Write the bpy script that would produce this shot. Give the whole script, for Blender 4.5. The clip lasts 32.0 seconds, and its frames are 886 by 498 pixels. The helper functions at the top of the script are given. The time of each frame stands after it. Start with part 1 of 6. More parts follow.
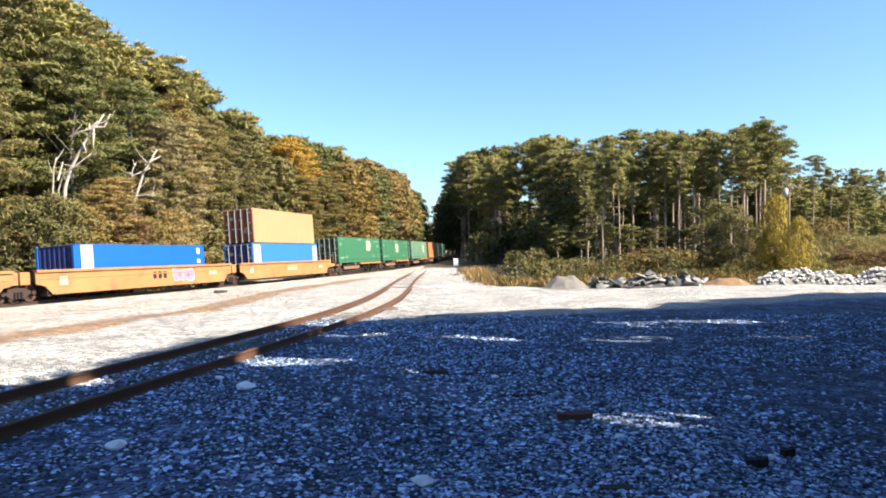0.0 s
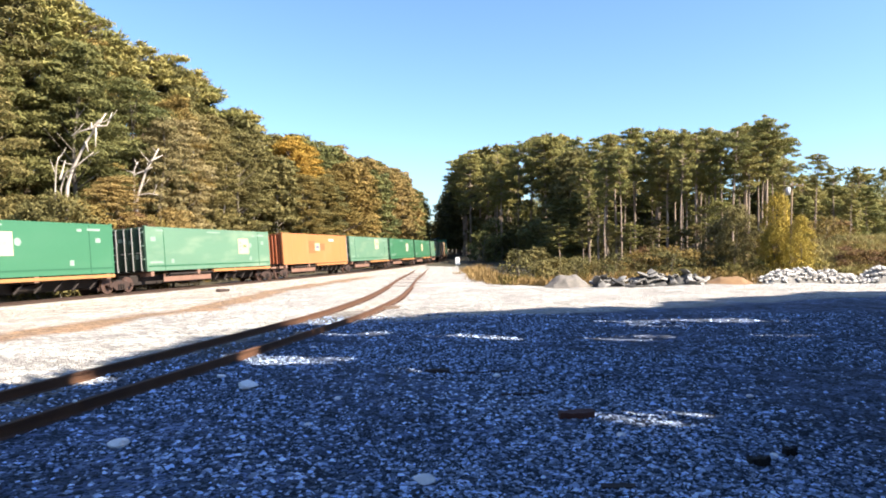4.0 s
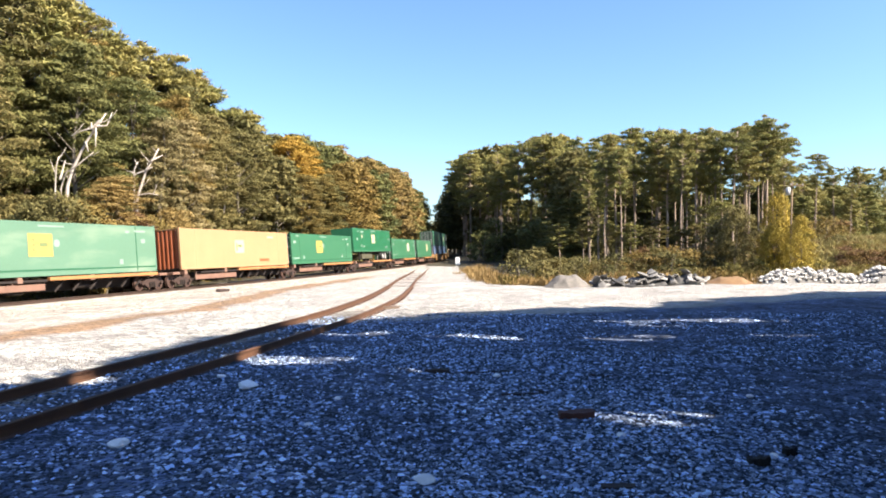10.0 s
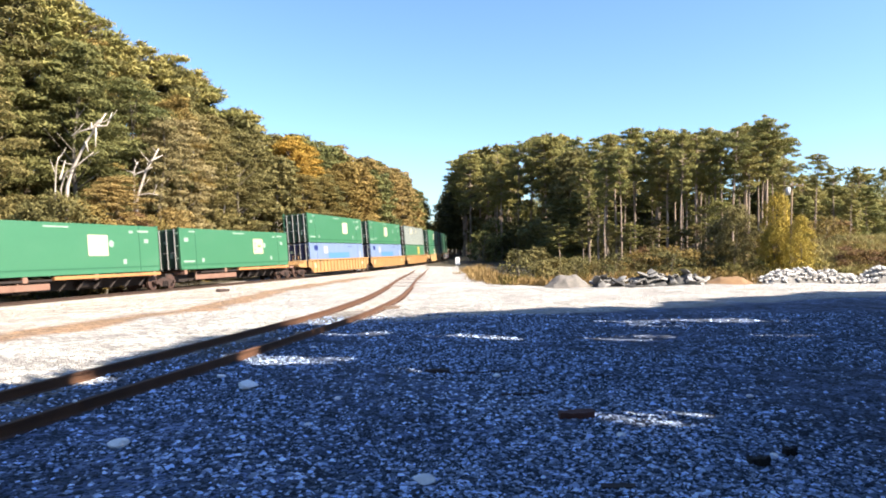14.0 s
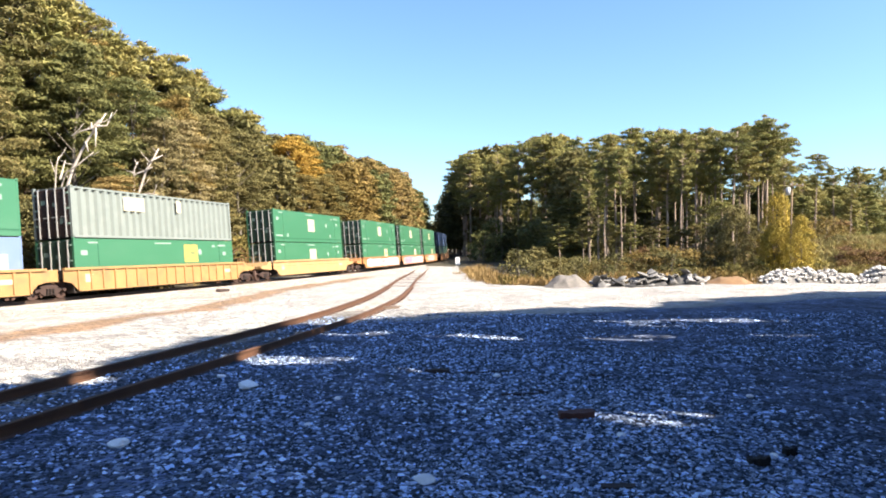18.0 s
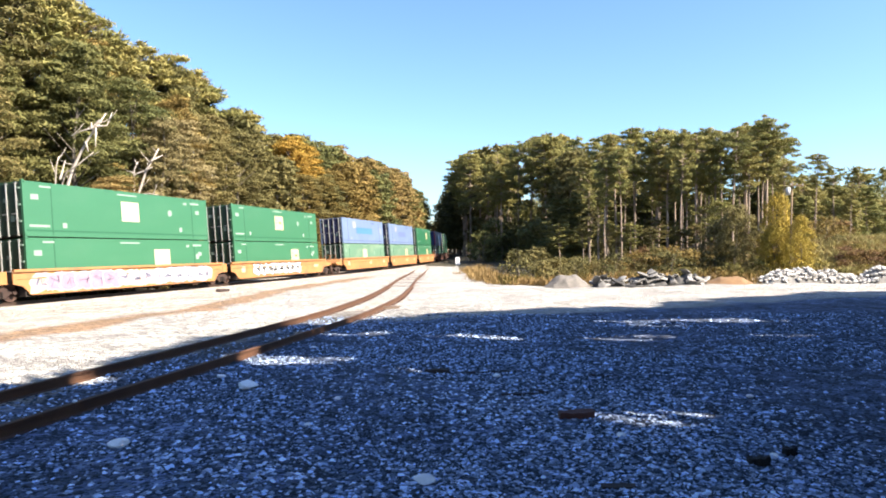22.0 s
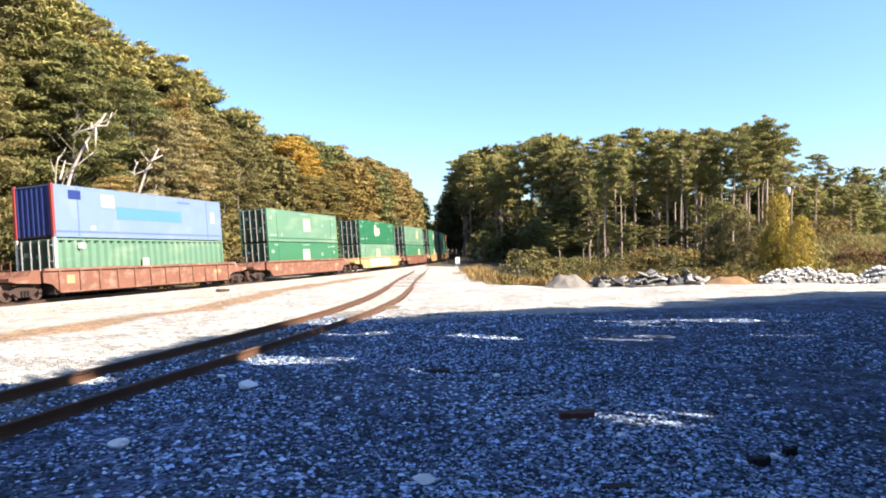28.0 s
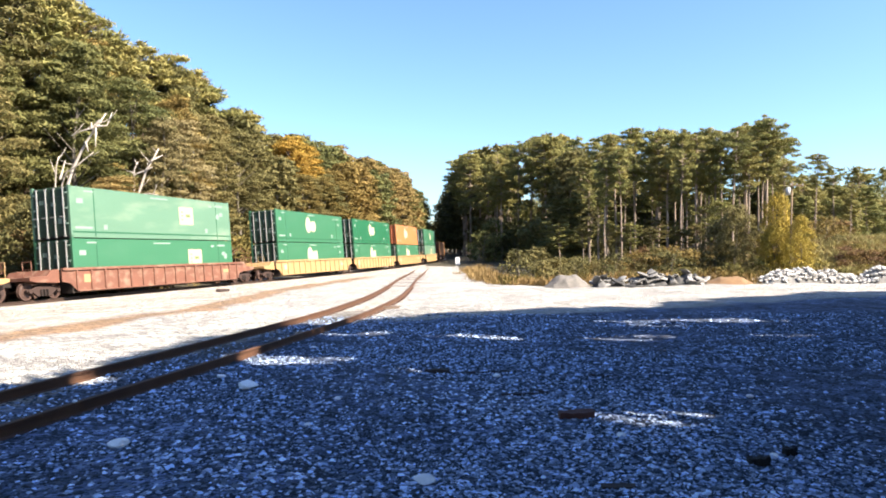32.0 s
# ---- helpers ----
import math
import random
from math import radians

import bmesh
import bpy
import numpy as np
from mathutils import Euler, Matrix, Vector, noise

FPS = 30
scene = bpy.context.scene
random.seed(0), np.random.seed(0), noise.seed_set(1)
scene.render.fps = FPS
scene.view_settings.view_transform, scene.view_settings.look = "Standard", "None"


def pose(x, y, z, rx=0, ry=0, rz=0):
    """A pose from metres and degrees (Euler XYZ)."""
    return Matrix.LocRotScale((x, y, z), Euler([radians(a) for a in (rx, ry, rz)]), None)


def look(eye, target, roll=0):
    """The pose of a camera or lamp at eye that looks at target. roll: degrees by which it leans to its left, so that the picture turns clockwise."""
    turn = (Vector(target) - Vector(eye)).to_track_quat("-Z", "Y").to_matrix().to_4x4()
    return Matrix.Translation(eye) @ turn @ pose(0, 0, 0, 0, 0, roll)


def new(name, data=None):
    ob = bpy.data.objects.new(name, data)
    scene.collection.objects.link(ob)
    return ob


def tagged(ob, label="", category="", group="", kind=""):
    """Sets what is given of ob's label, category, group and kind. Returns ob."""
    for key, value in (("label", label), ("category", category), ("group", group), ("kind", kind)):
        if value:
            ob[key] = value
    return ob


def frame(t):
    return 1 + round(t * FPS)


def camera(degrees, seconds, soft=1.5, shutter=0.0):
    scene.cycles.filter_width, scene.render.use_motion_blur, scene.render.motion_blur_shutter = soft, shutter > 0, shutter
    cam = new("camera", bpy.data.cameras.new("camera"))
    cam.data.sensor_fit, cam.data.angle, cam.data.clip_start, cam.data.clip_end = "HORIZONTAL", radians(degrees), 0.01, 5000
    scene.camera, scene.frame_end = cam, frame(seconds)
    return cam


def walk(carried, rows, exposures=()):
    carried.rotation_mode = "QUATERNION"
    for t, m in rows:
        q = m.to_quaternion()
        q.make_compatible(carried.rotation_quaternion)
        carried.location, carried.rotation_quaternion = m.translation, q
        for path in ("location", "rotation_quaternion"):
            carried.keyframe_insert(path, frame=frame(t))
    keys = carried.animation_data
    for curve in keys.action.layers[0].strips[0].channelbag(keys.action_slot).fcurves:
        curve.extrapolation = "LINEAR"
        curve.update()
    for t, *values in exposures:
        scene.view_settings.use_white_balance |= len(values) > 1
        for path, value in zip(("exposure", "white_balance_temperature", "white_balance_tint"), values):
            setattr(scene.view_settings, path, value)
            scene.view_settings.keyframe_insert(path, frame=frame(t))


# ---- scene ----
# The lens, and a camera that stands on the gravel lot and settles in its first seconds.
EYE = (0.0, 0.0, 2.15)


def aim(yaw, pitch):
    """The camera's pose: degrees to the right of +y, and up from level."""
    a, b = radians(yaw), radians(pitch)
    return look(EYE, (100 * math.sin(a) * math.cos(b), 100 * math.cos(a) * math.cos(b), EYE[2] + 100 * math.sin(b)))


cam = camera(65.18, 32.0, soft=1.85)
walk(cam, [(0.0, aim(0.15, -0.33)), (0.4, aim(-0.08, -0.43)), (1.2, aim(-0.08, -0.43)), (1.6, aim(0, -0.433)), (32.0, aim(0, -0.433))],
     exposures=[(0.0, 1.99, 6150, 10), (1.0, 2.13, 6280, 13), (2.0, 2.10, 6280, 13), (3.0, 2.11, 6280, 13), (5.3, 2.0, 6280, 13), (6.0, 1.55, 6150, 2), (6.6, 1.62, 6150, 4), (7.0, 1.85, 6180, 3), (7.5, 2.05, 6280, 13), (10.0, 2.08, 6280, 13), (10.5, 1.75, 6150, 6), (11.0, 1.53, 6150, 4),
                (11.5, 1.66, 6150, 6), (12.0, 1.87, 6200, 8), (12.5, 2.08, 6280, 13), (14.0, 2.12, 6280, 13), (18.0, 2.17, 6280, 13), (32.0, 2.17, 6280, 13)])

# ---- light: a low autumn sun from beyond the lot, under a clear sky ----
SUN_ELEVATION, SUN_AZIMUTH = 40.0, 114.0  # degrees; the azimuth clockwise from +y
a, e = radians(SUN_AZIMUTH), radians(SUN_ELEVATION)
TO_SUN = Vector((math.sin(a) * math.cos(e), math.cos(a) * math.cos(e), math.sin(e)))
lamp = bpy.data.lights.new("sun", "SUN")
lamp.energy, lamp.angle, lamp.color = 5.0, radians(0.53), (1.0, 0.88, 0.70)
sun = new("sun", lamp)
sun.matrix_world = look(TO_SUN * 60, (0, 0, 0))
world = bpy.data.worlds.new("sky")
scene.world = world
world.use_nodes = True
sky = world.node_tree.nodes.new("ShaderNodeTexSky")
sky.sky_type, sky.sun_disc = "NISHITA", False
sky.sun_elevation, sky.sun_rotation = e, a
sky.air_density, sky.dust_density, sky.ozone_density = 1.0, 0.7, 2.5
back = world.node_tree.nodes["Background"]
back.inputs["Strength"].default_value = 0.064
clear = world.node_tree.nodes.new("ShaderNodeMix")
clear.data_type, clear.blend_type = "RGBA", "MULTIPLY"
clear.inputs["Factor"].default_value = 1.0
clear.inputs["B"].default_value = (0.75, 0.885, 1.0, 1)
world.node_tree.links.new(sky.outputs["Color"], clear.inputs["A"])
world.node_tree.links.new(clear.outputs["Result"], back.inputs["Color"])


# ---- materials ----
def material(name, colour, rough=0.8, metal=0.0, vary=0.12, scale=3.0, grain=40.0, bump=0.15, depth=0.01, island=0.0, each=0.0, skew=1.0, dirt=None, dirt_amount=0.0, stretch=(1, 1, 1)):
    """A procedural surface: its colour varied at two scales, with grain, stains and fine relief, all in metres."""
    m = bpy.data.materials.new(name)
    m.use_nodes = True
    nt = m.node_tree
    b = nt.nodes["Principled BSDF"]
    N, Lk = nt.nodes.new, nt.links.new
    co = N("ShaderNodeTexCoord")
    mp = N("ShaderNodeMapping")
    mp.inputs["Scale"].default_value = stretch
    Lk(co.outputs["Object"], mp.inputs["Vector"])
    big, fine = N("ShaderNodeTexNoise"), N("ShaderNodeTexNoise")
    big.inputs["Scale"].default_value, fine.inputs["Scale"].default_value = scale, grain
    big.inputs["Detail"].default_value = fine.inputs["Detail"].default_value = 5
    Lk(mp.outputs[0], big.inputs["Vector"])
    Lk(co.outputs["Object"], fine.inputs["Vector"])
    add = N("ShaderNodeMath")
    add.operation = "ADD"
    Lk(big.outputs["Fac"], add.inputs[0])
    Lk(fine.outputs["Fac"], add.inputs[1])
    value = N("ShaderNodeMapRange")
    value.inputs["From Min"].default_value, value.inputs["From Max"].default_value = 0.6, 1.4
    value.inputs["To Min"].default_value, value.inputs["To Max"].default_value = 1 - vary, 1 + vary
    Lk(add.outputs[0], value.inputs["Value"])
    level = value.outputs[0]
    for amount, node, out in ((island, "ShaderNodeNewGeometry", "Random Per Island"), (each, "ShaderNodeObjectInfo", "Random")):
        if amount:
            src, rng, mul = N(node), N("ShaderNodeMapRange"), N("ShaderNodeMath")
            rng.inputs["To Min"].default_value, rng.inputs["To Max"].default_value = 1 - amount, 1 + amount
            mul.operation = "MULTIPLY"
            chance = N("ShaderNodeMath")
            chance.operation = "POWER"
            chance.inputs[1].default_value = skew
            Lk(src.outputs[out], chance.inputs[0])
            Lk(chance.outputs[0], rng.inputs["Value"])
            Lk(level, mul.inputs[0])
            Lk(rng.outputs[0], mul.inputs[1])
            level = mul.outputs[0]
    hsv = N("ShaderNodeHueSaturation")
    hsv.inputs["Color"].default_value = (*colour, 1)
    Lk(level, hsv.inputs["Value"])
    tone = hsv.outputs["Color"]
    if dirt:
        ramp, mix, spots = N("ShaderNodeMapRange"), N("ShaderNodeMix"), N("ShaderNodeTexNoise")
        spots.inputs["Scale"].default_value, spots.inputs["Detail"].default_value = scale * 1.7, 8
        Lk(mp.outputs[0], spots.inputs["Vector"])
        ramp.inputs["From Min"].default_value, ramp.inputs["From Max"].default_value = 0.5, 0.72
        ramp.inputs["To Max"].default_value = dirt_amount
        Lk(spots.outputs["Fac"], ramp.inputs["Value"])
        mix.data_type = "RGBA"
        Lk(ramp.outputs[0], mix.inputs["Factor"])
        Lk(tone, mix.inputs["A"])
        mix.inputs["B"].default_value = (*dirt, 1)
        tone = mix.outputs["Result"]
    Lk(tone, b.inputs["Base Color"])
    b.inputs["Roughness"].default_value, b.inputs["Metallic"].default_value = rough, metal
    if bump:
        bp = N("ShaderNodeBump")
        bp.inputs["Strength"].default_value, bp.inputs["Distance"].default_value = bump, depth
        Lk(fine.outputs["Fac"], bp.inputs["Height"])
        Lk(bp.outputs["Normal"], b.inputs["Normal"])
    return m


def leaf_material(name, colour, other, island=0.35, each=0.2):
    """Leaves: two tones picked leaf by leaf and tree by tree, with light coming through."""
    m = bpy.data.materials.new(name)
    m.use_nodes = True
    nt = m.node_tree
    N, Lk = nt.nodes.new, nt.links.new
    b, out = nt.nodes["Principled BSDF"], nt.nodes["Material Output"]
    geo, info, co = N("ShaderNodeNewGeometry"), N("ShaderNodeObjectInfo"), N("ShaderNodeTexCoord")
    patch = N("ShaderNodeTexNoise")
    patch.inputs["Scale"].default_value = 0.6
    Lk(co.outputs["Object"], patch.inputs["Vector"])
    s1, s2 = N("ShaderNodeMath"), N("ShaderNodeMath")
    s1.operation, s2.operation = "MULTIPLY_ADD", "MULTIPLY_ADD"
    s1.inputs[1].default_value = 0.5
    Lk(geo.outputs["Random Per Island"], s1.inputs[0])
    Lk(patch.outputs["Fac"], s1.inputs[2])
    s2.inputs[1].default_value = 0.9
    Lk(info.outputs["Random"], s2.inputs[0])
    Lk(s1.outputs[0], s2.inputs[2])
    rng = N("ShaderNodeMapRange")
    rng.inputs["From Min"].default_value, rng.inputs["From Max"].default_value = 0.55, 1.75
    Lk(s2.outputs[0], rng.inputs["Value"])
    mix = N("ShaderNodeMix")
    mix.data_type = "RGBA"
    Lk(rng.outputs[0], mix.inputs["Factor"])
    mix.inputs["A"].default_value, mix.inputs["B"].default_value = (*colour, 1), (*other, 1)
    val = N("ShaderNodeMapRange")
    val.inputs["To Min"].default_value, val.inputs["To Max"].default_value = 1 - island, 1 + island
    Lk(geo.outputs["Random Per Island"], val.inputs["Value"])
    hsv = N("ShaderNodeHueSaturation")
    Lk(mix.outputs["Result"], hsv.inputs["Color"])
    Lk(val.outputs[0], hsv.inputs["Value"])
    Lk(hsv.outputs["Color"], b.inputs["Base Color"])
    b.inputs["Roughness"].default_value, b.inputs["Specular IOR Level"].default_value = 0.7, 0.12
    tr, sh = N("ShaderNodeBsdfTranslucent"), N("ShaderNodeMixShader")
    Lk(hsv.outputs["Color"], tr.inputs["Color"])
    sh.inputs[0].default_value = 0.22
    Lk(b.outputs[0], sh.inputs[1])
    Lk(tr.outputs[0], sh.inputs[2])
    Lk(sh.outputs[0], out.inputs["Surface"])
    return m


GREEN_PAINT = material("green_paint", (0.029, 0.108, 0.056), 0.42, 0, 0.09, 0.35, 25, 0.05, dirt=(0.050, 0.128, 0.075), dirt_amount=0.35, stretch=(0.35, 1, 1))
DARK_GREEN_PAINT = material("dark_green_paint", (0.014, 0.090, 0.042), 0.4, 0, 0.10, 0.6, 25, 0.05, dirt=(0.035, 0.115, 0.062), dirt_amount=0.25, stretch=(0.35, 1, 1))
PALE_GREEN_PAINT = material("faded_green_paint", (0.072, 0.142, 0.094), 0.5, 0, 0.12, 0.5, 25, 0.05, dirt=(0.160, 0.215, 0.150), dirt_amount=0.7, stretch=(0.3, 1, 1.2))
CREAM_GREEN_PAINT = material("bleached_green_paint", (0.128, 0.150, 0.138), 0.55, 0, 0.10, 0.8, 25, 0.05, dirt=(0.165, 0.185, 0.17), dirt_amount=0.5)
ORANGE_PAINT = material("orange_paint", (0.30, 0.125, 0.045), 0.45, 0, 0.10, 0.6, 25, 0.05, dirt=(0.30, 0.155, 0.072), dirt_amount=0.5, stretch=(1, 1, 0.35))
PEACH_PAINT = material("peach_paint", (0.29, 0.172, 0.088), 0.5, 0, 0.08, 0.6, 25, 0.05, dirt=(0.24, 0.15, 0.075), dirt_amount=0.35)
RUST_ORANGE_PAINT = material("rust_orange_paint", (0.235, 0.061, 0.019), 0.5, 0, 0.15, 1.2, 25, 0.08)
RUST_DOOR = material("rust_red_door", (0.105, 0.032, 0.016), 0.6, 0, 0.3, 2, 30, 0.1)
BLUE_PAINT = material("blue_paint", (0.006, 0.070, 0.273), 0.4, 0, 0.08, 0.6, 25, 0.05)
SKY_BLUE_PAINT = material("sky_blue_paint", (0.024, 0.115, 0.31), 0.4, 0, 0.08, 0.6, 25, 0.05)
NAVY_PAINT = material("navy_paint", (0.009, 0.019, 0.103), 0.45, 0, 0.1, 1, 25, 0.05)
ICE_PAINT = material("pale_blue_paint", (0.098, 0.141, 0.235), 0.45, 0, 0.07, 0.5, 25, 0.04, dirt=(0.140, 0.178, 0.250), dirt_amount=0.5)
AZURE_MARK = material("azure_mark", (0.048, 0.130, 0.270), 0.5, 0, 0.12, 0.5, 20, 0.0)
FAINT_MARK = material("faint_violet_mark", (0.088, 0.118, 0.235), 0.5, 0, 0.12, 0.5, 20, 0.0)
ICE_LABEL = material("pale_label_paint", (0.21, 0.22, 0.255), 0.5, 0, 0.1, 2, 30, 0.0)
WHITE_PAINT = material("white_paint", (0.40, 0.40, 0.385), 0.5, 0, 0.06, 2, 30, 0.03)
CABINET_WHITE = material("cabinet_white_paint", (0.80, 0.80, 0.78), 0.5, 0, 0.06, 2, 30, 0.03)
CREAM_MARK = material("cream_mark", (0.33, 0.30, 0.19), 0.5, 0, 0.10, 2, 30, 0.0)
YELLOW_MARK = material("yellow_mark", (0.30, 0.22, 0.055), 0.5, 0, 0.10, 2, 30, 0.0)
DARK_DOOR = material("dark_door", (0.012, 0.035, 0.022), 0.5, 0, 0.3, 2, 30, 0.1)
NAVY_DOOR = material("dark_navy_door", (0.010, 0.014, 0.046), 0.5, 0, 0.35, 2, 30, 0.1)
RED_POST = material("red_paint", (0.197, 0.024, 0.019), 0.5, 0, 0.1, 2, 30, 0.05)
ZINC = material("galvanised_steel", (0.34, 0.34, 0.33), 0.45, 0.6, 0.15, 4, 60, 0.05)
WELL_YELLOW = material("freight_yellow", (0.275, 0.126, 0.044), 0.55, 0, 0.22, 0.9, 30, 0.06, dirt=(0.170, 0.080, 0.042), dirt_amount=0.85, stretch=(0.5, 1, 0.9))
WELL_MUSTARD = material("mustard_yellow", (0.24, 0.137, 0.050), 0.55, 0, 0.24, 0.9, 30, 0.06, dirt=(0.16, 0.095, 0.045), dirt_amount=0.8, stretch=(0.6, 1, 0.8))
WELL_PALE = material("pale_yellow", (0.28, 0.175, 0.075), 0.55, 0, 0.12, 0.8, 30, 0.06, dirt=(0.24, 0.19, 0.12), dirt_amount=0.5)
WELL_BROWN = material("oxide_brown", (0.118, 0.047, 0.028), 0.65, 0, 0.32, 1.3, 30, 0.08, dirt=(0.200, 0.125, 0.085), dirt_amount=0.9, stretch=(0.6, 1, 1.0))
UNDER_STEEL = material("grimy_steel", (0.014, 0.009, 0.007), 0.8, 0.2, 0.35, 3, 50, 0.2)
TRUCK_STEEL = material("rusty_truck_steel", (0.026, 0.012, 0.008), 0.85, 0.0, 0.35, 3, 50, 0.2)
ICE_PRINT_AND_SHADE = material("blue_grey_print_and_shade", (0.060, 0.085, 0.17), 0.5, 0, 0.1, 1, 25, 0.05)
FADED_ORANGE = material("faded_patch_paint", (0.25, 0.085, 0.034), 0.5, 0, 0.15, 2, 25, 0.0)
WHEEL_STEEL = material("worn_wheel_steel", (0.055, 0.030, 0.022), 0.6, 0.2, 0.25, 4, 50, 0.1)
OLIVE_GRATE = material("olive_grating", (0.050, 0.046, 0.026), 0.7, 0, 0.3, 6, 50, 0.3)
TRIM_SHADE_GREEN = material("green_trim_shade", (0.012, 0.072, 0.034), 0.5, 0, 0.1, 1, 25, 0.05)
SPINE_RUST = material("rusty_sill", (0.135, 0.072, 0.050), 0.75, 0, 0.25, 1.5, 40, 0.1, dirt=(0.13, 0.088, 0.062), dirt_amount=0.6)
HUB_GREY = material("pale_hub_paint", (0.22, 0.215, 0.205), 0.6, 0, 0.25, 6, 40, 0.05)
TYRE_RUBBER = material("tyre_rubber", (0.02, 0.02, 0.02), 0.9)
GRAFFITI_WHITE = material("spray_white", (0.348, 0.348, 0.348), 0.6, 0, 0.12, 3, 20, 0.0)
GRAFFITI_PINK = material("spray_pink", (0.338, 0.141, 0.197), 0.6, 0, 0.25, 3, 20, 0.0)
SPRAY_GREY = material("spray_grey", (0.10, 0.10, 0.14), 0.6, 0, 0.3, 3, 20, 0.0)
GRAFFITI_LILAC = material("spray_lilac", (0.31, 0.255, 0.27), 0.6, 0, 0.25, 1.2, 20, 0.0)
GRAFFITI_BLACK = material("spray_black", (0.03, 0.03, 0.03), 0.6, 0, 0.12, 3, 20, 0.0)
RAIL_RUST = material("rail_rust", (0.072, 0.032, 0.015), 0.8, 0.15, 0.3, 2, 60, 0.25)
RAIL_TOP = material("main_rail_steel", (0.07, 0.045, 0.033), 0.5, 0.5, 0.2, 2, 60, 0.1)
TIE_WOOD = material("weathered_tie", (0.085, 0.060, 0.045), 0.9, 0, 0.3, 2, 40, 0.5, each=0.25, stretch=(1, 8, 1))
STONE_WHITE = material("pale_stone", (0.465, 0.450, 0.427), 0.9, 0, 0.15, 3, 40, 0.4, each=0.18)
BRIGHT_STONE = material("bright_quartz_stone", (0.80, 0.83, 0.88), 0.85, 0, 0.1, 5, 60, 0.3)
EMBLEM_INK = material("emblem_ink", (0.10, 0.13, 0.05), 0.6, 0, 0.2, 4, 40, 0.0)
FADED_LABEL = material("faded_label_paint", (0.155, 0.225, 0.18), 0.55, 0, 0.12, 4, 40, 0.0)
OFF_WHITE = material("off_white_emblem", (0.31, 0.29, 0.21), 0.55, 0, 0.12, 4, 30, 0.0)
STONE_GREY = material("grey_stone", (0.180, 0.174, 0.165), 0.9, 0, 0.25, 3, 40, 0.4, each=0.3)
GRAVEL_STONE = material("gravel_stone", (0.30, 0.40, 0.60), 0.9, 0, 0.15, 8, 90, 0.3, island=0.95, skew=3.4)
PALE_GRAVEL = material("pale_gravel_stone", (0.46, 0.56, 0.74), 0.9, 0, 0.15, 8, 90, 0.3, island=0.85, skew=1.8)
BARK_PINE = material("pine_bark", (0.25, 0.19, 0.145), 0.95, 0, 0.3, 2, 12, 0.8, depth=0.04, each=0.25, stretch=(1, 1, 0.25))
BARK_GREY = material("grey_bark", (0.128, 0.109, 0.086), 0.95, 0, 0.3, 2, 12, 0.8, depth=0.04, each=0.25, stretch=(1, 1, 0.25))
DEAD_WOOD = material("bleached_wood", (0.33, 0.29, 0.25), 0.9, 0, 0.2, 2, 20, 0.5, stretch=(1, 1, 0.25))
PLANK_WOOD = material("reddish_wood", (0.095, 0.036, 0.026), 0.9, 0, 0.25, 5, 60, 0.5)
DARK_WOOD = material("dark_rotten_wood", (0.045, 0.03, 0.025), 0.95, 0, 0.3, 5, 60, 0.5)
CHARRED_WOOD = material("black_rotten_wood", (0.012, 0.010, 0.010), 0.95, 0, 0.3, 5, 60, 0.5)
POLE_WOOD = material("pole_wood", (0.160, 0.113, 0.070), 0.9, 0, 0.2, 2, 30, 0.3, stretch=(1, 1, 0.2))
PINE_LEAF = leaf_material("pine_needles", (0.140, 0.148, 0.050), (0.262, 0.228, 0.078), 0.3)
# also the darker leaf that stands for shade inside the right wood
EVERGREEN_AND_SHADE_LEAF = leaf_material("evergreen_and_shade_leaves", (0.080, 0.092, 0.034), (0.165, 0.150, 0.052), 0.3)
OAK_LEAF = leaf_material("olive_leaves", (0.0832, 0.0832, 0.0323), (0.1676, 0.1387, 0.0532), 0.3)
TURNING_LEAF = leaf_material("turning_leaves", (0.1213, 0.1017, 0.0312), (0.2138, 0.1445, 0.0462), 0.3)
OCHRE_LEAF = leaf_material("ochre_leaves", (0.150, 0.118, 0.044), (0.235, 0.165, 0.060), 0.3)
TAN_LEAF = leaf_material("thin_tan_leaves", (0.150, 0.128, 0.058), (0.235, 0.190, 0.090), 0.3)
GOLD_LEAF = leaf_material("golden_leaves", (0.29, 0.2, 0.036), (0.31, 0.18, 0.038))
BUSH_LEAF = leaf_material("brush_leaves", (0.072, 0.074, 0.020), (0.165, 0.115, 0.036))
YELLOW_BUSH_LEAF = leaf_material("yellow_green_leaves", (0.26, 0.215, 0.040), (0.32, 0.235, 0.046))
DRY_GRASS = leaf_material("dry_grass_blades", (0.25, 0.165, 0.07), (0.20, 0.14, 0.055))
OLIVE_GRASS = leaf_material("olive_grass_blades", (0.21, 0.20, 0.072), (0.27, 0.225, 0.088))
RUSSET_LEAF = leaf_material("russet_brush_leaves", (0.13, 0.072, 0.040), (0.15, 0.10, 0.036))


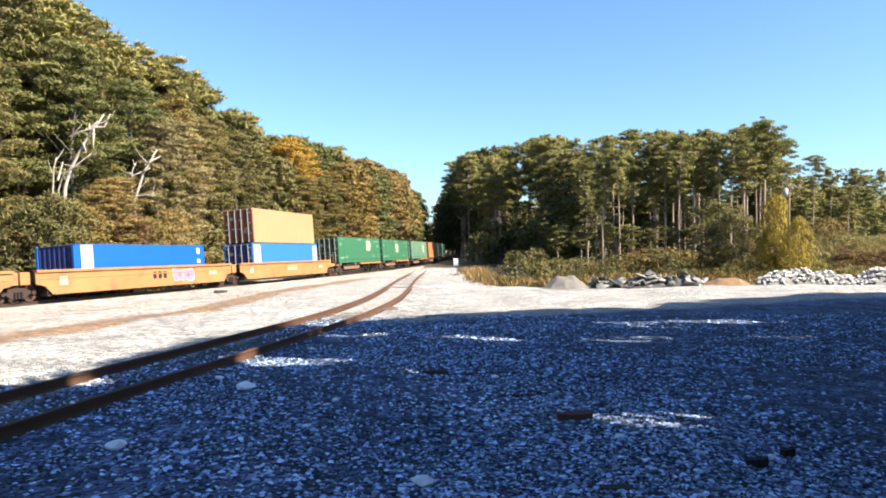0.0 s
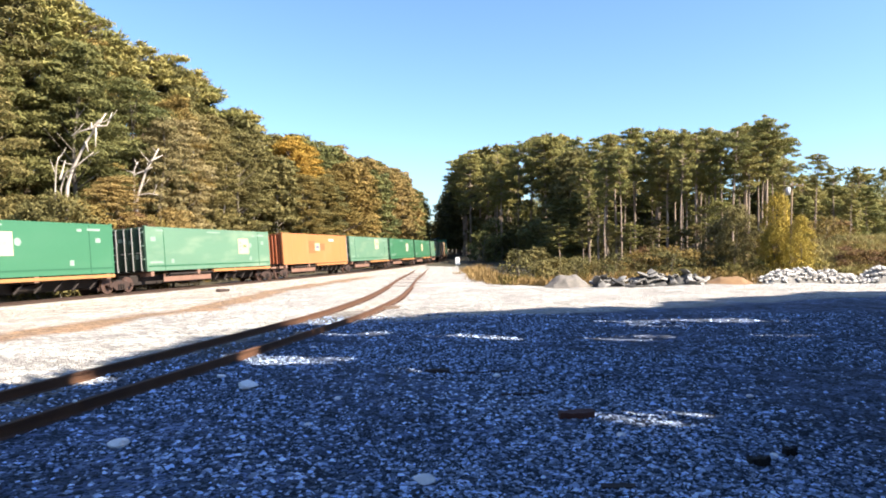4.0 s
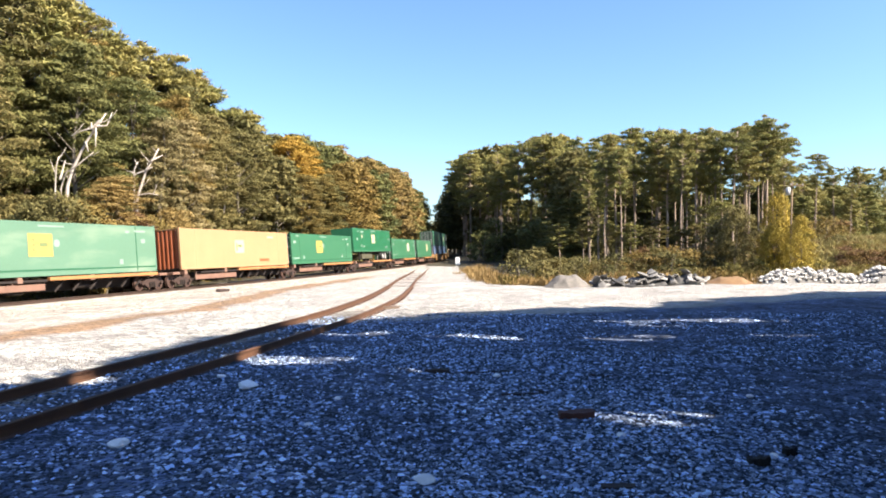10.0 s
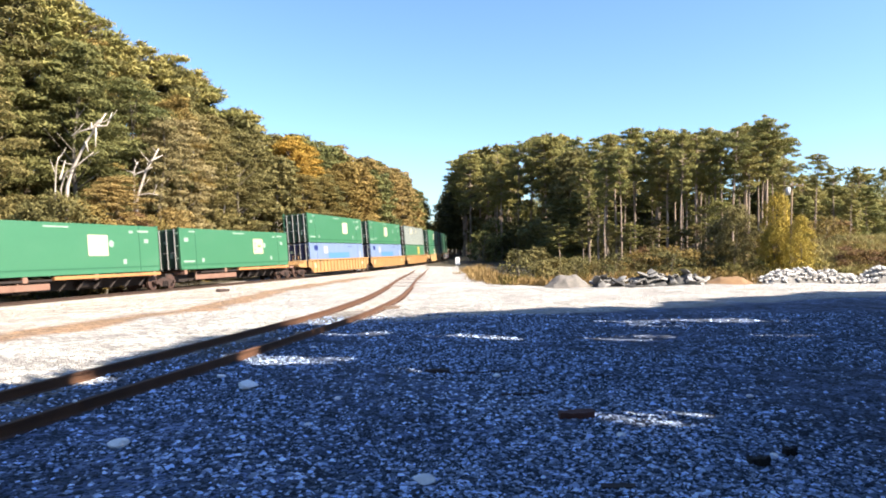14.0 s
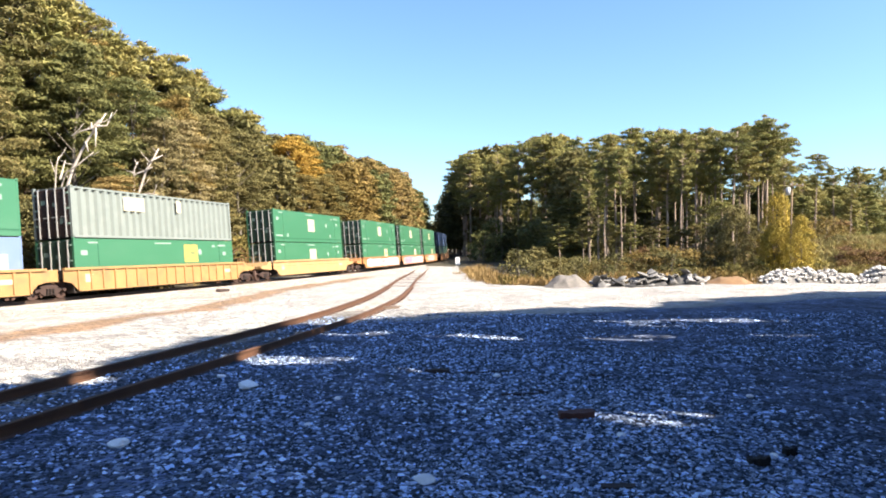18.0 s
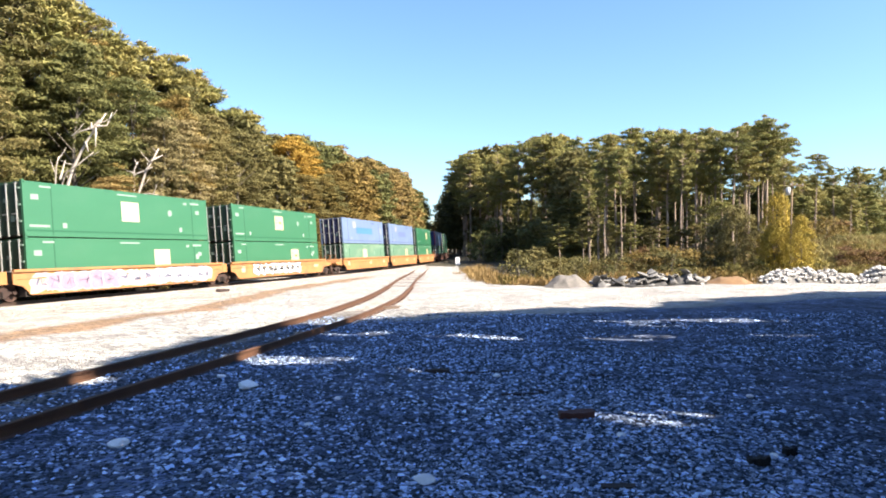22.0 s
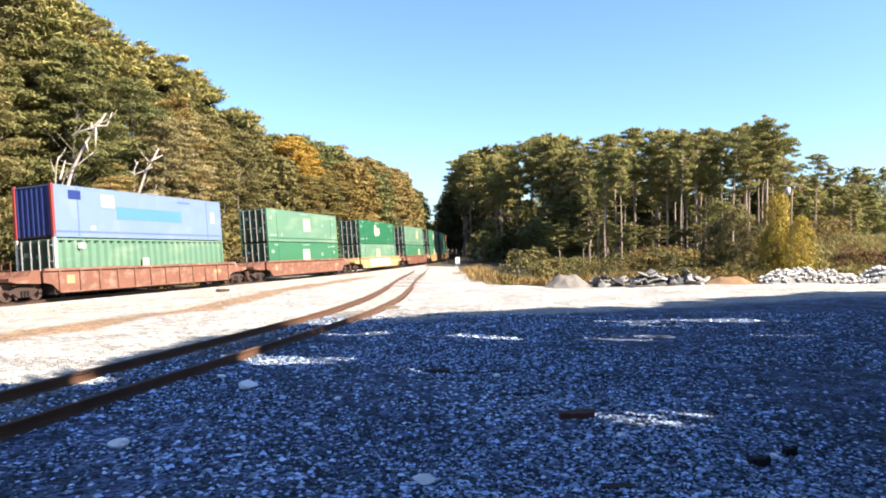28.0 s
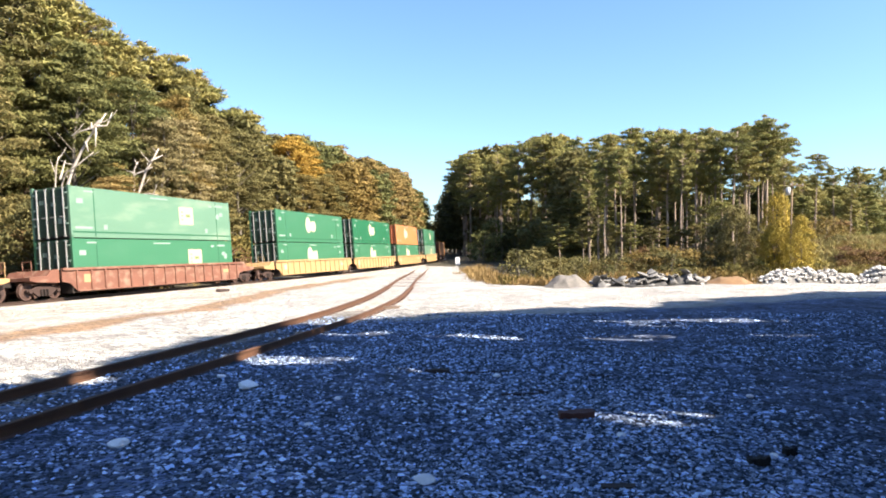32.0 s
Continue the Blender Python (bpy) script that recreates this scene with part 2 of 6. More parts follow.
def ground_material():
    """Pale crushed stone, a dark blue copy with the lot's shade in its colour, tan dirt, and fallen leaves whose dark
    tone also stands for shade by the train, laid by the cover that each place of the ground has.
    """
    m = bpy.data.materials.new("ground_cover")
    m.use_nodes = True
    nt = m.node_tree
    N, Lk = nt.nodes.new, nt.links.new
    b = nt.nodes["Principled BSDF"]
    co, at = N("ShaderNodeTexCoord"), N("ShaderNodeAttribute")
    at.attribute_name = "cover"
    sep = N("ShaderNodeSeparateColor")
    Lk(at.outputs["Color"], sep.inputs[0])
    cell, coarse, blotch = N("ShaderNodeTexVoronoi"), N("ShaderNodeTexVoronoi"), N("ShaderNodeTexNoise")
    cell.inputs["Scale"].default_value, coarse.inputs["Scale"].default_value = 26, 5.5
    blotch.inputs["Scale"].default_value, blotch.inputs["Detail"].default_value = 0.45, 6
    for n in (cell, coarse, blotch):
        Lk(co.outputs["Object"], n.inputs["Vector"])
    pick = N("ShaderNodeSeparateColor")
    Lk(cell.outputs["Color"], pick.inputs[0])
    pick2 = N("ShaderNodeSeparateColor")
    Lk(coarse.outputs["Color"], pick2.inputs[0])
    tone = N("ShaderNodeMapRange")
    tone.inputs["To Min"].default_value, tone.inputs["To Max"].default_value = 0.06, 1.75
    Lk(pick.outputs[0], tone.inputs["Value"])
    tone2 = N("ShaderNodeMapRange")
    tone2.inputs["To Min"].default_value, tone2.inputs["To Max"].default_value = 0.5, 1.45
    Lk(pick2.outputs[0], tone2.inputs["Value"])
    both = N("ShaderNodeMath")
    both.operation = "MULTIPLY"
    Lk(tone.outputs[0], both.inputs[0])
    Lk(tone2.outputs[0], both.inputs[1])
    tone3 = N("ShaderNodeMapRange")
    tone3.inputs["From Min"].default_value, tone3.inputs["From Max"].default_value = 0.3, 0.7
    tone3.inputs["To Min"].default_value, tone3.inputs["To Max"].default_value = 0.62, 1.26
    Lk(blotch.outputs["Fac"], tone3.inputs["Value"])
    all3 = N("ShaderNodeMath")
    all3.operation = "MULTIPLY"
    Lk(both.outputs[0], all3.inputs[0])
    Lk(tone3.outputs[0], all3.inputs[1])

    patchy, tone4, all4 = N("ShaderNodeTexNoise"), N("ShaderNodeMapRange"), N("ShaderNodeMath")
    patchy.inputs["Scale"].default_value, patchy.inputs["Detail"].default_value = 2.1, 4
    Lk(co.outputs["Object"], patchy.inputs["Vector"])
    tone4.inputs["From Min"].default_value, tone4.inputs["From Max"].default_value = 0.36, 0.64
    tone4.inputs["To Min"].default_value, tone4.inputs["To Max"].default_value = 0.5, 1.4
    Lk(patchy.outputs["Fac"], tone4.inputs["Value"])
    all4.operation = "MULTIPLY"
    Lk(all3.outputs[0], all4.inputs[0])
    Lk(tone4.outputs[0], all4.inputs[1])

    calm = N("ShaderNodeMath")
    calm.operation = "MULTIPLY_ADD"
    calm.inputs[1].default_value, calm.inputs[2].default_value = 0.78, 0.2
    Lk(all3.outputs[0], calm.inputs[0])

    def toned(colour, patches=False):
        h = N("ShaderNodeHueSaturation")
        h.inputs["Color"].default_value = (*colour, 1)
        Lk((all4 if patches else calm).outputs[0], h.inputs["Value"])
        return h.outputs["Color"]

    def blend(f, x, y):
        k = N("ShaderNodeMix")
        k.data_type = "RGBA"
        Lk(f, k.inputs["Factor"])
        Lk(x, k.inputs["A"])
        Lk(y, k.inputs["B"])
        return k.outputs["Result"]

    def ragged(weight):
        """The edge of a cover, broken up by the blotches."""
        k, r = N("ShaderNodeMath"), N("ShaderNodeMapRange")
        k.operation = "ADD"
        Lk(weight, k.inputs[0])
        Lk(blotch.outputs["Fac"], k.inputs[1])
        r.inputs["From Min"].default_value, r.inputs["From Max"].default_value = 0.85, 1.15
        Lk(k.outputs[0], r.inputs["Value"])
        return r.outputs[0]

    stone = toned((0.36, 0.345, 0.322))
    # shaded copy of the stone: the lot's blue shade is in its colour
    shaded_stone = toned((0.077, 0.106, 0.186), True)
    ballast = toned((0.40, 0.355, 0.31))
    dirt = toned((0.24, 0.15, 0.085))
    litter_and_shade = toned((0.052, 0.042, 0.020))
    result = blend(ragged(at.outputs["Alpha"]), stone, shaded_stone)
    result = blend(ragged(sep.outputs[0]), result, ballast)
    result = blend(ragged(sep.outputs[1]), result, dirt)
    result = blend(ragged(sep.outputs[2]), result, litter_and_shade)
    Lk(result, b.inputs["Base Color"])
    b.inputs["Roughness"].default_value = 0.95
    bp = N("ShaderNodeBump")
    bp.inputs["Strength"].default_value, bp.inputs["Distance"].default_value = 1.0, 0.045
    Lk(cell.outputs["Distance"], bp.inputs["Height"])
    bp.invert = True
    Lk(bp.outputs["Normal"], b.inputs["Normal"])
    return m


GROUND = ground_material()


# ---- the line of the main track: metres along it, s = 0 where it stands 35 m ahead of the camera ----
RAIL_Z, GRADE, CANT = EYE[2] - 2.965, -0.00671, radians(4.68)


def heading(s):
    """Radians to the right of +y along which the line runs away."""
    u = np.clip(s, -12, 55)
    h = 0.26949 - 0.00114833 * u - 0.5 * 1.25984e-5 * u * u
    return h - 0.001841 * np.clip(s - 55, 0, 700)


_S = np.arange(-700, 900, 0.5)
_H = heading(_S)
_X = np.concatenate([[0], np.cumsum(0.25 * (np.sin(_H[1:]) + np.sin(_H[:-1])))])
_Y = np.concatenate([[0], np.cumsum(0.25 * (np.cos(_H[1:]) + np.cos(_H[:-1])))])
_i0 = int(np.argmin(abs(_S)))
_X, _Y = _X - _X[_i0] - 22.0498, _Y - _Y[_i0] + 35.0


def on_line(s):
    """x, y, z of the rail tops and the heading at s."""
    return np.interp(s, _S, _X), np.interp(s, _S, _Y), RAIL_Z + GRADE * np.clip(s, -60, 160), heading(np.asarray(s, float))


def line_pose(s, reach=6.0):
    """The pose of a vehicle at s: x along the line, y to its left, z up and canted, from where its two ends rest."""
    x0, y0, z0, _ = on_line(s - reach)
    x1, y1, z1, _ = on_line(s + reach)
    mid = Vector(((x0 + x1) / 2, (y0 + y1) / 2, (z0 + z1) / 2))
    fwd = Vector((x1 - x0, y1 - y0, z1 - z0)).normalized()
    left = Vector((0, 0, 1)).cross(fwd).normalized()
    up = fwd.cross(left)
    m = Matrix((fwd, left, up)).transposed().to_4x4()
    return Matrix.Translation(mid) @ m @ Matrix.Rotation(-CANT, 4, "X")


# ---- the siding: it leaves beside the camera and joins the main line far off ----
SIDING_Y = np.array([-40, -10, 8.8, 15, 22, 30, 42, 56, 75, 95, 112, 132])
SIDING_X = np.array([-14.2, -8.95, -5.6, -4.45, -3.42, -2.85, -2.75, -2.95, -2.95, -2.75, -2.95, -3.4])
SIDING_Z = np.array([0.09, 0.09, 0.09, 0.03, -0.08, -0.22, -0.45, -0.72, -1.05, -1.28, -1.42, -1.52])


def smooth_table(y, xs, ys):
    """Catmull-like smooth reading of a short table."""
    t = np.gradient(ys, xs)
    i = np.clip(np.searchsorted(xs, y) - 1, 0, len(xs) - 2)
    h = xs[i + 1] - xs[i]
    u = np.clip((y - xs[i]) / h, 0, 1)
    return (2 * u**3 - 3 * u**2 + 1) * ys[i] + (u**3 - 2 * u**2 + u) * h * t[i] + (3 * u**2 - 2 * u**3) * ys[i + 1] + (u**3 - u**2) * h * t[i + 1]


def siding(y):
    return smooth_table(y, SIDING_Y, SIDING_X), smooth_table(y, SIDING_Y, SIDING_Z)


def step(a, b, v):
    u = np.clip((v - a) / (b - a), 0, 1)
    return u * u * (3 - 2 * u)


_NEAR = np.arange(-330, 420, 2.0)
_nx, _ny, _nz, _nh = on_line(_NEAR)


def beside_line(x, y):
    """The distance to the right of the main line (left is negative), and the rail height there."""
    x, y = np.asarray(x, float), np.asarray(y, float)
    d2 = (x[..., None] - _nx) ** 2 + (y[..., None] - _ny) ** 2
    k = np.argmin(d2, -1)
    along = (x - _nx[k]) * np.sin(_nh[k]) + (y - _ny[k]) * np.cos(_nh[k])
    off = (x - _nx[k]) * np.cos(_nh[k]) - (y - _ny[k]) * np.sin(_nh[k])
    far = np.hypot(x - _nx[k], y - _ny[k])
    off = np.where(np.abs(along) > 3, np.where(off > 0, far, -far), off)
    return off, _nz[k]


def bumps(x, y):
    """Low swells of the ground."""
    return 0.035 * np.sin(0.9 * x + 0.3 * y) * np.sin(0.7 * y - 0.2 * x) + 0.02 * np.sin(2.1 * x - 1.3 * y) * np.sin(1.7 * y + 0.8 * x)


def ground_z(x, y):
    """The height of the ground."""
    x, y = np.asarray(x, float), np.asarray(y, float)
    off, rz = beside_line(x, y)
    sx, sz = siding(np.clip(y, -40, 132))
    low = sz - 0.16 - 0.035 * step(20, 26, y) * (1 - step(1.3, 1.7, np.abs(x - sx))) + 0.07 * step(1.6, 3.5, np.abs(x - sx))
    lot = low - low * 0.55 * step(4, 22, x - sx) - 0.1 * step(26, 38, y) * step(3, 12, x - sx)
    lot = np.where(y > 60, np.maximum(lot, -1.3), lot)
    bed = rz - 0.185 + 0.082 * np.clip(off, -2.2, 2.2) * (1 - step(2.2, 4.5, np.abs(off)))
    # from the track bed to the shoulder, then the strip up to the siding
    span = np.maximum(np.abs(x - sx) + 1e-6, 1)
    w = step(2.6, 5.2, off) * 0.35 + 0.65 * step(4, 16, off) 
    right = bed * (1 - w) + np.minimum(lot, bed + 0.12 * np.maximum(off - 2.5, 0)) * w
    right = np.where(x > sx - 1.4, lot * step(2.4, 4.5, off) + bed * (1 - step(2.4, 4.5, off)), right)
    leftside = bed - 0.35 * step(2.6, 5, -off) + 1.6 * step(8, 22, -off)
    z = np.where(off > 0, right, leftside)
    # a brushy bank behind the lot
    z = z + 3.0 * step(24, 36, x) * step(46, 62, y) * (1 - step(90, 160, y))
    calm = step(1.0, 2.2, np.abs(x - sx)) * step(2.0, 4.0, np.abs(off))
    return z + bumps(x, y) * calm


# ---- mesh helpers ----
def mesh_from(verts, faces, smooth=False, name="mesh"):
    me = bpy.data.meshes.new(name)
    me.from_pydata([tuple(map(float, v)) for v in verts], [], [tuple(map(int, f)) for f in faces])
    if smooth:
        me.polygons.foreach_set("use_smooth", [True] * len(me.polygons))
    me.update()
    return me


def bmesh_mesh(bm, smooth=False, name="mesh"):
    me = bpy.data.meshes.new(name)
    bm.to_mesh(me)
    bm.free()
    if smooth:
        me.polygons.foreach_set("use_smooth", [True] * len(me.polygons))
    return me


def add_box(bm, x0, x1, y0, y1, z0, z1):
    vs = [bm.verts.new(p) for p in ((x0, y0, z0), (x1, y0, z0), (x1, y1, z0), (x0, y1, z0), (x0, y0, z1), (x1, y0, z1), (x1, y1, z1), (x0, y1, z1))]
    for f in ((3, 2, 1, 0), (4, 5, 6, 7), (0, 1, 5, 4), (1, 2, 6, 5), (2, 3, 7, 6), (3, 0, 4, 7)):
        bm.faces.new([vs[i] for i in f])
    return vs


def add_prism(bm, outline, y0, y1):
    """An outline of (x, z) points carried from y0 to y1."""
    a = [bm.verts.new((x, y0, z)) for x, z in outline]
    b = [bm.verts.new((x, y1, z)) for x, z in outline]
    n = len(outline)
    bm.faces.new(a)
    bm.faces.new(b[::-1])
    for i in range(n):
        bm.faces.new((a[i], b[i], b[(i + 1) % n], a[(i + 1) % n]))
    bmesh.ops.recalc_face_normals(bm, faces=bm.faces[:])


def add_tube(bm, p, q, r0, r1=None, sides=10, caps=True):
    """A round bar from p to q."""
    p, q = Vector(p), Vector(q)
    r1 = r0 if r1 is None else r1
    rot = (q - p).to_track_quat("Z", "Y")
    a = [bm.verts.new(p + rot @ Vector((r0 * math.cos(2 * math.pi * i / sides), r0 * math.sin(2 * math.pi * i / sides), 0))) for i in range(sides)]
    b = [bm.verts.new(q + rot @ Vector((r1 * math.cos(2 * math.pi * i / sides), r1 * math.sin(2 * math.pi * i / sides), 0))) for i in range(sides)]
    for i in range(sides):
        bm.faces.new((a[i], a[(i + 1) % sides], b[(i + 1) % sides], b[i]))
    if caps:
        bm.faces.new(a[::-1])
        bm.faces.new(b)


def soften(bm, width, segments=1):
    bmesh.ops.bevel(bm, geom=bm.edges[:], offset=width, segments=segments, affect="EDGES", clamp_overlap=True)


MESHES = {}


def shared(key, build):
    """The mesh of that key, built once."""
    if key not in MESHES:
        MESHES[key] = build()
    return MESHES[key]


def piece(name, mesh, mat, parent=None, m=None, label=""):
    """A mesh object of a shared shape with a material of its own, under its thing."""
    ob = new(name, mesh)
    if not mesh.materials:
        mesh.materials.append(None)
    ob.material_slots[0].link = "OBJECT"
    ob.material_slots[0].material = mat
    if parent:
        ob.parent = parent
    if m is not None:
        ob.matrix_basis = m
    if label:
        ob["label"] = label
    return ob


def part(name, bm, mat, parent, label="", smooth=False, m=None):
    return piece(name, bmesh_mesh(bm, smooth), mat, parent, m, label)


def box_mesh(x0, x1, y0, y1, z0, z1, bevel=0.0):
    key = ("box", x0, x1, y0, y1, z0, z1, bevel)

    def build():
        bm = bmesh.new()
        add_box(bm, x0, x1, y0, y1, z0, z1)
        if bevel:
            soften(bm, bevel)
        return bmesh_mesh(bm)
    return shared(key, build)


# ---- the ground: one sheet to the horizon ----
def spread(parts):
    return np.unique(np.round(np.concatenate([np.arange(a, b, d) for a, b, d in parts]), 3))


def build_ground():
    xs = spread([(-3000, -400, 200), (-400, -120, 20), (-120, -45, 5), (-45, -30, 1.5), (-30, 14, 0.5), (14, 45, 1.0), (45, 120, 5), (120, 400, 20), (400, 3001, 200)])
    ys = spread([(-3000, -400, 200), (-400, -60, 20), (-60, -4, 4), (-4, 46, 0.5), (46, 150, 1.5), (150, 300, 5), (300, 600, 20), (600, 3001, 200)])
    X, Y = np.meshgrid(xs, ys)
    Z = np.concatenate([ground_z(X[i:i + 16], Y[i:i + 16]) for i in range(0, len(ys), 16)])
    nx, ny = len(xs), len(ys)
    me = bpy.data.meshes.new("ground")
    idx = np.arange(nx * ny).reshape(ny, nx)
    quads = np.stack([idx[:-1, :-1], idx[:-1, 1:], idx[1:, 1:], idx[1:, :-1]], -1).reshape(-1, 4)
    me.from_pydata(np.stack([X, Y, Z], -1).reshape(-1, 3).tolist(), [], quads.tolist())
    off = np.concatenate([beside_line(X[i:i + 16], Y[i:i + 16])[0] for i in range(0, len(ys), 16)])
    sx, _ = siding(np.clip(Y, -40, 132))
    wob = 0.8 * np.sin(0.23 * Y + 0.5) + 0.5 * np.sin(0.61 * Y + 0.2 * X)
    strip = np.interp(Y, [-10, 16, 19.5, 24.5, 35, 43, 60, 90], [17, 16.5, 16, 15.4, 12, 9.5, 6.5, 4.5]) + 0.3 * wob
    dirt = 0.78 * np.exp(-((off - strip) / (0.85 + 0.010 * Y)) ** 2) * (off > 0) * (1 - step(60, 85, Y))
    dirt = np.maximum(dirt, 0.42 * np.exp(-((off - 3.4) / 0.6) ** 2))
    dirt = np.maximum(dirt, 0.40 * np.exp(-((X - sx) / 0.6) ** 2) * (Y > 14))
    dirt = np.maximum(dirt, 0.44 * np.exp(-((Y - 37.5 - 0.6 * wob) / 1.6) ** 2) * step(8, 18, X))
    # oily grime between the rails, and the train's shade put into the ground colour
    grime_and_shade = 0.75 * (1 - step(1.25, 1.7, off)) * step(-6.0, -5.0, off)
    # litter left of the line, past the lot, and round all
    litter_and_shade = step(4.5, 7.5, -off + 0.5 * wob)
    edge = 43.5 + 0.02 * X + wob * 0.5 + 62 * np.exp(-np.clip((X - 2.2) / 1.1, 0, 9)) + 90 * (X < -2.5)
    litter_and_shade = np.maximum(litter_and_shade, step(-0.8, 1.2, Y - edge) * (off > 0))
    litter_and_shade = np.maximum(litter_and_shade, step(26, 32, X + 0.0 * Y) * (off > 0))
    litter_and_shade = np.maximum(litter_and_shade, step(18, 30, -Y) * (off > 0))
    far = np.maximum(step(150, 170, Y), step(150, 170, np.abs(X)))
    litter_and_shade = np.maximum(litter_and_shade, far * (np.abs(off) > 4))
    # also darker between the siding's rails, up to y = 26
    litter_and_shade = np.maximum(litter_and_shade, np.maximum(grime_and_shade, 0.5 * (np.abs(X - sx) < 0.8) * (Y < 26)))
    # a darker patch on the near ground beside the siding
    litter_and_shade = np.maximum(litter_and_shade, 0.27 * step(1.2, 3.0, -X) * step(4.0, 5.0, Y) * (1 - step(7.0, 9.5, Y)) * (X > sx))
    layer = me.color_attributes.new("cover", "FLOAT_COLOR", "POINT")
    data = np.zeros((nx * ny, 4), np.float32)
    # the last channel lays the shaded stone up to the edge of the lot's shade
    data[:, 0], data[:, 1], data[:, 2], data[:, 3] = (1 - step(-0.5, 0.8, off - strip)).ravel(), dirt.ravel(), litter_and_shade.ravel(), (0.85 * (1 - step(19, 24, Y - 0.5 * np.maximum(X, 0))) * step(-1.2, 0.2, X - sx)).ravel()
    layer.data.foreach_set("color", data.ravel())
    me.polygons.foreach_set("use_smooth", [True] * len(me.polygons))
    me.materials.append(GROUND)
    return tagged(new("ground", me), "pale crushed stone lot with blue shade in its colour and tan dirt", "ground", kind="structure")


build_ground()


# ---- tracks ----
def rail_outline(scale=1.0):
    """A rail's section: foot, web and head, head top at 0."""
    half = [(0.070, -0.170), (0.070, -0.155), (0.012, -0.140), (0.010, -0.045), (0.036, -0.036), (0.036, -0.004), (0.030, 0.0)]
    return [(x * scale, z * scale) for x, z in half] + [(-x * scale, z * scale) for x, z in half[::-1]]


def sweep_rail(points, lefts, ups):
    """A rail along points."""
    sec = rail_outline()
    n = len(sec)
    verts, faces = [], []
    for p, l, u in zip(points, lefts, ups):
        verts += [tuple(np.array(p) - np.array(l) * a + np.array(u) * b) for a, b in sec]
    for i in range(len(points) - 1):
        for k in range(n):
            faces.append((i * n + k, i * n + (k + 1) % n, (i + 1) * n + (k + 1) % n, (i + 1) * n + k))
    faces += [tuple(range(n))[::-1], tuple((len(points) - 1) * n + k for k in range(n))]
    return mesh_from(verts, faces)


def tie_mesh(length=2.55):
    def build():
        bm = bmesh.new()
        add_box(bm, -0.11, 0.11, -length / 2, length / 2, -0.16, 0)
        soften(bm, 0.012)
        return bmesh_mesh(bm)
    return shared(("tie", length), build)


def plate_mesh():
    return box_mesh(-0.09, 0.09, -0.17, 0.17, 0.0, 0.02, 0.004)


def build_main_track():
    track = tagged(new("main_track"), "curved main railway track with rusty rails on pale ballast", "railway track", kind="structure")
    ss = np.concatenate([np.arange(-320, -20, 10), np.arange(-20, 170, 2.0), np.arange(170, 700, 6)])
    for side in (-0.7525, 0.7525):
        pts_, le, up = [], [], []
        for s in ss:
            m = line_pose(float(s), 1.0)
            pts_.append(tuple(m @ Vector((0, side, 0))))
            le.append(tuple(m.to_3x3() @ Vector((0, 1, 0))))
            up.append(tuple(m.to_3x3() @ Vector((0, 0, 1))))
        piece("rail", sweep_rail(pts_, le, up), RAIL_TOP, track)
    tm = tie_mesh()
    for k in range(260):
        s = -22 + 0.56 * k
        piece("tie", tm, TIE_WOOD, track, line_pose(s, 0.5) @ pose(0, random.uniform(-0.04, 0.04), -0.172, 0, 0, random.uniform(-1.2, 1.2)))


def siding_pose(y):
    x, z = siding(y)
    x2, z2 = siding(y + 0.4)
    fwd = Vector((float(x2 - x), 0.4, float(z2 - z))).normalized()
    left = Vector((0, 0, 1)).cross(fwd).normalized()
    return Matrix.Translation((float(x), float(y), float(z))) @ Matrix((fwd, left, fwd.cross(left))).transposed().to_4x4()


def build_siding():
    track = tagged(new("siding_track"), "disused siding with dark rusty rails half sunk in gravel", "railway track", kind="structure")
    ys = np.concatenate([np.arange(-38, 0, 4), np.arange(0, 120, 1.0)])
    for side in (-0.7525, 0.7525):
        ms = [siding_pose(float(y)) for y in ys]
        piece("rail", sweep_rail([tuple(m @ Vector((0, side, 0))) for m in ms], [tuple(m.to_3x3() @ Vector((0, 1, 0))) for m in ms],
                                 [tuple(m.to_3x3() @ Vector((0, 0, 1))) for m in ms]), RAIL_RUST, track)
    tm, pm = tie_mesh(2.5), plate_mesh()
    for k in range(150):
        y = 1.0 + 0.6 * k + random.uniform(-0.05, 0.05)
        m = siding_pose(y)
        sunk = (-0.162 if k % (5 if y < 34 else 11) == 0 else -0.225) - 0.05 * max(0.0, min(1.0, (48 - y) / 20)) + random.uniform(-0.012, 0.01)
        piece("tie", tm, TIE_WOOD, track, m @ pose(0, random.uniform(-0.1, 0.1), sunk, 0, 0, random.uniform(-3, 3)))
        if 4 < y < 45:
            for side in (-0.7525, 0.7525):
                piece("tie_plate", pm, RAIL_RUST, track, m @ pose(0, side, -0.188))


build_main_track()
build_siding()


# ---- the train: wagons and loads, each with the place of its middle along the line at 0 s ----
SPEED = 17.0
MOVING = []  # (thing, place along the line at 0 s, pose on the wagon, reach)
ROLLING = []  # (wheelset, place of its wagon, wheelset's own pose in the truck)


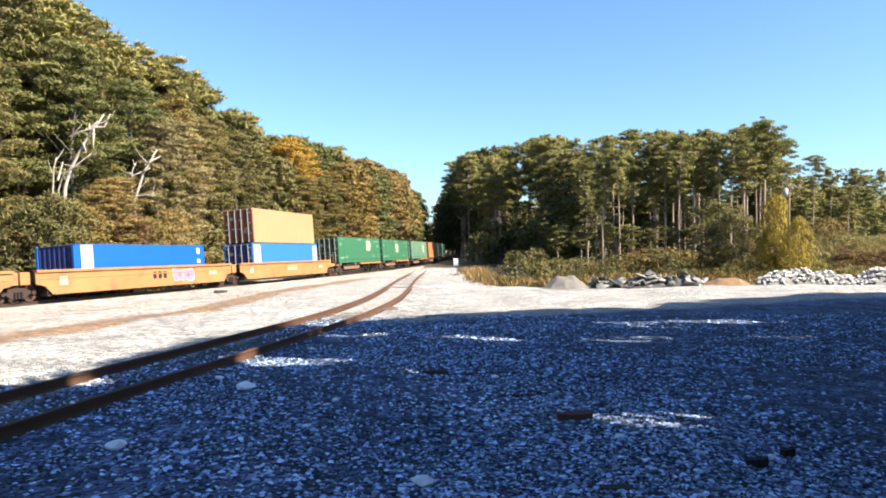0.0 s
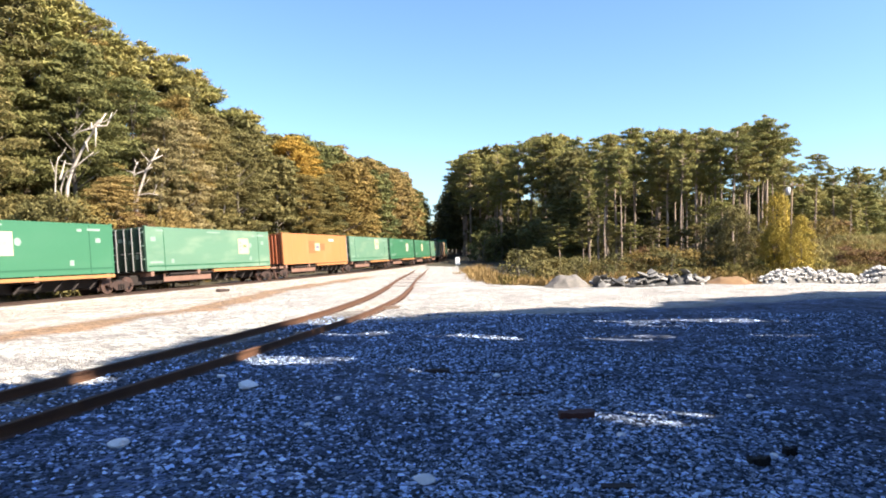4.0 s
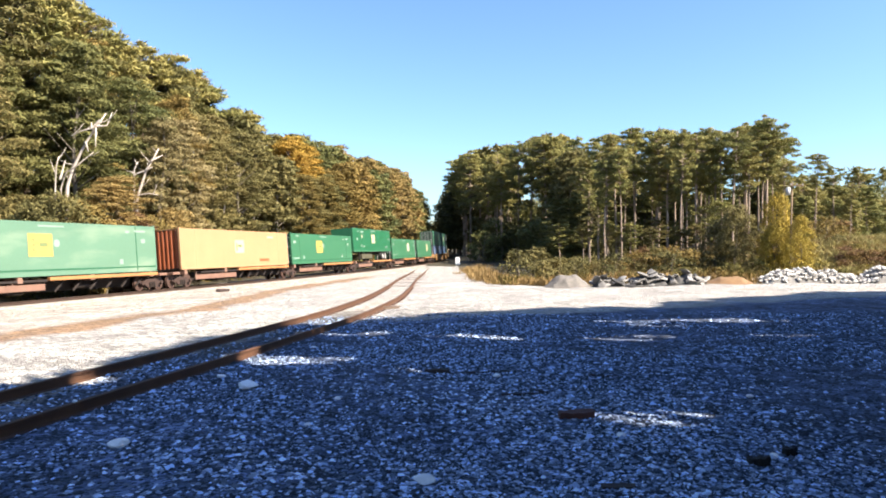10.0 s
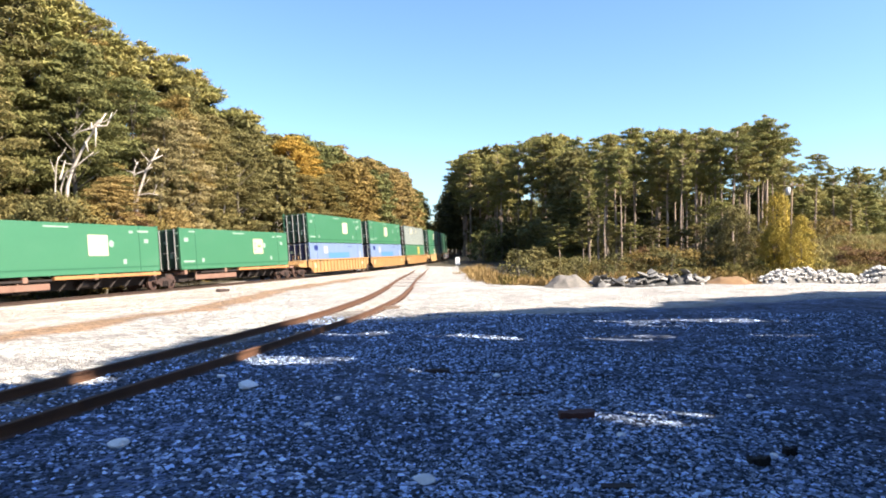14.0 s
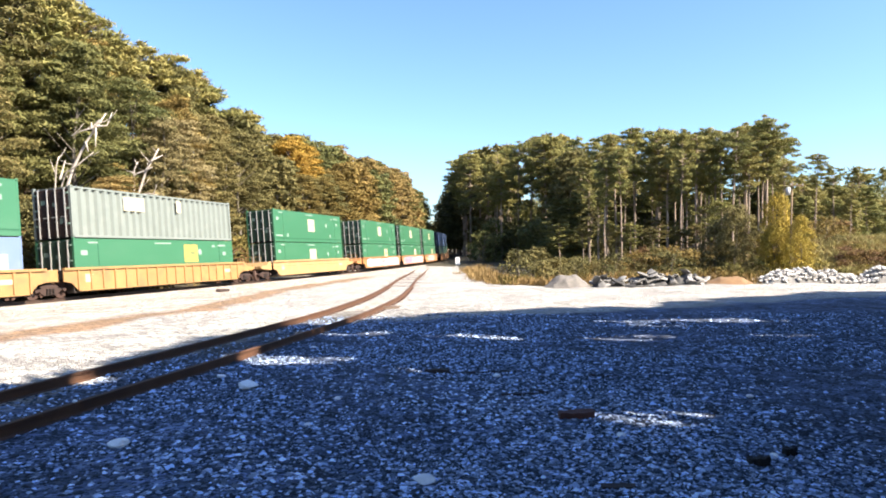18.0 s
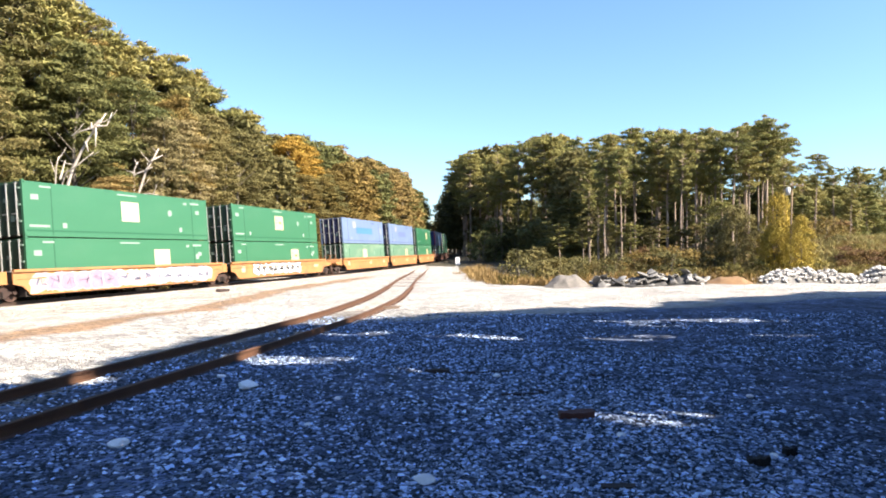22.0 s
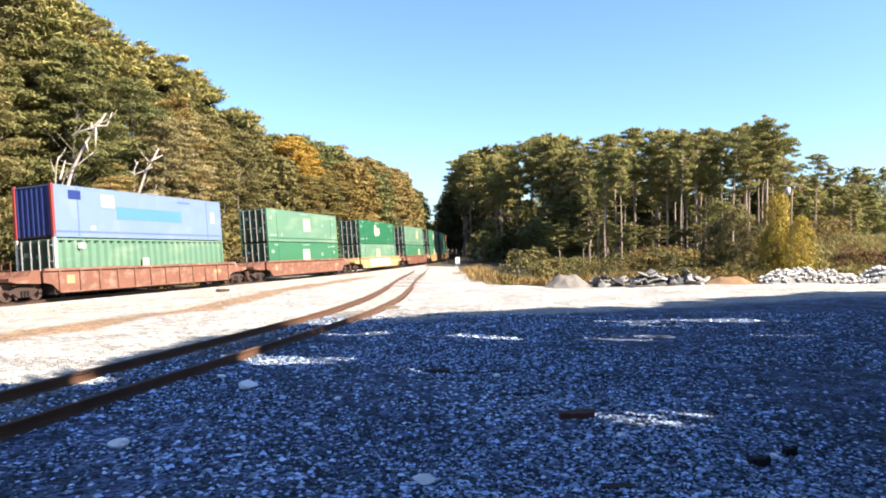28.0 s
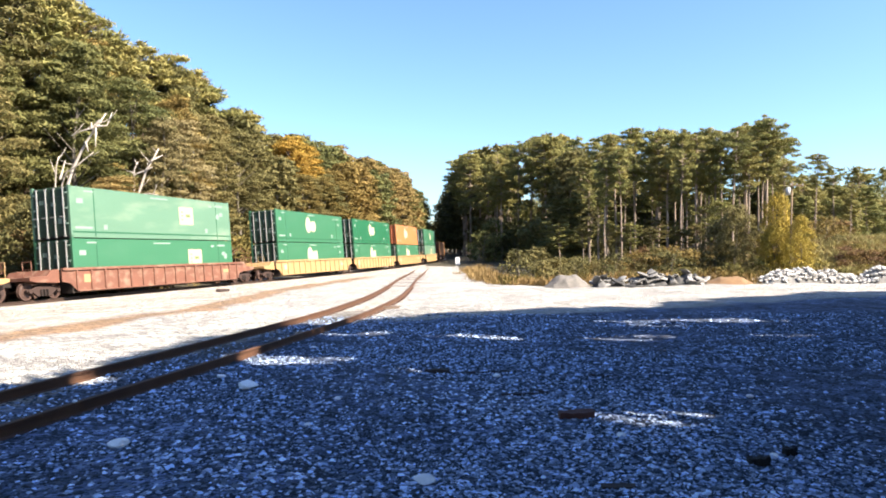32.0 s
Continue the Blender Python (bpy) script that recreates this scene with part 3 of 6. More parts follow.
def wheelset_mesh():
    def build():
        bm = bmesh.new()
        add_tube(bm, (0, -1.0, 0), (0, 1.0, 0), 0.075, sides=10)
        for s in (-1, 1):
            add_tube(bm, (0, s * 0.69, 0), (0, s * 0.72, 0), 0.485, sides=28)
            add_tube(bm, (0, s * 0.72, 0), (0, s * 0.82, 0), 0.46, 0.455, sides=28)
            add_tube(bm, (0, s * 0.82, 0), (0, s * 0.835, 0), 0.36, 0.34, sides=20)
            add_tube(bm, (0, s * 0.82, 0), (0, s * 0.90, 0), 0.15, 0.12, sides=12)
            for k in range(3):
                a = 2.094 * k
                add_box(bm, 0.25 * math.cos(a) - 0.03, 0.25 * math.cos(a) + 0.03, s * 0.836 - 0.012, s * 0.836 + 0.012, 0.25 * math.sin(a) - 0.03, 0.25 * math.sin(a) + 0.03)
        return bmesh_mesh(bm)
    return shared("wheelset", build)


def sideframe_mesh():
    def build():
        bm = bmesh.new()
        add_prism(bm, [(-1.10, 0.52), (-1.05, 0.40), (-0.74, 0.40), (-0.66, 0.36), (-0.42, 0.17), (0.42, 0.17), (0.66, 0.36), (0.74, 0.40), (1.05, 0.40), (1.10, 0.52),
                       (1.02, 0.56), (0.74, 0.57), (0.42, 0.71), (-0.42, 0.71), (-0.74, 0.57), (-1.02, 0.56)], -0.07, 0.07)
        soften(bm, 0.02)
        for x in (-0.89, 0.89):
            add_tube(bm, (x, -0.13, 0.46), (x, -0.05, 0.46), 0.12, sides=12)
            add_tube(bm, (x, 0.05, 0.46), (x, 0.13, 0.46), 0.12, sides=12)
        return bmesh_mesh(bm)
    return shared("sideframe", build)


def spring_mesh():
    def build():
        bm = bmesh.new()
        for x in (-0.2, 0.0, 0.2):
            for k in range(4):
                add_tube(bm, (x, 0, 0.20 + 0.09 * k), (x, 0, 0.25 + 0.09 * k), 0.075, sides=10)
        return bmesh_mesh(bm)
    return shared("springs", build)


def add_truck(wagon, at, middle):
    """A two-axle truck under a wagon: bolster, side frames, springs and rolling wheelsets."""
    truck = piece("truck", box_mesh(-0.22, 0.22, -1.0, 1.0, 0.42, 0.78, 0.03), UNDER_STEEL, wagon, pose(at, 0, 0), "rusty two-axle truck")
    for s in (-1, 1):
        piece("side_frame", sideframe_mesh(), TRUCK_STEEL, truck, pose(0, s * 1.0, 0))
        piece("spring_nest", spring_mesh(), UNDER_STEEL, truck, pose(0, s * 1.09, 0))
    for x in (-0.89, 0.89):
        w = piece("wheelset", wheelset_mesh(), WHEEL_STEEL, truck, pose(x, 0, 0.46), "worn steel wheels on an axle")
        ROLLING.append((w, middle + at, (x, 0.0, 0.46)))


def sill_outline(half, low):
    return [(-low, 0.28), (low, 0.28), (low + 0.5, 0.74), (half, 0.86), (half, 1.55), (-half, 1.55), (-half, 0.86), (-low - 0.5, 0.74)]


def sill_mesh():
    def build():
        bm = bmesh.new()
        add_prism(bm, sill_outline(9.0, 7.95), -0.03, 0.03)
        return bmesh_mesh(bm)
    return shared("sill", build)


def flange_mesh():
    def build():
        bm = bmesh.new()
        add_box(bm, -9.0, 9.0, -0.13, 0.10, 1.535, 1.575)
        add_box(bm, -9.0, 9.0, -0.13, -0.10, 1.44, 1.535)
        return bmesh_mesh(bm)
    return shared("flange", build)


def platform_mesh():
    """The end platform over a truck."""
    def build():
        bm = bmesh.new()
        add_prism(bm, [(0, 0.82), (1.5, 0.9), (1.9, 1.0), (1.9, 1.16), (0.8, 1.22), (0.5, 1.52), (0, 1.52)], -1.35, 1.35)
        return bmesh_mesh(bm)
    return shared("platform", build)


def handrail_mesh():
    def build():
        bm = bmesh.new()
        for y in (-0.275, 0.275):
            add_tube(bm, (1.7, y, 1.1), (1.7, y, 1.97), 0.022, sides=6)
        for z in (1.55, 1.95):
            add_tube(bm, (1.7, -0.29, z), (1.7, 0.29, z), 0.022, sides=6)
        return bmesh_mesh(bm)
    return shared("handrail", build)


def coupler_mesh():
    def build():
        bm = bmesh.new()
        add_box(bm, 0, 0.75, -0.11, 0.11, 0.74, 0.96)
        add_prism(bm, [(0.75, 0.66), (1.0, 0.68), (1.02, 1.02), (0.75, 1.04)], -0.17, 0.12)
        return bmesh_mesh(bm)
    return shared("coupler", build)


def brakewheel_mesh():
    def build():
        bm = bmesh.new()
        n = 16
        ring = [Vector((0, 0.28 * math.cos(2 * math.pi * k / n), 0.28 * math.sin(2 * math.pi * k / n))) for k in range(n)]
        for k in range(n):
            add_tube(bm, ring[k], ring[(k + 1) % n], 0.018, sides=5, caps=False)
        for k in range(0, n, 4):
            add_tube(bm, ring[k], (0, 0, 0), 0.014, sides=5, caps=False)
        return bmesh_mesh(bm)
    return shared("brake_wheel", build)


def graffiti(parent, middle_x, width, low, high, fill, line, seed, face=-1.535):
    """Sprayed letter-like shapes with an outline, unreadable, as thin paint on the side of a wagon."""
    rng = random.Random(seed)
    n = max(2, int(width / (high - low) * 1.05))
    for k in range(n):
        cx, w = middle_x + (k + 0.5 - n / 2) * width / n, width / n * 0.74
        cz, h = (low + high) / 2, (high - low) / 2
        out = []
        for j in range(16):
            a_ = 2 * math.pi * j / 16
            r = 1 + rng.uniform(-0.30, 0.14)
            box = 1 / max(abs(math.cos(a_)), abs(math.sin(a_))) ** 0.75
            out.append((cx + w * r * box * math.cos(a_), min(1.43, max(0.33, cz + h * r * box * math.sin(a_)))))
        for name, mat, grow, y in (("graffiti_outline", line, 1.05, face - 0.002 * k), ("graffiti_shape", fill, 0.95 if line is GRAFFITI_BLACK else 0.98, face - 0.001 - 0.002 * k)):
            bm = bmesh.new()
            bm.faces.new([bm.verts.new((cx + (x - cx) * grow, y, cz + (z - cz) * grow)) for x, z in out])
            part(name, bm, mat, parent)
        for _ in range(4):
            bm = bmesh.new()
            x, z, a_ = cx + rng.uniform(-0.35, 0.35) * w, cz + rng.uniform(-0.3, 0.3) * h, rng.choice((0.1, 1.2, 1.7, 2.6))
            dx, dz, t = 0.4 * w * math.cos(a_), 0.4 * h * math.sin(a_), rng.uniform(0.04, 0.08) if line is GRAFFITI_BLACK else rng.uniform(0.03, 0.07)
            bm.faces.new([bm.verts.new((x + q, face - 0.0016 - 0.002 * k, z + p)) for q, p in ((-dx - t * math.sin(a_), -dz + t * math.cos(a_)), (dx - t * math.sin(a_), dz + t * math.cos(a_)), (dx + t * math.sin(a_), dz - t * math.cos(a_)), (-dx + t * math.sin(a_), -dz - t * math.cos(a_)))])
            part("graffiti_stroke", bm, line if line is GRAFFITI_BLACK else SPRAY_GREY, parent)


def well_car(middle, paint, ribs=0, near_end=True, far_end=True, name_label="", marks=()):
    """One unit of a container well wagon, its middle at that place along the line. Ends: a truck and coupler of its own; else it shares the next unit's truck."""
    car = tagged(new("well_car"), name_label, "freight wagon", "well wagons of the train")
    for s in (-1, 1):
        turn = pose(0, s * 1.5, 0, 0, 0, 0 if s < 0 else 180)
        sill = piece("side_sill", sill_mesh(), paint, car, turn)
        piece("flange", flange_mesh(), paint, sill)
        bm = box_mesh(-7.9, 7.9, -0.10, 0.0, 0.27, 0.33, 0.01)
        piece("bottom_flange", bm, paint, sill)
        rm = box_mesh(-0.055, 0.055, -0.11, -0.02, 0.33, 1.54, 0.012)
        for k in range(ribs):
            piece("rib", rm, paint, sill, pose(-8.0 + 16.0 * k / (ribs - 1), 0, 0) if ribs > 1 else None)
        if not ribs:
            piece("stiffener", box_mesh(-8.8, 8.8, -0.05, -0.02, 1.08, 1.14, 0.01), paint, sill)
    piece("well_floor", box_mesh(-8.2, 8.2, -1.4, 1.4, 0.20, 0.30), UNDER_STEEL, car)
    for x in np.linspace(-7, 7, 5):
        piece("cross_member", box_mesh(-0.12, 0.12, -1.46, 1.46, 0.22, 0.345), UNDER_STEEL, car, pose(float(x), 0, 0))
    for s, own in ((-1, near_end), (1, far_end)):
        piece("end_wall", box_mesh(-0.04, 0.04, -1.44, 1.44, 0.22, 1.5, 0.01), UNDER_STEEL, car, pose(s * 8.2, 0, 0))
        turn = pose(s * 9.0, 0, 0, 0, 0, 0 if s > 0 else 180)
        if own:
            piece("end_platform", platform_mesh(), paint, car, turn)
            for y in (-1.02, 1.02):
                piece("handrail", handrail_mesh(), paint, car, turn @ pose(0, y, 0))
            piece("coupler", coupler_mesh(), UNDER_STEEL, car, pose(s * 10.6, 0, 0, 0, 0, 0 if s > 0 else 180))
            add_truck(car, s * 9.75, middle)
        else:
            piece("end_platform", box_mesh(0, 0.6, -1.2, 1.2, 0.85, 1.5, 0.03), paint, car, turn)
            if s > 0:
                add_truck(car, 9.65, middle)
    if near_end:
        piece("brake_wheel", brakewheel_mesh(), paint, car, pose(-10.75, 0.55, 1.75))
    plates = [(-7.2, 0.55, 0.75, 1.2), (6.6, 0.9, 0.85, 1.1)]
    for x, w, z0, z1 in plates:
        piece("data_panel", box_mesh(-w / 2, w / 2, -1.536, -1.533, z0, z1), PEACH_PAINT if paint is WELL_BROWN else CREAM_MARK, car, pose(x, 0, 0), "stencilled data panel")
    for kind, *values in marks:
        if kind == "bars":
            x, z, count, mat = values
            for k in range(count):
                piece("stencil_bar", box_mesh(-0.16, 0.16, -1.537, -1.533, -0.22, 0.22), mat, car, pose(x + 0.5 * k, 0, z))
        else:
            graffiti(car, *values)
    MOVING.append((car, middle, Matrix.Identity(4), 8.0))
    return car


def spine_car(middle, near_end, far_end):
    """One unit of a spine wagon: a centre beam with arms and side walkways that carries one container."""
    car = tagged(new("spine_car"), "rusty spine wagon unit with yellow side walkways", "freight wagon", "spine wagons of the train")
    piece("centre_beam", box_mesh(-8.5, 8.5, -0.45, 0.45, 0.38, 1.0, 0.03), UNDER_STEEL, car)
    for x in (-7.4, -2.4, 2.4, 7.4):
        piece("cross_arm", box_mesh(-0.16, 0.16, -1.28, 1.28, 0.86, 1.17, 0.02), SPINE_RUST, car, pose(x, 0, 0))
    for s in (-1, 1):
        piece("walkway", box_mesh(-0.6, 7.9, -0.12, 0.12, 0.94, 1.13, 0.015), WELL_YELLOW, car, pose(0, s * 1.2, 0), "yellow side walkway")
        piece("side_sill", box_mesh(-5.6, -0.7, -0.06, 0.06, 0.90, 1.02, 0.015), UNDER_STEEL, car, pose(0, s * 1.2, 0))
        piece("drop_panel", box_mesh(-6.2, -0.8, -0.03, 0.03, 0.46, 0.80, 0.02), SPINE_RUST, car, pose(0, s * 1.15, 0), "rusty low side panel")
        for k in range(6):
            piece("brace", box_mesh(-0.05, 0.05, -0.03, 0.03, -0.42, 0.42), UNDER_STEEL, car, pose(0.3 + 1.25 * k, s * 0.95, 0.62, 0, 50, 0))
        for x in (-6.1, -2.8):
            piece("bracket", box_mesh(-0.04, 0.04, -0.05, 0.05, 0.8, 1.0), SPINE_RUST, car, pose(x, s * 1.15, 0))
    piece("hitch_box", box_mesh(-0.5, 0.5, -0.5, 0.5, 0.30, 0.9, 0.05), UNDER_STEEL, car, pose(-2.0, 0, 0))
    piece("air_tank", shared("tank", lambda: tank_mesh()), UNDER_STEEL, car, pose(2.4, -0.6, 0.62))
    for s, own in ((-1, near_end), (1, far_end)):
        turn = pose(s * 8.5, 0, 0, 0, 0, 0 if s > 0 else 180)
        if own:
            piece("end_platform", box_mesh(-0.4, 0.35, -1.3, 1.3, 0.88, 1.06, 0.02), SPINE_RUST, car, turn)
            piece("coupler", coupler_mesh(), UNDER_STEEL, car, pose(s * 8.2, 0, 0, 0, 0, 0 if s > 0 else 180))
            add_truck(car, s * 7.6, middle)
        elif s > 0:
            add_truck(car, 8.6, middle)
    MOVING.append((car, middle, Matrix.Identity(4), 8.0))
    return car


def tank_mesh():
    bm = bmesh.new()
    add_tube(bm, (-0.7, 0, 0), (0.7, 0, 0), 0.19, sides=14)
    add_tube(bm, (-0.78, 0, 0), (-0.7, 0, 0), 0.12, 0.19, sides=14)
    add_tube(bm, (0.7, 0, 0), (0.78, 0, 0), 0.19, 0.12, sides=14)
    return bmesh_mesh(bm)


def corrugated_mesh(length, height, pitch, depth, faces_y):
    """An upright corrugated sheet along x, in the plane y = 0."""
    def build():
        n = max(2, int(length / pitch))
        xs, ys = [], []
        for k in range(n):
            for a, d in ((0.0, 0), (0.32, 0), (0.5, depth), (0.82, depth)):
                xs.append(-length / 2 + (k + a) * length / n)
                ys.append(d * faces_y)
        xs.append(length / 2)
        ys.append(0)
        verts = [(x, y, 0) for x, y in zip(xs, ys)] + [(x, y, height) for x, y in zip(xs, ys)]
        m = len(xs)
        return mesh_from(verts, [(i, i + 1, m + i + 1, m + i) for i in range(m - 1)])
    return shared(("corrugated", length, height, pitch, depth, faces_y), build)


def container(middle, base, paint, length=15.8, height=2.84, front="doors", front_colour=None, sides="smooth", marks=(), label="", posts=None, trim=None):
    """A shipping container at that place along the line, on a wagon: shell, frame, end doors with lock rods and its markings."""
    box = tagged(new("container"), label, "shipping container", "containers on the train")
    h, w, front_colour, posts, trim = length / 2, 1.295, front_colour or DARK_DOOR, posts or paint, trim or paint
    # belts and posts take a darker tone that stands for their shadow lines
    shade_trim = TRIM_SHADE_GREEN if paint in (GREEN_PAINT, DARK_GREEN_PAINT, PALE_GREEN_PAINT) else ICE_PRINT_AND_SHADE if paint is ICE_PAINT else trim
    for s in (-1, 1):
        if sides == "ribbed":
            side = piece("side_panel", corrugated_mesh(round(length - 0.24, 3), round(height - 0.24, 3), 0.62, 0.16, 1), paint, box, pose(0, s * (w - 0.01), 0.14, 0, 0, 0 if s < 0 else 180))
        else:
            side = piece("side_panel", box_mesh(-h + 0.1, h - 0.1, -0.02, 0.02, 0.12, height - 0.1), paint, box, pose(0, s * (w - 0.025), 0))
        piece("top_rail", box_mesh(-h, h, -0.05, 0.05, height - 0.11, height, 0.012), trim, box, pose(0, s * (w - 0.05), 0))
        piece("bottom_rail", box_mesh(-h, h, -0.05, 0.05, 0.0, 0.15, 0.012), trim, box, pose(0, s * (w - 0.05), 0))
        if length > 15 and sides == "smooth":
            piece("belt_rail", box_mesh(-h + 0.1, h - 0.1, -0.012, 0.012, 0.27, 0.36), shade_trim, box, pose(0, s * (w - 0.008), 0))
            for x in (-6.1, 6.1):
                piece("stacking_post", box_mesh(-0.045, 0.045, -0.03, 0.03, 0.05, height - 0.02, 0.01), shade_trim, box, pose(x, s * (w - 0.025), 0))
        for e in (-1, 1):
            piece("corner_post", box_mesh(-0.08, 0.08, -0.08, 0.08, 0, height + (0.06 if height > 2.8 else 0), 0.015), posts if e < 0 else trim, box, pose(e * (h - 0.08), s * (w - 0.08), 0))
    piece("roof", box_mesh(-h + 0.05, h - 0.05, -w + 0.05, w - 0.05, height - 0.06, height - 0.015), paint, box)
    piece("floor_frame", box_mesh(-h + 0.05, h - 0.05, -w + 0.05, w - 0.05, 0.03, 0.13), UNDER_STEEL, box)
    piece("end_panel", corrugated_mesh(2.4, round(height - 0.2, 3), 0.3, 0.035, 1), paint, box, pose(h - 0.06, 0, 0.1, 0, 0, 90))
    # the near end takes a darker colour than the sides
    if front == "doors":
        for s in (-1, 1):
            door = piece("door", box_mesh(-0.03, 0.03, -0.57, 0.57, 0.12, height - 0.11, 0.01), front_colour, box, pose(-h + 0.05, s * 0.58, 0))
            for y in (-0.3, 0.3):
                piece("lock_rod", shared(("rod", height), lambda: rod_mesh(height)), ZINC, door, pose(-0.06, y, 0))
            for y, z, pw, ph in ((0.0, 0.95, 0.22, 0.3), (0.45, 1.9, 0.16, 0.22)) if s < 0 else ((0.0, 2.05, 0.3, 0.24),):
                piece("placard", box_mesh(-0.004, 0.004, -pw / 2, pw / 2, -ph / 2, ph / 2), FADED_LABEL, door, pose(-0.038, y, z), "pale door placard")
            for z in (0.6, 1.45, 2.3):
                piece("hinge_bar", box_mesh(-0.012, 0.012, -0.5, 0.5, -0.04, 0.04), front_colour, door, pose(-0.045, 0, z))
                piece("hinge", box_mesh(-0.02, 0.02, -0.10, 0.10, -0.05, 0.05, 0.008), FADED_LABEL, door, pose(-0.055, s * 0.46, z + 0.18))
    else:
        piece("front_panel", corrugated_mesh(2.3, round(height - 0.2, 3), 0.29, 0.05, 1), front_colour, box, pose(-h + 0.06, 0, 0.1, 0, 0, -90))
    for x, z, mw, mh, mat, what in marks:
        flat = disc_mesh(mw / 2) if what.startswith("round") else box_mesh(-mw / 2, mw / 2, -0.002, 0.002, -mh / 2, mh / 2)
        piece("marking", flat, mat, box, pose(-h + x * length, -w - (0.009 if what == "plain stroke" else 0.004), z), what)
    MOVING.append((box, middle, pose(0, 0, base), 8.0))
    return box


def disc_mesh(r):
    """A round sticker, facing -y."""
    def build():
        bm = bmesh.new()
        add_tube(bm, (0, -0.002, 0), (0, 0.002, 0), r, sides=16)
        return bmesh_mesh(bm)
    return shared(("disc", r), build)


def rod_mesh(height):
    bm = bmesh.new()
    add_tube(bm, (0, 0, 0.08), (0, 0, height - 0.08), 0.042, sides=7)
    for z in (0.1, height * 0.33, height * 0.66, height - 0.1):
        add_box(bm, -0.03, 0.03, -0.06, 0.06, z - 0.05, z + 0.05)
    add_box(bm, -0.045, -0.02, -0.02, 0.3, 1.15, 1.22)
    return bmesh_mesh(bm)


def blob_marking(parent, x, z, mat, seed, length=15.8, size=1.0):
    """A plain rounded emblem in paint, two lobes."""
    bm = bmesh.new()
    for k, (dx, dz, rx, rz) in enumerate(((-0.55, 0.12, 0.62, 0.78), (0.55, -0.02, 0.72, 0.52), (0.05, -0.1, 0.6, 0.36), (0.98, 0.28, 0.2, 0.26))):
        bm.faces.new([bm.verts.new((size * (dx + rx * math.cos(a)), -0.001 * k, size * (dz + rz * math.sin(a)))) for a in [2 * math.pi * i / 18 for i in range(18)]])
    part("emblem", bm, mat, parent, "plain pale emblem", m=pose(-length / 2 + x * length, -1.302, z))


SMALL = [(0.045, 2.05, 0.5, 0.28, FADED_LABEL, "small label"), (0.09, 2.62, 0.75, 0.1, FADED_LABEL, "stencilled line"), (0.908, 2.5, 1.0, 0.13, FADED_LABEL, "stencilled line"),
         (0.925, 1.9, 0.4, 0.26, FADED_LABEL, "small label"), (0.84, 2.45, 0.36, 0.16, FADED_LABEL, "small label"), (0.165, 0.62, 0.30, 0.28, FADED_LABEL, "small label"), (0.06, 0.55, 1.3, 0.13, FADED_LABEL, "stencilled line"),
         (0.80, 0.65, 0.3, 0.3, FADED_LABEL, "small label"), (0.48, 2.62, 1.7, 0.09, FADED_LABEL, "stencilled line")]


def square(x, mat=None, z=1.62, w=1.55, h=1.2):
    return (x, z, w, h, mat or OFF_WHITE, "plain square emblem")


BLUE_BAR = (0.50, 1.5, 6.2, 0.72, AZURE_MARK, "faded blue name bar")
FAINT_BAR = (0.50, 1.45, 5.0, 0.72, FAINT_MARK, "faint violet name bar")
GREEN_LABEL = "green steel shipping container with a pale square emblem"


def double(left, lower, upper, **car):
    """A well wagon with two stacked containers; left is where their near end stands."""
    mid = left + 7.92
    well_car(mid, **car)
    for base, spec in ((0.35, lower), (3.25, upper)):
        spec = dict(spec)
        emblem = spec.pop("emblem", None)
        c = container(mid, base, **spec)
        if emblem:
            blob_marking(c, emblem, 1.55, OFF_WHITE, 1)


def emblem_bars(x, mat, z, dot):
    """Plain strokes inside a square emblem, and the round sticker beside it."""
    ticks = [(x - 0.028, z + dz, 0.16, 0.09, EMBLEM_INK, "plain stroke") for dz in (-0.26, 0.0, 0.26)] if mat else []
    return ticks + [(x + 0.012, z + 0.02, 0.5, 0.2, EMBLEM_INK if mat else FADED_LABEL, "plain stroke"), (x + dot, z + 0.1, 0.42, 0.42, FADED_LABEL, "round sticker")]


def green(x=0.55, mat=None, paint=None, label="", small=SMALL, z=1.62, dot=0.24, **more):
    return dict(paint=paint or GREEN_PAINT, marks=[square(x, mat, z)] + emblem_bars(x, mat, z, dot) + list(small), label=label or GREEN_LABEL, **more)


def single(*spec, **more):
    """A green container that stands alone on its wagon, the sticker close beside its emblem."""
    return green(*spec, dot=0.066, **more)


def emblem_green(paint=None, x=0.462, label="dark green container with a white rounded emblem"):
    return dict(paint=paint or DARK_GREEN_PAINT, marks=SMALL, emblem=x, label=label)


def icy(label="pale blue container with a faded blue name bar", bar=BLUE_BAR, dark=True, **more):
    more.setdefault("front_colour", NAVY_DOOR)
    patch = [(0.10, 2.35, 0.9, 0.5, NAVY_PAINT, "dark patch")] if dark else []
    return dict(paint=ICE_PAINT, marks=[bar, (0.26, 2.15, 1.1, 0.75, ICE_LABEL, "pale square emblem"), (0.18, 0.55, 0.4, 0.25, ICE_LABEL, "small label"), (0.93, 1.6, 0.5, 0.8, ICE_LABEL, "pale panel"), (0.72, 2.5, 1.4, 0.12, ICE_PRINT_AND_SHADE, "stencilled line")] + patch,
                label=label, trim=ICE_PAINT, **more)


YELLOW_CAR, BROWN_CAR = "yellow container well wagon with dusty sides", "oxide brown container well wagon with dusty sides"


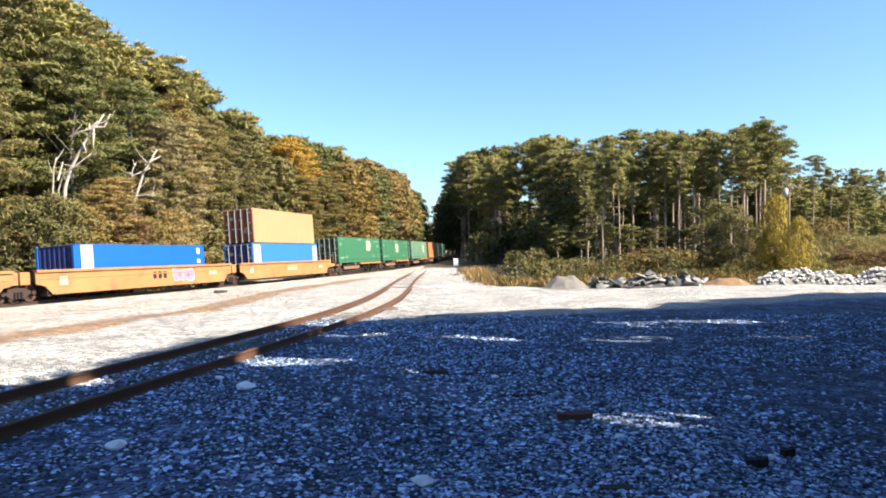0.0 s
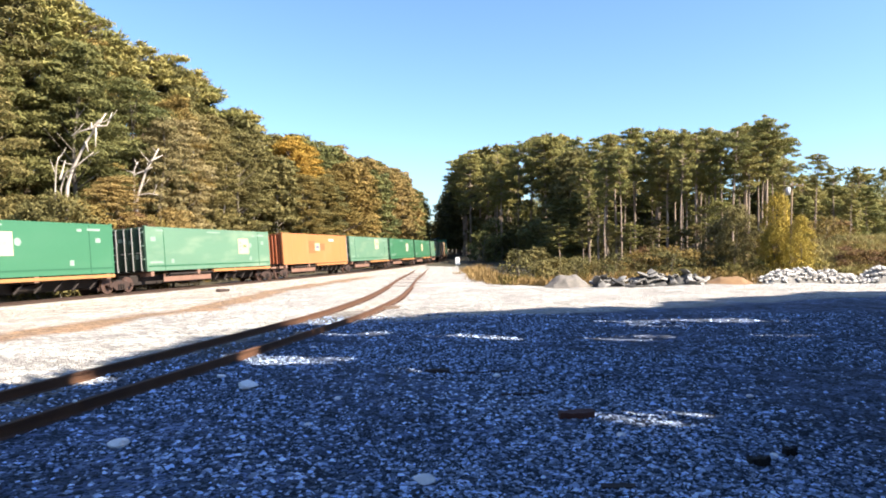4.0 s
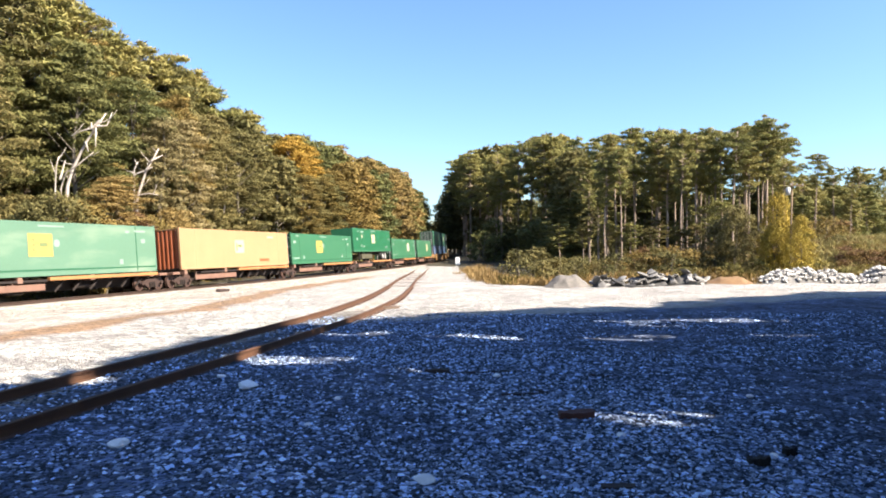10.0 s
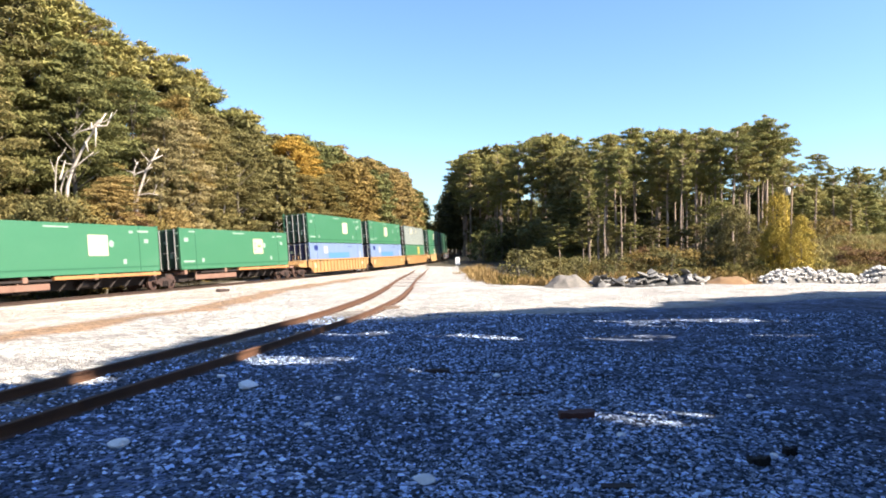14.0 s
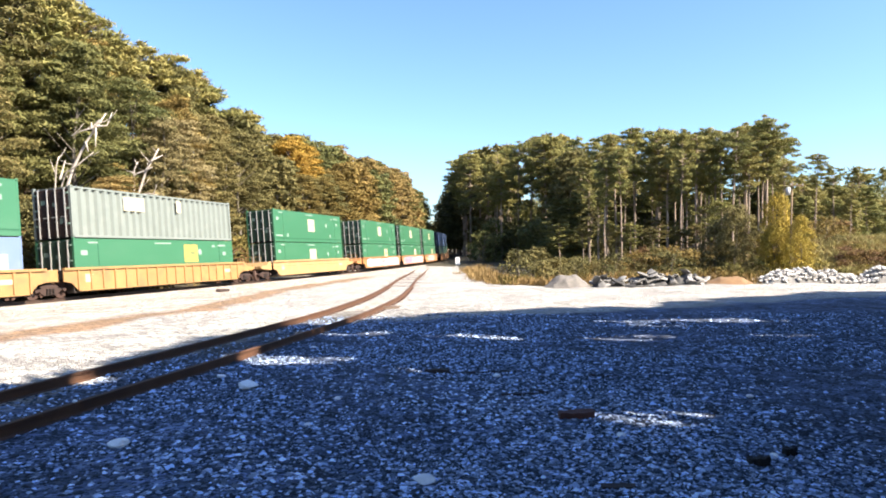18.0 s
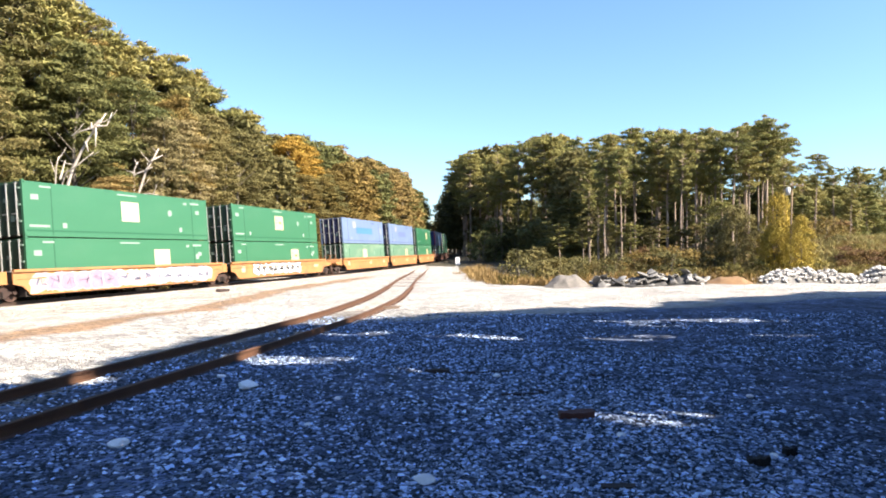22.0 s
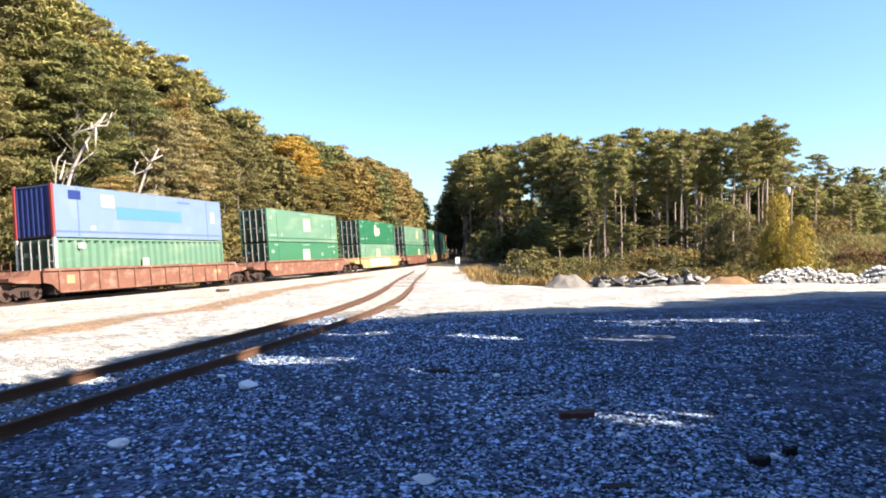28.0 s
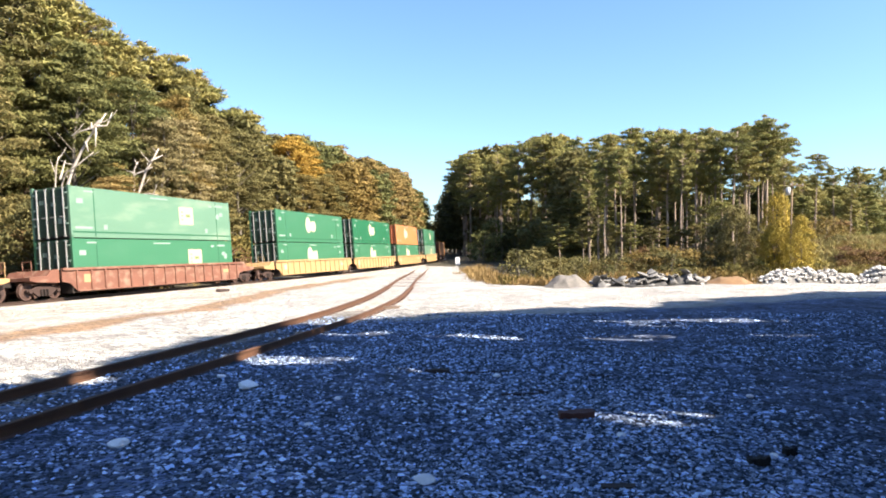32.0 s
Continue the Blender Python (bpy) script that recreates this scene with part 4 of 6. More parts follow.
def build_train():
    # three yellow units, the first all but past
    well_car(-9.8, WELL_YELLOW, near_end=True, far_end=False, name_label=YELLOW_CAR)
    well_car(9.5, WELL_YELLOW, near_end=False, far_end=False, name_label="yellow container well wagon with pink graffiti",
             marks=[("bars", 0.2, 1.0, 3, UNDER_STEEL), ("graffiti", 3.2, 1.9, 0.5, 1.35, GRAFFITI_PINK, GRAFFITI_WHITE, 4)])
    container(9.45, 0.35, BLUE_PAINT, 12.19, 2.6, front="panel", front_colour=NAVY_PAINT, sides="smooth", label="bright blue container with a white panel",
              marks=[(0.08, 1.45, 0.9, 2.2, WHITE_PAINT, "white panel"), (0.94, 2.2, 0.35, 0.4, WHITE_PAINT, "small label"), (0.94, 1.5, 0.35, 0.25, WHITE_PAINT, "small label")])
    well_car(28.8, WELL_YELLOW, near_end=False, far_end=True, name_label=YELLOW_CAR, marks=[("bars", -0.5, 1.0, 4, CREAM_MARK)])
    container(28.9, 0.35, SKY_BLUE_PAINT, 13.0, 2.84, front="doors", front_colour=NAVY_PAINT, label="light blue container with white end panels",
              marks=[(0.06, 1.7, 1.1, 2.0, WHITE_PAINT, "white panel"), (0.95, 1.9, 0.9, 1.5, WHITE_PAINT, "white panel")])
    container(28.8, 3.25, PEACH_PAINT, 12.19, 2.84, front="doors", front_colour=RUST_DOOR, label="faded peach container with a rust red door end", trim=PEACH_PAINT, posts=RUST_DOOR)
    # spine wagons with single containers and one road trailer
    runs = [(41.3, single(0.68, z=1.95)), (58.4, single(0.52, z=1.68)), (77.05, single(0.738, CREAM_MARK, PALE_GREEN_PAINT, "faded green container with small labels")),
            (95.4, dict(paint=ORANGE_PAINT, label="orange container with a small yellow emblem", front_colour=RUST_ORANGE_PAINT, front="panel",
                        marks=[(0.405, 1.6, 1.5, 1.2, FADED_ORANGE, "faded patch"), (0.565, 1.6, 1.3, 0.7, FADED_ORANGE, "faded patch"), (0.485, 1.6, 1.25, 0.75, CREAM_MARK, "yellow square emblem"), (0.488, 1.6, 0.8, 0.3, SPRAY_GREY, "plain stroke"), (0.72, 2.3, 1.3, 0.2, WHITE_PAINT, "stencilled line")])),
            (112.4, single(0.667, CREAM_MARK, PALE_GREEN_PAINT, "faded green container with a cream emblem", z=2.0)), (129.4, single(0.69)), (146.45, single(0.443, CREAM_MARK)),
            (164.2, single(0.433, YELLOW_MARK, PALE_GREEN_PAINT, "faded green container with a yellow emblem")),
            (182.5, dict(paint=PEACH_PAINT, label="faded peach container with a ribbed rust end", front="panel", front_colour=RUST_ORANGE_PAINT, trim=PEACH_PAINT,
                         marks=[(0.483, 1.6, 1.35, 1.0, CREAM_MARK, "cream square emblem"), (0.488, 1.65, 0.6, 0.2, EMBLEM_INK, "plain stroke"), (0.458, 1.55, 0.16, 0.6, YELLOW_MARK, "plain stroke"), (0.726, 0.5, 1.6, 0.2, RUST_ORANGE_PAINT, "rusty bar"), (0.80, 2.4, 1.0, 0.14, OFF_WHITE, "stencilled line")])),
            (199.1, single(0.413, YELLOW_MARK, None, "green container with a large yellow square emblem")), (215.75, None), (232.5, single(0.667)), (250.5, single(0.667, CREAM_MARK))]
    firsts, lasts = (0, 3, 8), (2, 7, 12)
    for k, (left, spec) in enumerate(runs):
        mid = left + 7.92
        spine_car(mid, k in firsts, k in lasts)
        if spec:
            container(mid, 1.19, **spec)
        else:
            trailer(mid)
    # yellow ribbed units
    double(271.1, icy(), green(0.644), paint=WELL_MUSTARD, ribs=18, near_end=True, far_end=False, name_label=YELLOW_CAR)
    double(290.1, icy(), green(0.493), paint=WELL_MUSTARD, ribs=18, near_end=False, far_end=False, name_label=YELLOW_CAR)
    double(309.2, single(0.667, YELLOW_MARK, z=1.95), dict(paint=CREAM_GREEN_PAINT, sides="ribbed", label="bleached green container with upright ribs", front_colour=TRUCK_STEEL, marks=[(0.32, 2.1, 1.9, 0.85, OFF_WHITE, "white panel"), (0.60, 2.2, 0.5, 0.8, OFF_WHITE, "white patch")]),
           paint=WELL_MUSTARD, ribs=18, near_end=False, far_end=True, name_label=YELLOW_CAR)
    double(332.0, green(0.503), green(0.503), paint=WELL_PALE, name_label=YELLOW_CAR)
    spray = "yellow well wagon covered in pale graffiti"
    double(355.0, green(0.644, CREAM_MARK), green(0.493), paint=WELL_YELLOW, near_end=True, far_end=False, name_label=spray,
           marks=[("graffiti", 0.3, 14.8, 0.36, 1.40, GRAFFITI_LILAC, WELL_PALE, 31), ("graffiti", -5.0, 4.6, 0.40, 1.36, GRAFFITI_WHITE, GRAFFITI_PINK, 11, -1.572), ("graffiti", 4.0, 5.4, 0.38, 1.40, GRAFFITI_WHITE, SPRAY_GREY, 12, -1.572)])
    double(374.1, green(0.667), green(0.493), paint=WELL_YELLOW, near_end=False, far_end=False, name_label=spray,
           marks=[("graffiti", -0.2, 15.2, 0.36, 1.40, GRAFFITI_LILAC, WELL_PALE, 32), ("graffiti", -4.4, 5.0, 0.38, 1.36, GRAFFITI_PINK, GRAFFITI_WHITE, 13, -1.572), ("graffiti", 4.4, 4.6, 0.36, 1.40, GRAFFITI_WHITE, SPRAY_GREY, 14, -1.572)])
    double(393.3, green(0.667, CREAM_MARK), green(0.493, CREAM_MARK), paint=WELL_YELLOW, near_end=False, far_end=True, name_label="yellow well wagon with black and white graffiti",
           marks=[("graffiti", -1.2, 8.4, 0.40, 1.42, GRAFFITI_WHITE, GRAFFITI_BLACK, 15)])
    for k, (left, low, up) in enumerate(((416.4, green(0.473, None, PALE_GREEN_PAINT, "faded green container with a white emblem"), icy(dark=False)), (435.5, green(0.644, CREAM_MARK, PALE_GREEN_PAINT, "faded green container with a pale emblem"), icy("pale blue container with a faint violet name bar", FAINT_BAR, False)),
                                         (454.9, green(0.644, CREAM_MARK), green(0.667, CREAM_MARK, DARK_GREEN_PAINT)))):
        double(left, low, up, paint=WELL_YELLOW, near_end=k == 0, far_end=k == 2, name_label=YELLOW_CAR, marks=[("bars", 0.6, 0.95, 2 + k, CREAM_MARK)])
    double(477.9, dict(paint=PALE_GREEN_PAINT, sides="ribbed", label="faded green container with upright ribs and white posts", posts=WHITE_PAINT, marks=[(0.12, 2.45, 0.5, 0.3, WHITE_PAINT, "small label"), (0.45, 1.4, 0.6, 0.6, CREAM_MARK, "small emblem")]),
           icy("pale blue container with a navy end and red posts", front="panel", front_colour=NAVY_PAINT, posts=RED_POST), paint=WELL_BROWN, ribs=12, name_label=BROWN_CAR)
    double(500.8, green(0.483), green(0.514, None, PALE_GREEN_PAINT, "faded green container with a white emblem"), paint=WELL_BROWN, name_label=BROWN_CAR)
    double(524.2, green(0.463, CREAM_MARK, PALE_GREEN_PAINT, "faded green container with a cream emblem"), emblem_green(), paint=WELL_PALE, name_label="pale yellow well wagon with white graffiti",
           marks=[("graffiti", -0.6, 9.0, 0.42, 1.4, GRAFFITI_WHITE, SPRAY_GREY, 21)])
    double(547.1, green(0.702, CREAM_MARK), green(0.656, CREAM_MARK, PALE_GREEN_PAINT, "faded green container with a cream emblem"), paint=WELL_BROWN, ribs=16, name_label=BROWN_CAR)
    for k, (left, low, up) in enumerate(((570.5, emblem_green(GREEN_PAINT), emblem_green(GREEN_PAINT)), (589.9, emblem_green(GREEN_PAINT), emblem_green()),
                                         (609.5, emblem_green(GREEN_PAINT), dict(paint=ORANGE_PAINT, front_colour=RUST_ORANGE_PAINT, front="panel", label="orange container with a pale emblem", marks=SMALL, emblem=0.42)))):
        double(left, low, up, paint=WELL_PALE, ribs=14, near_end=k == 0, far_end=k == 2, name_label=YELLOW_CAR)
    double(632.4, green(0.514, CREAM_MARK, PALE_GREEN_PAINT, "faded green container with a cream emblem"), green(0.514), paint=WELL_PALE, name_label=YELLOW_CAR)
    spine_car(663.0, True, True)
    container(663.0, 1.19, ORANGE_PAINT, label="orange container with small labels", front_colour=RUST_ORANGE_PAINT, front="panel", marks=SMALL)


def trailer(mid):
    """A road trailer tied down on its spine unit: box, landing legs, two axles with pale hubs."""
    t = tagged(new("road_trailer"), "green road trailer with pale wheel hubs on a spine wagon", "trailer", "loads on the train")
    h, z0, z1 = 8.075, 2.25, 5.02
    for s in (-1, 1):
        piece("side_panel", box_mesh(-h + 0.05, h - 0.05, -0.02, 0.02, z0 + 0.12, z1 - 0.08), DARK_GREEN_PAINT, t, pose(0, s * 1.27, 0))
        piece("top_rail", box_mesh(-h, h, -0.04, 0.04, z1 - 0.1, z1, 0.01), GREEN_PAINT, t, pose(0, s * 1.255, 0))
        piece("bottom_rail", box_mesh(-h, h, -0.04, 0.04, z0, z0 + 0.16, 0.01), GREEN_PAINT, t, pose(0, s * 1.255, 0))
        for x in (-5.2, 5.9):
            piece("stacking_post", box_mesh(-0.06, 0.06, -0.02, 0.02, z0, z1), GREEN_PAINT, t, pose(x, s * 1.28, 0))
        piece("landing_leg", box_mesh(-0.08, 0.08, -0.08, 0.08, 1.2, z0 + 0.03, 0.01), UNDER_STEEL, t, pose(-5.0, s * 0.9, 0))
    piece("roof", box_mesh(-h, h, -1.25, 1.25, z1 - 0.05, z1 - 0.01), GREEN_PAINT, t)
    piece("floor_frame", box_mesh(-h, h, -1.25, 1.25, z0 + 0.02, z0 + 0.12), UNDER_STEEL, t)
    piece("front_wall", box_mesh(-0.03, 0.03, -1.24, 1.24, z0, z1, 0.01), DARK_GREEN_PAINT, t, pose(-h + 0.04, 0, 0))
    piece("rear_door", box_mesh(-0.03, 0.03, -1.24, 1.24, z0, z1, 0.01), DARK_DOOR, t, pose(h - 0.04, 0, 0))
    for s in (-0.5, 0.5):
        piece("chassis_rail", box_mesh(-1.0, 7.6, -0.06, 0.06, 1.9, z0 + 0.03), UNDER_STEEL, t, pose(0, s, 0))
    piece("cargo_rack", box_mesh(-4.6, -0.4, -1.15, 1.15, 1.40, 1.98, 0.04), OLIVE_GRATE, t, None, "olive grated rack under the floor")
    piece("hitch_stand", box_mesh(-0.3, 0.3, -0.5, 0.5, 1.0, z0 + 0.03, 0.05), UNDER_STEEL, t, pose(-7.2, 0, 0))
    tyre, hub = shared("tyre", lambda: wheel_mesh(0.46, 0.24, 0.3)), shared("hub", lambda: wheel_mesh(0.34, 0.26, 0.1))
    for x in (3.65, 4.75):
        for s in (-1, 1):
            w = piece("tyre", tyre, TYRE_RUBBER, t, pose(x, s * 1.12, 1.64))
            piece("hub", hub, HUB_GREY, w, None, "pale wheel hub")
    for x, z, mw, mh, mat, what in [(0.50, 3.85, 1.4, 1.08, CREAM_MARK, "plain square emblem"), (0.13, 4.65, 0.5, 0.16, FADED_LABEL, "small label"), (0.215, 4.1, 0.42, 0.42, OFF_WHITE, "round sticker"), (0.22, 4.62, 1.2, 0.2, FADED_LABEL, "stencilled line"),
                                    (0.1, 3.75, 0.46, 0.32, FADED_LABEL, "small label"), (0.95, 3.9, 0.4, 0.2, FADED_LABEL, "small label"), (0.2, 2.95, 0.3, 0.28, FADED_LABEL, "small label"), (0.25, 2.9, 0.5, 0.16, FADED_LABEL, "stencilled line"),
                                    (0.87, 2.85, 0.3, 0.25, FADED_LABEL, "small label"), (0.83, 2.78, 0.4, 0.12, FADED_LABEL, "stencilled line"), (0.50, 4.78, 1.8, 0.1, FADED_LABEL, "stencilled line")]:
        flat = disc_mesh(mw / 2) if what.startswith("round") else box_mesh(-mw / 2, mw / 2, -0.002, 0.002, -mh / 2, mh / 2)
        piece("marking", flat, mat, t, pose(-h + x * 16.15, -1.298, z), what)
    MOVING.append((t, mid, Matrix.Identity(4), 8.0))


def wheel_mesh(r, half, bevel_r):
    bm = bmesh.new()
    add_tube(bm, (0, -half, 0), (0, -half + 0.06, 0), r * 0.86, r, sides=20)
    add_tube(bm, (0, -half + 0.06, 0), (0, half - 0.06, 0), r, sides=20)
    add_tube(bm, (0, half - 0.06, 0), (0, half, 0), r, r * 0.86, sides=20)
    return bmesh_mesh(bm)


build_train()


# ---- trees ----
def leaf_cloud(rng, centres, radii, counts, size, flat=0.6, long=2.4, rough=0.4, level=0.15, tufts=0.3):
    """Small leaf blades over the shells of clumps, facing outwards but for some that stand out as tufts: three corners to a blade."""
    c = np.repeat(np.asarray(centres, float), counts, 0)
    r = np.repeat(np.asarray(radii, float), counts)
    n = len(c)
    d = rng.normal(size=(n, 3))
    d /= np.linalg.norm(d, axis=1)[:, None]
    d[:, 2] = np.where(rng.uniform(size=n) < 0.45, np.abs(d[:, 2]), d[:, 2])
    lump = 1 + 0.22 * np.sin(5 * d[:, 0] + 3 * c[:, 2]) * np.sin(5 * d[:, 1] + 2 * c[:, 0])
    p = c + d * (r * lump * rng.uniform(0.25, 1.0, n) ** 0.45)[:, None] * np.array([1, 1, flat])
    face = d / np.array([1, 1, max(flat, 0.35)])
    face /= np.linalg.norm(face, axis=1)[:, None]
    face = face + rough * rng.normal(size=(n, 3)) + np.array([0, 0, level])
    u = np.cross(face, rng.normal(size=(n, 3)))
    out = d * np.array([1, 1, 0.5]) + 0.4 * rng.normal(size=(n, 3))
    u = np.where((rng.uniform(size=n) < tufts)[:, None], out, u)
    u /= np.linalg.norm(u, axis=1)[:, None] + 1e-9
    v = np.cross(u, face)
    v /= np.linalg.norm(v, axis=1)[:, None] + 1e-9
    s = (size * rng.uniform(0.6, 1.4, n))[:, None]
    u, v = u * s * long * 0.5, v * s * 0.5
    return np.stack([p - u * 0.7 + v, p - u * 0.7 - v, p + u * 1.3], 1).reshape(-1, 3)


def leaf_mesh(corners, sides=3):
    n = len(corners) // sides
    me = bpy.data.meshes.new("leaves")
    me.vertices.add(sides * n)
    me.vertices.foreach_set("co", corners.astype(np.float32).ravel())
    me.loops.add(sides * n)
    me.loops.foreach_set("vertex_index", np.arange(sides * n, dtype=np.int32))
    me.polygons.add(n)
    me.polygons.foreach_set("loop_start", np.arange(0, sides * n, sides, dtype=np.int32))
    me.update(calc_edges=True)
    me.validate()
    return me


def add_stem(bm, path, r0, r1, sides=9):
    rings = []
    n = len(path)
    for i, p in enumerate(path):
        q = Vector(path[min(i + 1, n - 1)]) - Vector(path[max(i - 1, 0)])
        rot = Vector((0, 0, 1)).rotation_difference(q)
        r = r0 + (r1 - r0) * i / (n - 1)
        if i == 0:
            r *= 1.25
        rings.append([bm.verts.new(Vector(p) + rot @ Vector((r * math.cos(2 * math.pi * k / sides), r * math.sin(2 * math.pi * k / sides), 0))) for k in range(sides)])
    for a, b in zip(rings, rings[1:]):
        for k in range(sides):
            bm.faces.new((a[k], a[(k + 1) % sides], b[(k + 1) % sides], b[k]))
    bm.faces.new(rings[-1])


def pine_shapes(seed, height=17.0, bare=0.5, spread_=2.7, limbs=30):
    """A slender trunk with limbs, and a crown of billowing needle masses with gaps."""
    rng = np.random.default_rng(seed)
    lean = rng.normal(0, 0.3, 2)
    nodes = np.array([(lean[0] * k * k / 36 + 0.08 * math.sin(k * 1.3 + seed), lean[1] * k * k / 36, height * 0.97 * k / 8) for k in range(9)])

    def axis(f):
        return np.array([np.interp(f * 8, range(9), nodes[:, i]) for i in range(3)])
    bm = bmesh.new()
    add_stem(bm, [tuple(p) for p in nodes], 0.20, 0.05, 8)
    centres, radii = [], []
    for k in range(limbs):
        f = bare + (0.97 - bare) * ((k + rng.uniform(0, 1)) / limbs) ** 0.85
        prof = math.sin(math.pi * min(1, max(0.06, (1.06 - f) / (1.06 - bare))) ** 1.1) * 0.85 + 0.2
        a, reach = 2.4 * k + rng.uniform(-0.6, 0.6), spread_ * prof * rng.uniform(0.45, 1.1)
        base = axis(f)
        tip = base + np.array([reach * math.cos(a), reach * math.sin(a), reach * rng.uniform(0.0, 0.35)])
        add_stem(bm, [tuple(base), tuple((base + tip) / 2 + np.array([0, 0, -0.1])), tuple(tip)], 0.055, 0.02, 3)
        centres.append(tip)
        radii.append(rng.uniform(0.5, 0.9))
        if reach > 0.9:
            side = np.array([-math.sin(a), math.cos(a), 0]) * rng.uniform(-0.7, 0.7)
            centres.append(base + 0.62 * (tip - base) + side + np.array([0, 0, rng.uniform(-0.1, 0.3)]))
            radii.append(rng.uniform(0.5, 0.9))
    for f, r in ((0.84, 0.85), (0.90, 0.75), (0.95, 0.65), (0.99, 0.5)):
        centres.append(axis(f) + rng.normal(0, 0.2, 3))
        radii.append(r)
    # a few dead snags below the crown
    for _ in range(4):
        f, a = rng.uniform(bare * 0.55, bare), rng.uniform(0, 6.283)
        base = axis(f)
        add_stem(bm, [tuple(base), tuple(base + np.array([math.cos(a), math.sin(a), -0.1]) * rng.uniform(0.4, 1.1))], 0.03, 0.012, 3)
    counts = [int(150 * r * r) + 14 for r in radii]
    return bmesh_mesh(bm, True), leaf_mesh(leaf_cloud(rng, centres, radii, counts, 0.115, 0.33, 4.0, 0.45, 0.3, 0.35))


def broadleaf_shapes(seed, height=18.0, low=0.10, spread_=3.6, clumps=64, leaf=0.42, per=38, big=1.0, thick=0.24, from_root=False, flat=0.62, level=0.15, long=1.8, tufts=0.3):
    """Trunk with limbs, and an uneven crown of leaf clumps."""
    rng = np.random.default_rng(seed)
    nodes = np.array([(thick * math.sin(k * 0.9 + seed), thick * math.cos(k * 1.1 + seed), height * 0.9 * k / 8) for k in range(9)])

    def axis(f):
        return np.array([np.interp(f * 8, range(9), nodes[:, i]) for i in range(3)])
    bm = bmesh.new()
    add_stem(bm, [tuple(p) for p in nodes], thick, thick * 0.18, 8)
    centres, radii = [], []
    for k in range(clumps):
        f = low + (1 - low) * ((k + rng.uniform(0, 1)) / clumps)
        t = (f - low) / (1 - low)
        prof = (math.sin(math.pi * (0.12 + 0.84 * t)) ** 0.6) * (1.0 - 0.25 * t)
        a, reach = (rng.uniform(0, 6.283) if from_root else 2.4 * k + rng.uniform(-0.7, 0.7)), spread_ * prof * rng.uniform(0.45, 1.1)
        base = axis(0.02 if from_root else min(0.97, max(0.04, f * 0.95 - reach * 0.3 / height)))
        tip = np.array([reach * math.cos(a), reach * math.sin(a), height * f * 0.97])
        if k % (3 if clumps < 80 else 5) == 0:
            add_stem(bm, [tuple(base), tuple((base + tip) / 2), tuple(tip)], thick * 0.25, thick * 0.07, 3 if from_root else 4)
        centres.append(tip)
        radii.append(rng.uniform(0.7, 1.45) * big)
    counts = [int(per * (r / big) ** 1.5) for r in radii]
    return bmesh_mesh(bm, True), leaf_mesh(leaf_cloud(rng, centres, radii, counts, leaf, flat, long, 0.4, level, tufts))


PINES = [pine_shapes(31 + k, 17.0, (0.50, 0.56, 0.46, 0.62, 0.54)[k], (2.7, 2.4, 3.1, 2.5, 2.8)[k], (30, 27, 34, 25, 30)[k]) for k in range(5)]
BROADLEAFS = [broadleaf_shapes(51 + k, 18.0, (0.06, 0.12, 0.08, 0.16)[k], (3.6, 3.2, 4.0, 3.4)[k], (74, 82, 66, 90)[k], 0.098, 275, (1.1, 0.95, 1.2, 1.0)[k], flat=(0.34, 0.46, 0.30, 0.40)[k], long=3.2, tufts=0.15) for k in range(4)]
COARSE = [broadleaf_shapes(61 + k, 18.0, (0.08, 0.14, 0.10)[k], (3.6, 3.3, 4.0)[k], 62, 0.28, 62, 1.15, flat=0.40, long=2.6, tufts=0.15) for k in range(3)]
THIN = [broadleaf_shapes(81 + k, 18.0, (0.12, 0.18, 0.14)[k], (3.6, 3.3, 4.0)[k], 36, 0.52, 58) for k in range(3)]
CANOPIES = [broadleaf_shapes(91 + k, 18.0, 0.42, 4.6, 70, 0.85, 84) for k in range(3)]
DOMES = [broadleaf_shapes(131 + k, 6.0, 0.06, 2.3, 60, 0.085, 120, 0.62, 0.09, flat=0.62, long=2.4, tufts=0.2) for k in range(2)]
BUSHES = [broadleaf_shapes(71 + k, 2.4, 0.05, (1.3, 1.6, 1.1)[k], 22, 0.11, 30, 0.5, 0.05, True, long=2.2) for k in range(3)]


def plant(name, shapes, x, y, height, base_height, leaf, bark, label, group, rng, wide=1.0, sink=0.1):
    """A tree or bush of those shapes, standing on the ground."""
    k = height / base_height
    t = tagged(new(name), label, "tree" if name.endswith("tree") else "bush", group)
    t.matrix_basis = Matrix.Translation((x, y, float(ground_z(x, y)) - sink)) @ Matrix.Rotation(rng.uniform(0, 6.283), 4, "Z") @ Matrix.Diagonal((k * wide, k * wide, k, 1))
    stem = piece("trunk" if name.endswith("tree") else "stem", shapes[0], bark, t)
    if not name.endswith("tree"):
        stem["kind"] = "stuff"
    piece("crown" if name.endswith("tree") else "foliage", shapes[1], leaf, t)
    return t


def on_track(s, off):
    """The place that lies off metres to the right of the line at s."""
    x, y, _, h = on_line(s)
    return float(x + off * math.cos(h)), float(y - off * math.sin(h))


